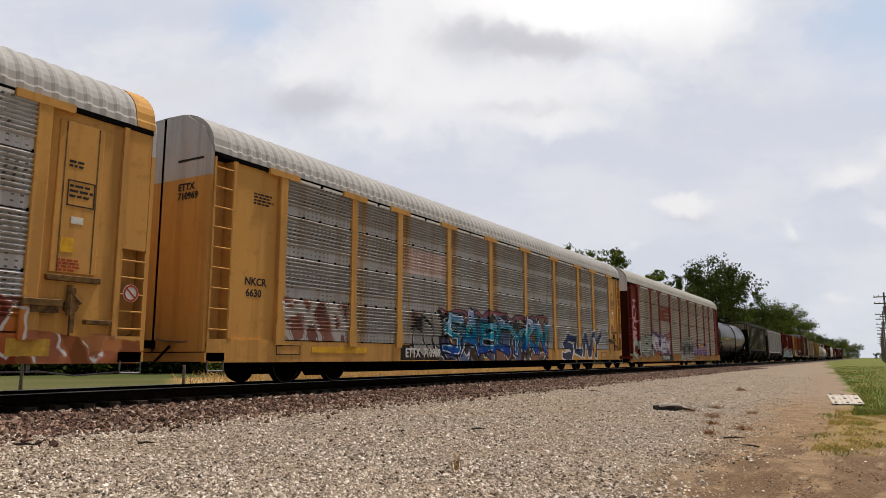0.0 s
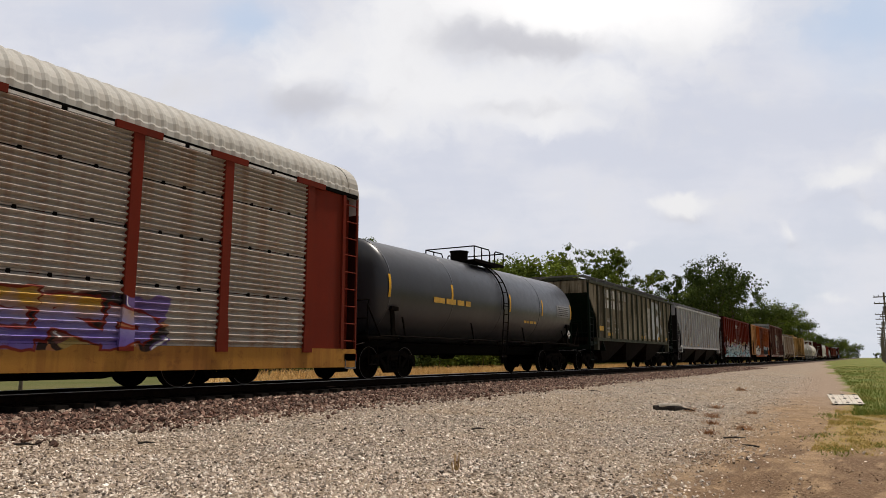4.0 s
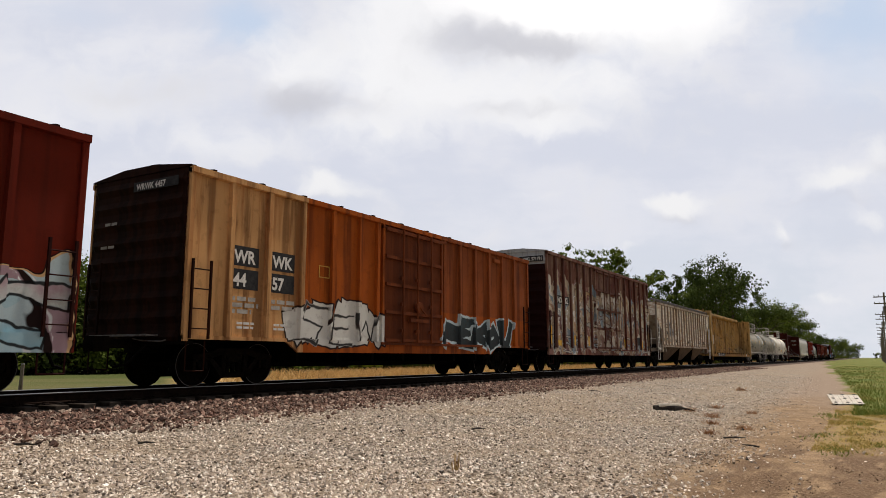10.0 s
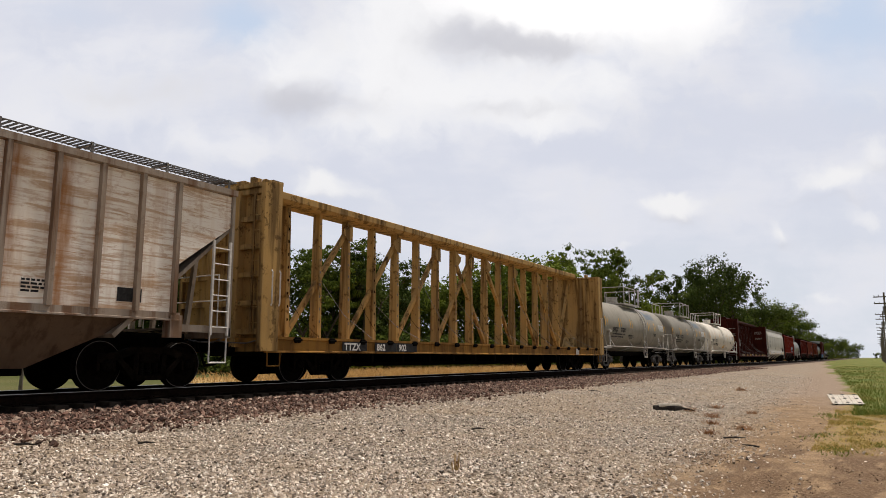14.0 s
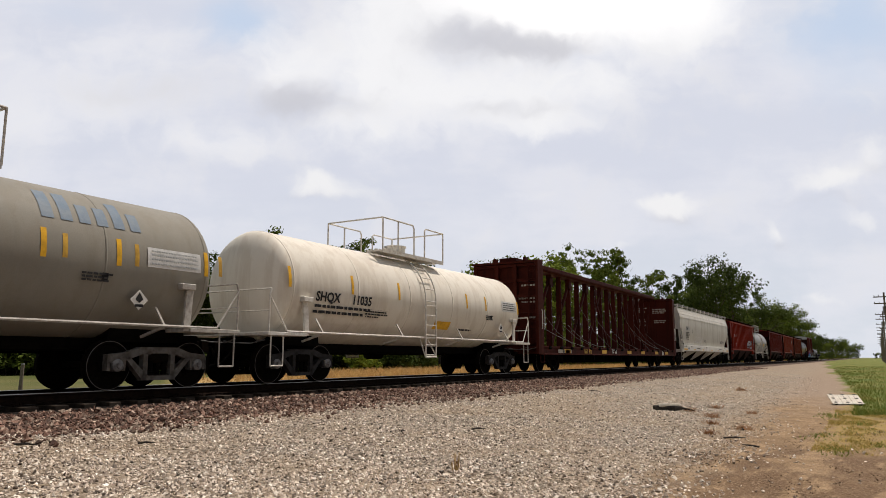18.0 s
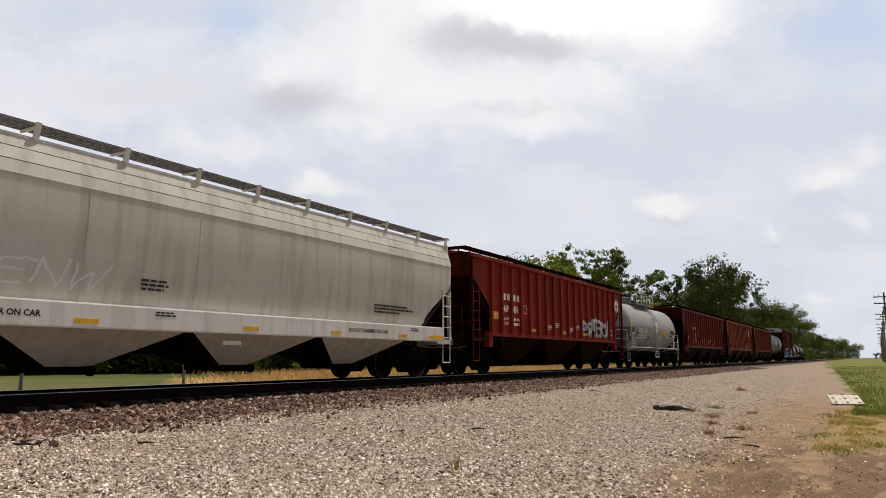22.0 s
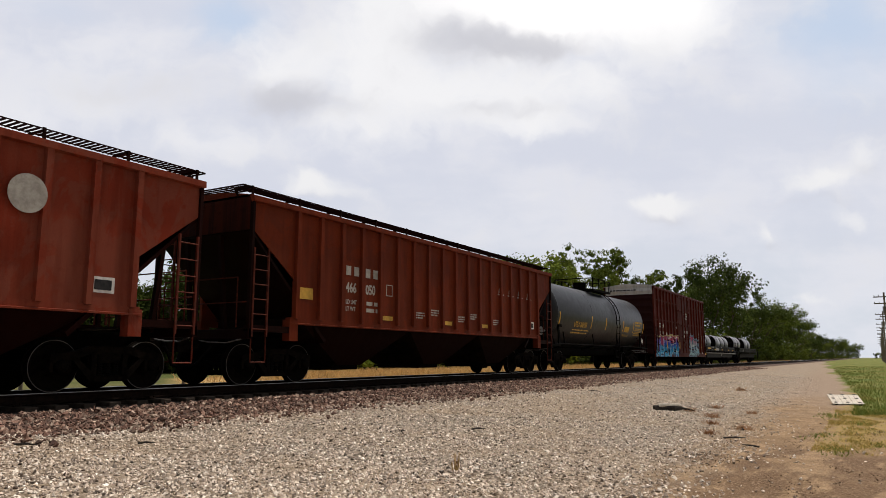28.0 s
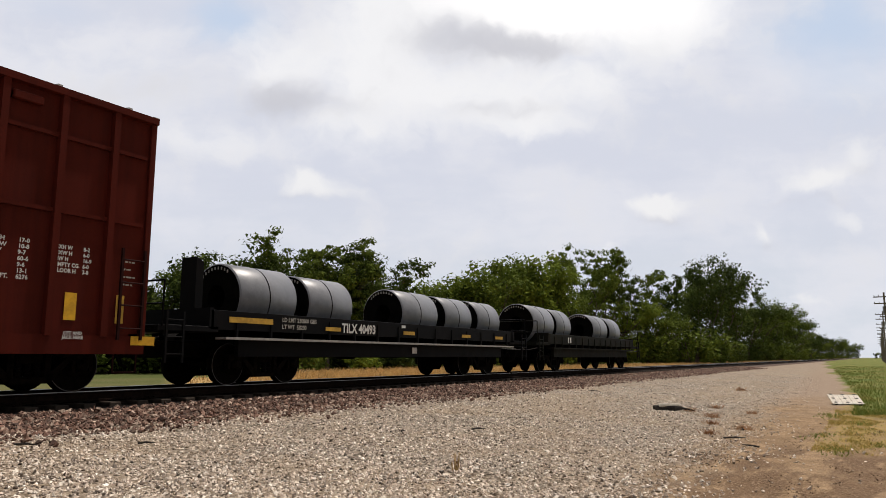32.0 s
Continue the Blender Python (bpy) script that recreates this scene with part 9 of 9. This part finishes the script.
# --- tall maroon boxcar
tags_w = [((0.2, 6.3, 1.35, 2.12, [(0.40, 0.03, 0.11), (0.34, 0.025, 0.09), (0.46, 0.05, 0.16), (0.36, 0.035, 0.12)]), dict(cell=1.8, seed=172.0, wave=0.14, halo=(0.50, 0.45, 0.20), line=(0.10, 0.02, 0.05))),
          ((0.2, 6.3, 0.62, 1.5, [(0.03, 0.26, 0.50), (0.05, 0.36, 0.62), (0.01, 0.02, 0.06), (0.05, 0.08, 0.34)]), dict(cell=0.7, seed=174.0, wave=0.2))]
spr_w = [dict(text="CUENKO", x0=0.3, x1=6.3, z0=0.6, z1=1.95, w=0.115, fills=[(0.03, 0.28, 0.52), (0.06, 0.40, 0.66), (0.04, 0.10, 0.42), (0.20, 0.10, 0.40)], line=(0.008, 0.01, 0.03), seed=171.2, edge=0.045, shine=(0.5, 0.6, 0.65)),
         dict(text="SERA", x0=10.0, x1=13.2, z0=0.66, z1=2.3, w=0.1, fills=[(0.28, 0.48, 0.55), (0.46, 0.56, 0.60), (0.42, 0.07, 0.17)], line=(0.03, 0.01, 0.015), rim=(0.20, 0.30, 0.38), seed=173.1, edge=0.04)]
side_w = paint("maroon_boxcar", (0.082, 0.012, 0.007), (0.060, 0.011, 0.007), (0.03, 0.007, 0.005), 0.3, 0.12, 0.55, 170.0, tags_w, sprays=spr_w)
# Side maroon darkened as shade for the end wall.
end_w = paint("shaded_maroon_end", (0.025, 0.008, 0.007), (0.018, 0.006, 0.005), (0.012, 0.005, 0.004), 0.2, 0.06, 0.55, 174.0, bands=[(-1, 30, 4.6, 6, (0.46, 0.46, 0.455))])
cw = car_thing("boxcar", 418.55, "tall maroon boxcar with blue and pink graffiti", "boxcar")
boxcar(cw, 16.0, side_w, end_w, BLACK, end_w, [0.95 + 0.88 * i for i in range(7)] + [10.25 + 0.98 * i for i in range(6)], (6.45, 10.0), 5.12, 0.66, girts=(3.02, 4.3), inset=1.76)
letters(cw, "CO", 1.22, 2.55, 0.27, WHITE_L, -1.549, 0.95)
letters(cw, "ER", 2.12, 2.55, 0.27, WHITE_L, -1.549, 0.95)
for tx, xx in (("17", 1.24), ("31", 2.14), ("94", 3.0)):
    letters(cw, tx, xx, 2.06, 0.24, WHITE_L, -1.549, 0.95)
frame_box(cw, 3.75, 4.0, 2.05, 2.35, GREY_L, 0.025, -1.549)
letters(cw, "CLOSE AND LOCK", 8.3, 3.72, 0.11, WHITE_L, -1.63)
letters(cw, "DOOR BEFORE", 8.42, 3.55, 0.11, WHITE_L, -1.63)
letters(cw, "MOVING CAR", 8.46, 3.38, 0.11, WHITE_L, -1.63)
bars(cw, 8.2, 2.35, [1.4], GREY_L, 0.18, 1.5, -1.63)
plate(cw, 6.0, 6.3, 2.6, 2.72, WHITE_L, -1.549)
for xa in (0.85, 3.2, 5.6, 6.55, 13.2, 15.4):
    plate(cw, xa, xa + 0.16, 1.2, 1.7, AMBER_L, -1.63 if 6.4 < xa < 10 else -1.549)
for k, (tx, num) in enumerate((("EXH", "17-0"), ("EXW", "10-8"), ("EW", "9-7"), ("", "60-6"), ("", "9-6"), ("", "13-1"), ("CU.FT.", "6276"))):
    for txt, xx in ((tx, 13.22), (num, 13.62)):
        if txt:
            letters(cw, txt, xx, 2.42 - 0.098 * k, 0.07, WHITE_L, -1.549)
for k, (tx, num) in enumerate((("EXH W", "8-2"), ("EXW H", "6-0"), ("EW H", "16-9"), ("EMPTY CG.", "6-0"), ("FLOOR H", "3-8"))):
    letters(cw, tx, 14.24, 2.40 - 0.098 * k, 0.07, WHITE_L, -1.549, 0.9)
    letters(cw, num, 14.72, 2.40 - 0.098 * k, 0.07, WHITE_L, -1.549, 0.9)
letters(cw, "LIFT AND", 14.45, 0.98, 0.055, WHITE_L, -1.59)
letters(cw, "JACK HERE", 14.43, 0.91, 0.055, WHITE_L, -1.59)
plate(cw, 14.45, 14.66, 1.22, 1.68, YELLOW_L, -1.549)
plate(cw, 8.1, 8.35, 1.95, 2.2, WHITE_L, -1.635, "data_panel")
bars(cw, 15.45, 2.3, [0.3, 0.2, 0.3, 0.25], GREY_L, 0.03, 4.6, -1.549)
end_bars(cw, -0.07, 1.2, 4.85, [1.7], BLACK_L, 0.08, 1.8, 7)
end_bars(cw, -0.07, 0.9, 4.1, [0.5, 0.6], GREY_L, 0.06, 1.8, 8)
end_bars(cw, -0.07, 0.9, 3.3, [0.5, 0.6, 0.5], GREY_L, 0.06, 1.8, 9)
end_bars(cw, -0.07, 0.9, 2.5, [0.7, 0.6], GREY_L, 0.06, 1.8, 10)
plate(cw, 15.7, 16.2, 0.82, 0.98, YELLOW_L, -1.61, "data_panel")

# --- coil cars
body_x = paint("black_coil_car", (0.006, 0.006, 0.007), (0.010, 0.010, 0.010), (0.012, 0.008, 0.006), 0.2, 0.1, 0.55, 180.0)
body_y = paint("dark_green_coil_car", (0.010, 0.011, 0.008), (0.018, 0.017, 0.013), (0.025, 0.014, 0.008), 0.3, 0.25, 0.6, 185.0)
trim_x = plain("pale_walkway_edge", (0.40, 0.39, 0.36), (0.28, 0.26, 0.24), 6)
X_X, X_Y = 435.0, 453.25
cx = car_thing("coil_car", X_X, "black flat car carrying wrapped steel coils", "coil car")
coilcar(cx, 17.2, body_x, trim_x, 1.58, 0.98)
letters(cx, "TILX 40493", 5.55, 1.24, 0.24, WHITE_L, -1.396, 0.92)
letters(cx, "LD LMT 230800 GBS", 3.35, 1.42, 0.10, GREY_L, -1.396)
letters(cx, "LT WT  58200", 3.35, 1.26, 0.10, GREY_L, -1.396)
for xa in (1.75, 4.9, 8.4, 11.9, 14.4):
    plate(cx, xa, xa + (1.3 if xa < 2 else 0.6), 1.26 if xa > 2 else 1.34, 1.36 if xa > 2 else 1.46, AMBER_L, -1.396)
bars(cx, 8.3, 1.45, [0.2], WHITE_L, 0.08, 1.4, -1.396)
plate(cx, 9.1, 9.35, 0.72, 0.9, WHITE_L, -1.25, "data_panel")
cy_ = car_thing("coil_car", X_Y, "weathered dark green flat car carrying steel coils", "coil car")
coilcar(cy_, 15.2, body_y, body_y, 1.6, 0.98, hood_post=False, inset=2.6)
plate(cy_, 3.6, 4.0, 1.25, 1.5, WHITE_L, -1.366, "data_panel")
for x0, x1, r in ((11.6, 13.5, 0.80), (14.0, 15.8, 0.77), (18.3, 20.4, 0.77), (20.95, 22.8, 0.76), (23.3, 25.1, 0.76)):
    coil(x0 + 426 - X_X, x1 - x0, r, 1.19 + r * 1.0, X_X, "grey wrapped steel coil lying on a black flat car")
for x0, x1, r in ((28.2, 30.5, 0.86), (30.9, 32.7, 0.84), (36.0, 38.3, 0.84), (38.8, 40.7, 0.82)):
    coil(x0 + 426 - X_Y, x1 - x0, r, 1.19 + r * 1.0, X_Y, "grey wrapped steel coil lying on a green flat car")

# ------------------------------------------------------------------ small things on the lot
WEED = island("russet_weed_stalks", [(0.36, 0.17, 0.075), (0.27, 0.115, 0.05), (0.42, 0.23, 0.11), (0.31, 0.16, 0.065)], 0.8, 0.1, 5, 0.2, 0.2)


def build_small():
    wood_w = plain("sun_bleached_wood", (0.62, 0.58, 0.50), (0.45, 0.40, 0.33), 8, 0.8)
    wood_d = plain("charred_wood", (0.02, 0.018, 0.016), (0.06, 0.052, 0.045), 9, 0.85)
    p = thing("pallet", "pale weathered wooden pallet lying on the dirt", "pallet")
    rnd = random.Random(6)
    for i in range(6):
        b = B()
        y = -0.5 + i * 0.2
        box(b, -0.62 + rnd.uniform(-0.02, 0.02), 0.62, y - 0.094, y + 0.094, 0.10, 0.122, 0.004)
        part("deck_board", b, wood_w, p)
    for x in (-0.55, 0.0, 0.55):
        for y in (-0.45, 0.0, 0.45):
            b = B()
            box(b, x - 0.06, x + 0.06, y - 0.06, y + 0.06, 0.02, 0.10)
            part("block", b, wood_d, p)
            b = B()
            tube(b, (x + 0.12, y, 0.1225), (x + 0.12, y, 0.126), 0.075, 10)
            part("dark_hole", b, wood_d, p)
        b = B()
        box(b, x - 0.06, x + 0.06, -0.55, 0.55, 0.0, 0.02)
        part("bottom_board", b, wood_w, p)
    p.matrix_basis = pose(24.3, 0.67, 0.12, 0, -15, 12) @ Matrix.Diagonal((0.68, 0.68, 0.68, 1))
    st = thing("driftwood_log", "short dark broken branch lying on the gravel", "log")
    b = B()
    pts = [(-0.62, 0, 0.06), (-0.3, 0.02, 0.08), (0.1, -0.03, 0.075), (0.42, 0.02, 0.07)]
    for (q, r0), (w, r1) in zip(zip(pts, (0.085, 0.075, 0.07)), zip(pts[1:], (0.075, 0.07, 0.05))):
        tube(b, q, w, r0, 9, r1)
    part("stem", b, wood_d, st)
    b = B()
    tube(b, (0.4, 0.02, 0.07), (0.82, -0.06, 0.02), 0.035, 6, 0.012)
    part("side_twig", b, wood_d, st)
    b = B()
    tube(b, (-0.45, -0.02, 0.135), (0.3, -0.01, 0.14), 0.05, 7, 0.04)
    part("peeled_bark", b, wood_w, st)
    st.matrix_basis = pose(18.45, 4.32, 0.09, 0, 0, -57) @ Matrix.Diagonal((0.68, 0.85, 1.0, 1))
    # dry grass tuft
    tf = thing("grass_tuft", "small dry straw tuft growing in the gravel", "grass tuft")
    b = B()
    for i in range(46):
        a, ln = rnd.uniform(0, 6.283), rnd.uniform(0.10, 0.25)
        o = Vector((rnd.gauss(0, 0.018), rnd.gauss(0, 0.018), 0))
        t = o + Vector((math.cos(a) * ln * 0.16, math.sin(a) * ln * 0.16, ln))
        tube(b, o, t, 0.0035, 3, 0.001)
    part("straw", b, DRY, tf)
    tf.matrix_basis = pose(7.5, 4.25, 0.06)
    # twigs and dark clinker lumps
    for x, y, ln, rz in ((11.4, 6.0, 0.42, -35), (6.2, 8.1, 0.34, -50), (5.1, 8.9, 0.5, -62), (9.3, 7.3, 0.16, 20), (9.9, 6.6, 0.18, 10), (11.2, 8.0, 0.14, 0), (24.0, 8.2, 0.5, -70), (13.5, 2.1, 0.6, -62), (15.2, 2.2, 0.4, 12), (12.4, 1.7, 0.5, 60)):
        tw = thing("twig", "small dark broken stick on the gravel", "stick")
        b = B()
        tube(b, (-ln / 2, 0, 0.0), (0, 0.02, 0.012), 0.022, 6, 0.02)
        tube(b, (0, 0.02, 0.012), (ln / 2, -0.01, 0.0), 0.02, 6, 0.008)
        part("stem", b, wood_d, tw)
        tw.matrix_basis = pose(x, y, float(lot_z(np.array([x]), np.array([y]))[0]) + 0.02, 0, 0, rz) @ Matrix.Diagonal((0.62, 0.7, 0.7, 1))
    # dry weeds along the edge of the gravel
    for x, y, h in ((17.6, 3.2, 0.14), (18.8, 3.9, 0.12), (16.0, 2.9, 0.10), (15.3, 2.2, 0.12), (20.5, 3.6, 0.12), (19.6, 2.6, 0.09), (14.0, 2.6, 0.1), (31.0, 4.5, 0.16)):
        w = thing("weed", "low dry reddish weed on bare ground", "weed", "dry weeds on the lot")
        b = B()
        for i in range(60):
            a, ln = rnd.uniform(0, 6.283), rnd.uniform(0.5, 1.3) * h
            o = Vector((rnd.gauss(0, h * 0.9), rnd.gauss(0, h * 0.9), 0))
            tube(b, o, o + Vector((math.cos(a) * ln, math.sin(a) * ln, ln)), 0.007, 3, 0.003)
        part("straw", b, WEED, w)
        w.matrix_basis = pose(x, y, float(lot_z(np.array([x]), np.array([y]))[0])) @ Matrix.Diagonal((0.7, 0.7, 0.75, 1))
    # utility poles along the road beside the lot
    pole_m = plain("grey_pole_wood", (0.14, 0.115, 0.095), (0.22, 0.19, 0.16), 4, 0.9)
    glass = plain("grey_insulator", (0.35, 0.36, 0.36), (0.25, 0.25, 0.26), 9, 0.4)
    proto = None
    for i in range(8):
        m = pose(114 + 47 * i, -2.5 - 0.55 * i, 0, 0, 0, 3)
        if proto is None:
            proto = thing("utility_pole", "grey wooden utility pole with crossarms beside the road", "utility pole", "poles beside the road")
            b = B()
            tube(b, (0, 0, -0.2), (0, 0, 10.2), 0.17, 10, 0.11)
            part("pole", b, pole_m, proto)
            for z, w in ((9.6, 1.25), (8.7, 1.25), (6.9, 0.7)):
                b = B()
                box(b, -0.06, 0.06, -w, w, z - 0.07, z + 0.07)
                arm = part("crossarm", b, pole_m, proto)
                for y in (-w + 0.1, -w * 0.5, w * 0.5, w - 0.1):
                    b = B()
                    tube(b, (0, y, z + 0.07), (0, y, z + 0.26), 0.05, 8, 0.035)
                    part("insulator", b, glass, arm)
            b = B()
            tube(b, (0.32, 0, 7.3), (0.32, 0, 8.3), 0.26, 12)
            part("transformer", b, glass, proto)
            proto.matrix_basis = m
        else:
            copy_thing(proto, m)
    # field fence posts beyond the track
    fp = None
    for x, y, h in ((11.9, 21.3, 1.25), (6.0, 21.6, 1.1), (17.6, 21.2, 0.9), (0.5, 21.8, 1.1)):
        m = pose(x, y, 0.2) @ Matrix.Diagonal((1, 1, h, 1))
        if fp is None:
            m = pose(x, y, 0.2)
            fp = thing("fence_post", "weathered grey wooden fence post at the field", "fence post", "posts at the field")
            b = B()
            tube(b, (0, 0, -0.15), (0.02, 0, 1.0), 0.06, 8, 0.05)
            part("post", b, pole_m, fp)
            b = B()
            tube(b, (0.02, 0, 1.0), (0.02, 0, 1.03), 0.055, 8)
            part("post_cap", b, glass, fp)
            fp.matrix_basis = m
        else:
            copy_thing(fp, m)


build_small()


def motions():
    """The train rolls past, its axles turn, the clouds drift."""
    for ob, x, z in movers:
        walk(ob, [(t, pose(x - s, TRACK_Y, RAIL + z)) for t, s in RUN])
    steps = [i / FPS for i in range(32 * FPS + 1)]
    run = np.interp(steps, [r[0] for r in RUN], [r[1] for r in RUN])
    for s in (-1, 1):
        first = axles[s][0]
        walk(first, [(t, Matrix.Translation((s * WBASE, 0, WR)) @ Matrix.Rotation(-d / WR, 4, "Y")) for t, d in zip(steps, run)])
        act = first.animation_data.action
        slot = first.animation_data.action_slot
        for other in axles[s][1:]:
            other.rotation_mode = "QUATERNION"
            keys = other.animation_data_create()
            keys.action = act
            keys.action_slot = slot
    turn = view.to_quaternion().to_matrix().to_4x4()
    walk(sky_shell, [(t, Matrix.Translation(view.translation) @ Matrix.Rotation(radians(a), 4, "Z") @ turn) for t, a in ((0, -0.83), (32, 1.07))])


motions()
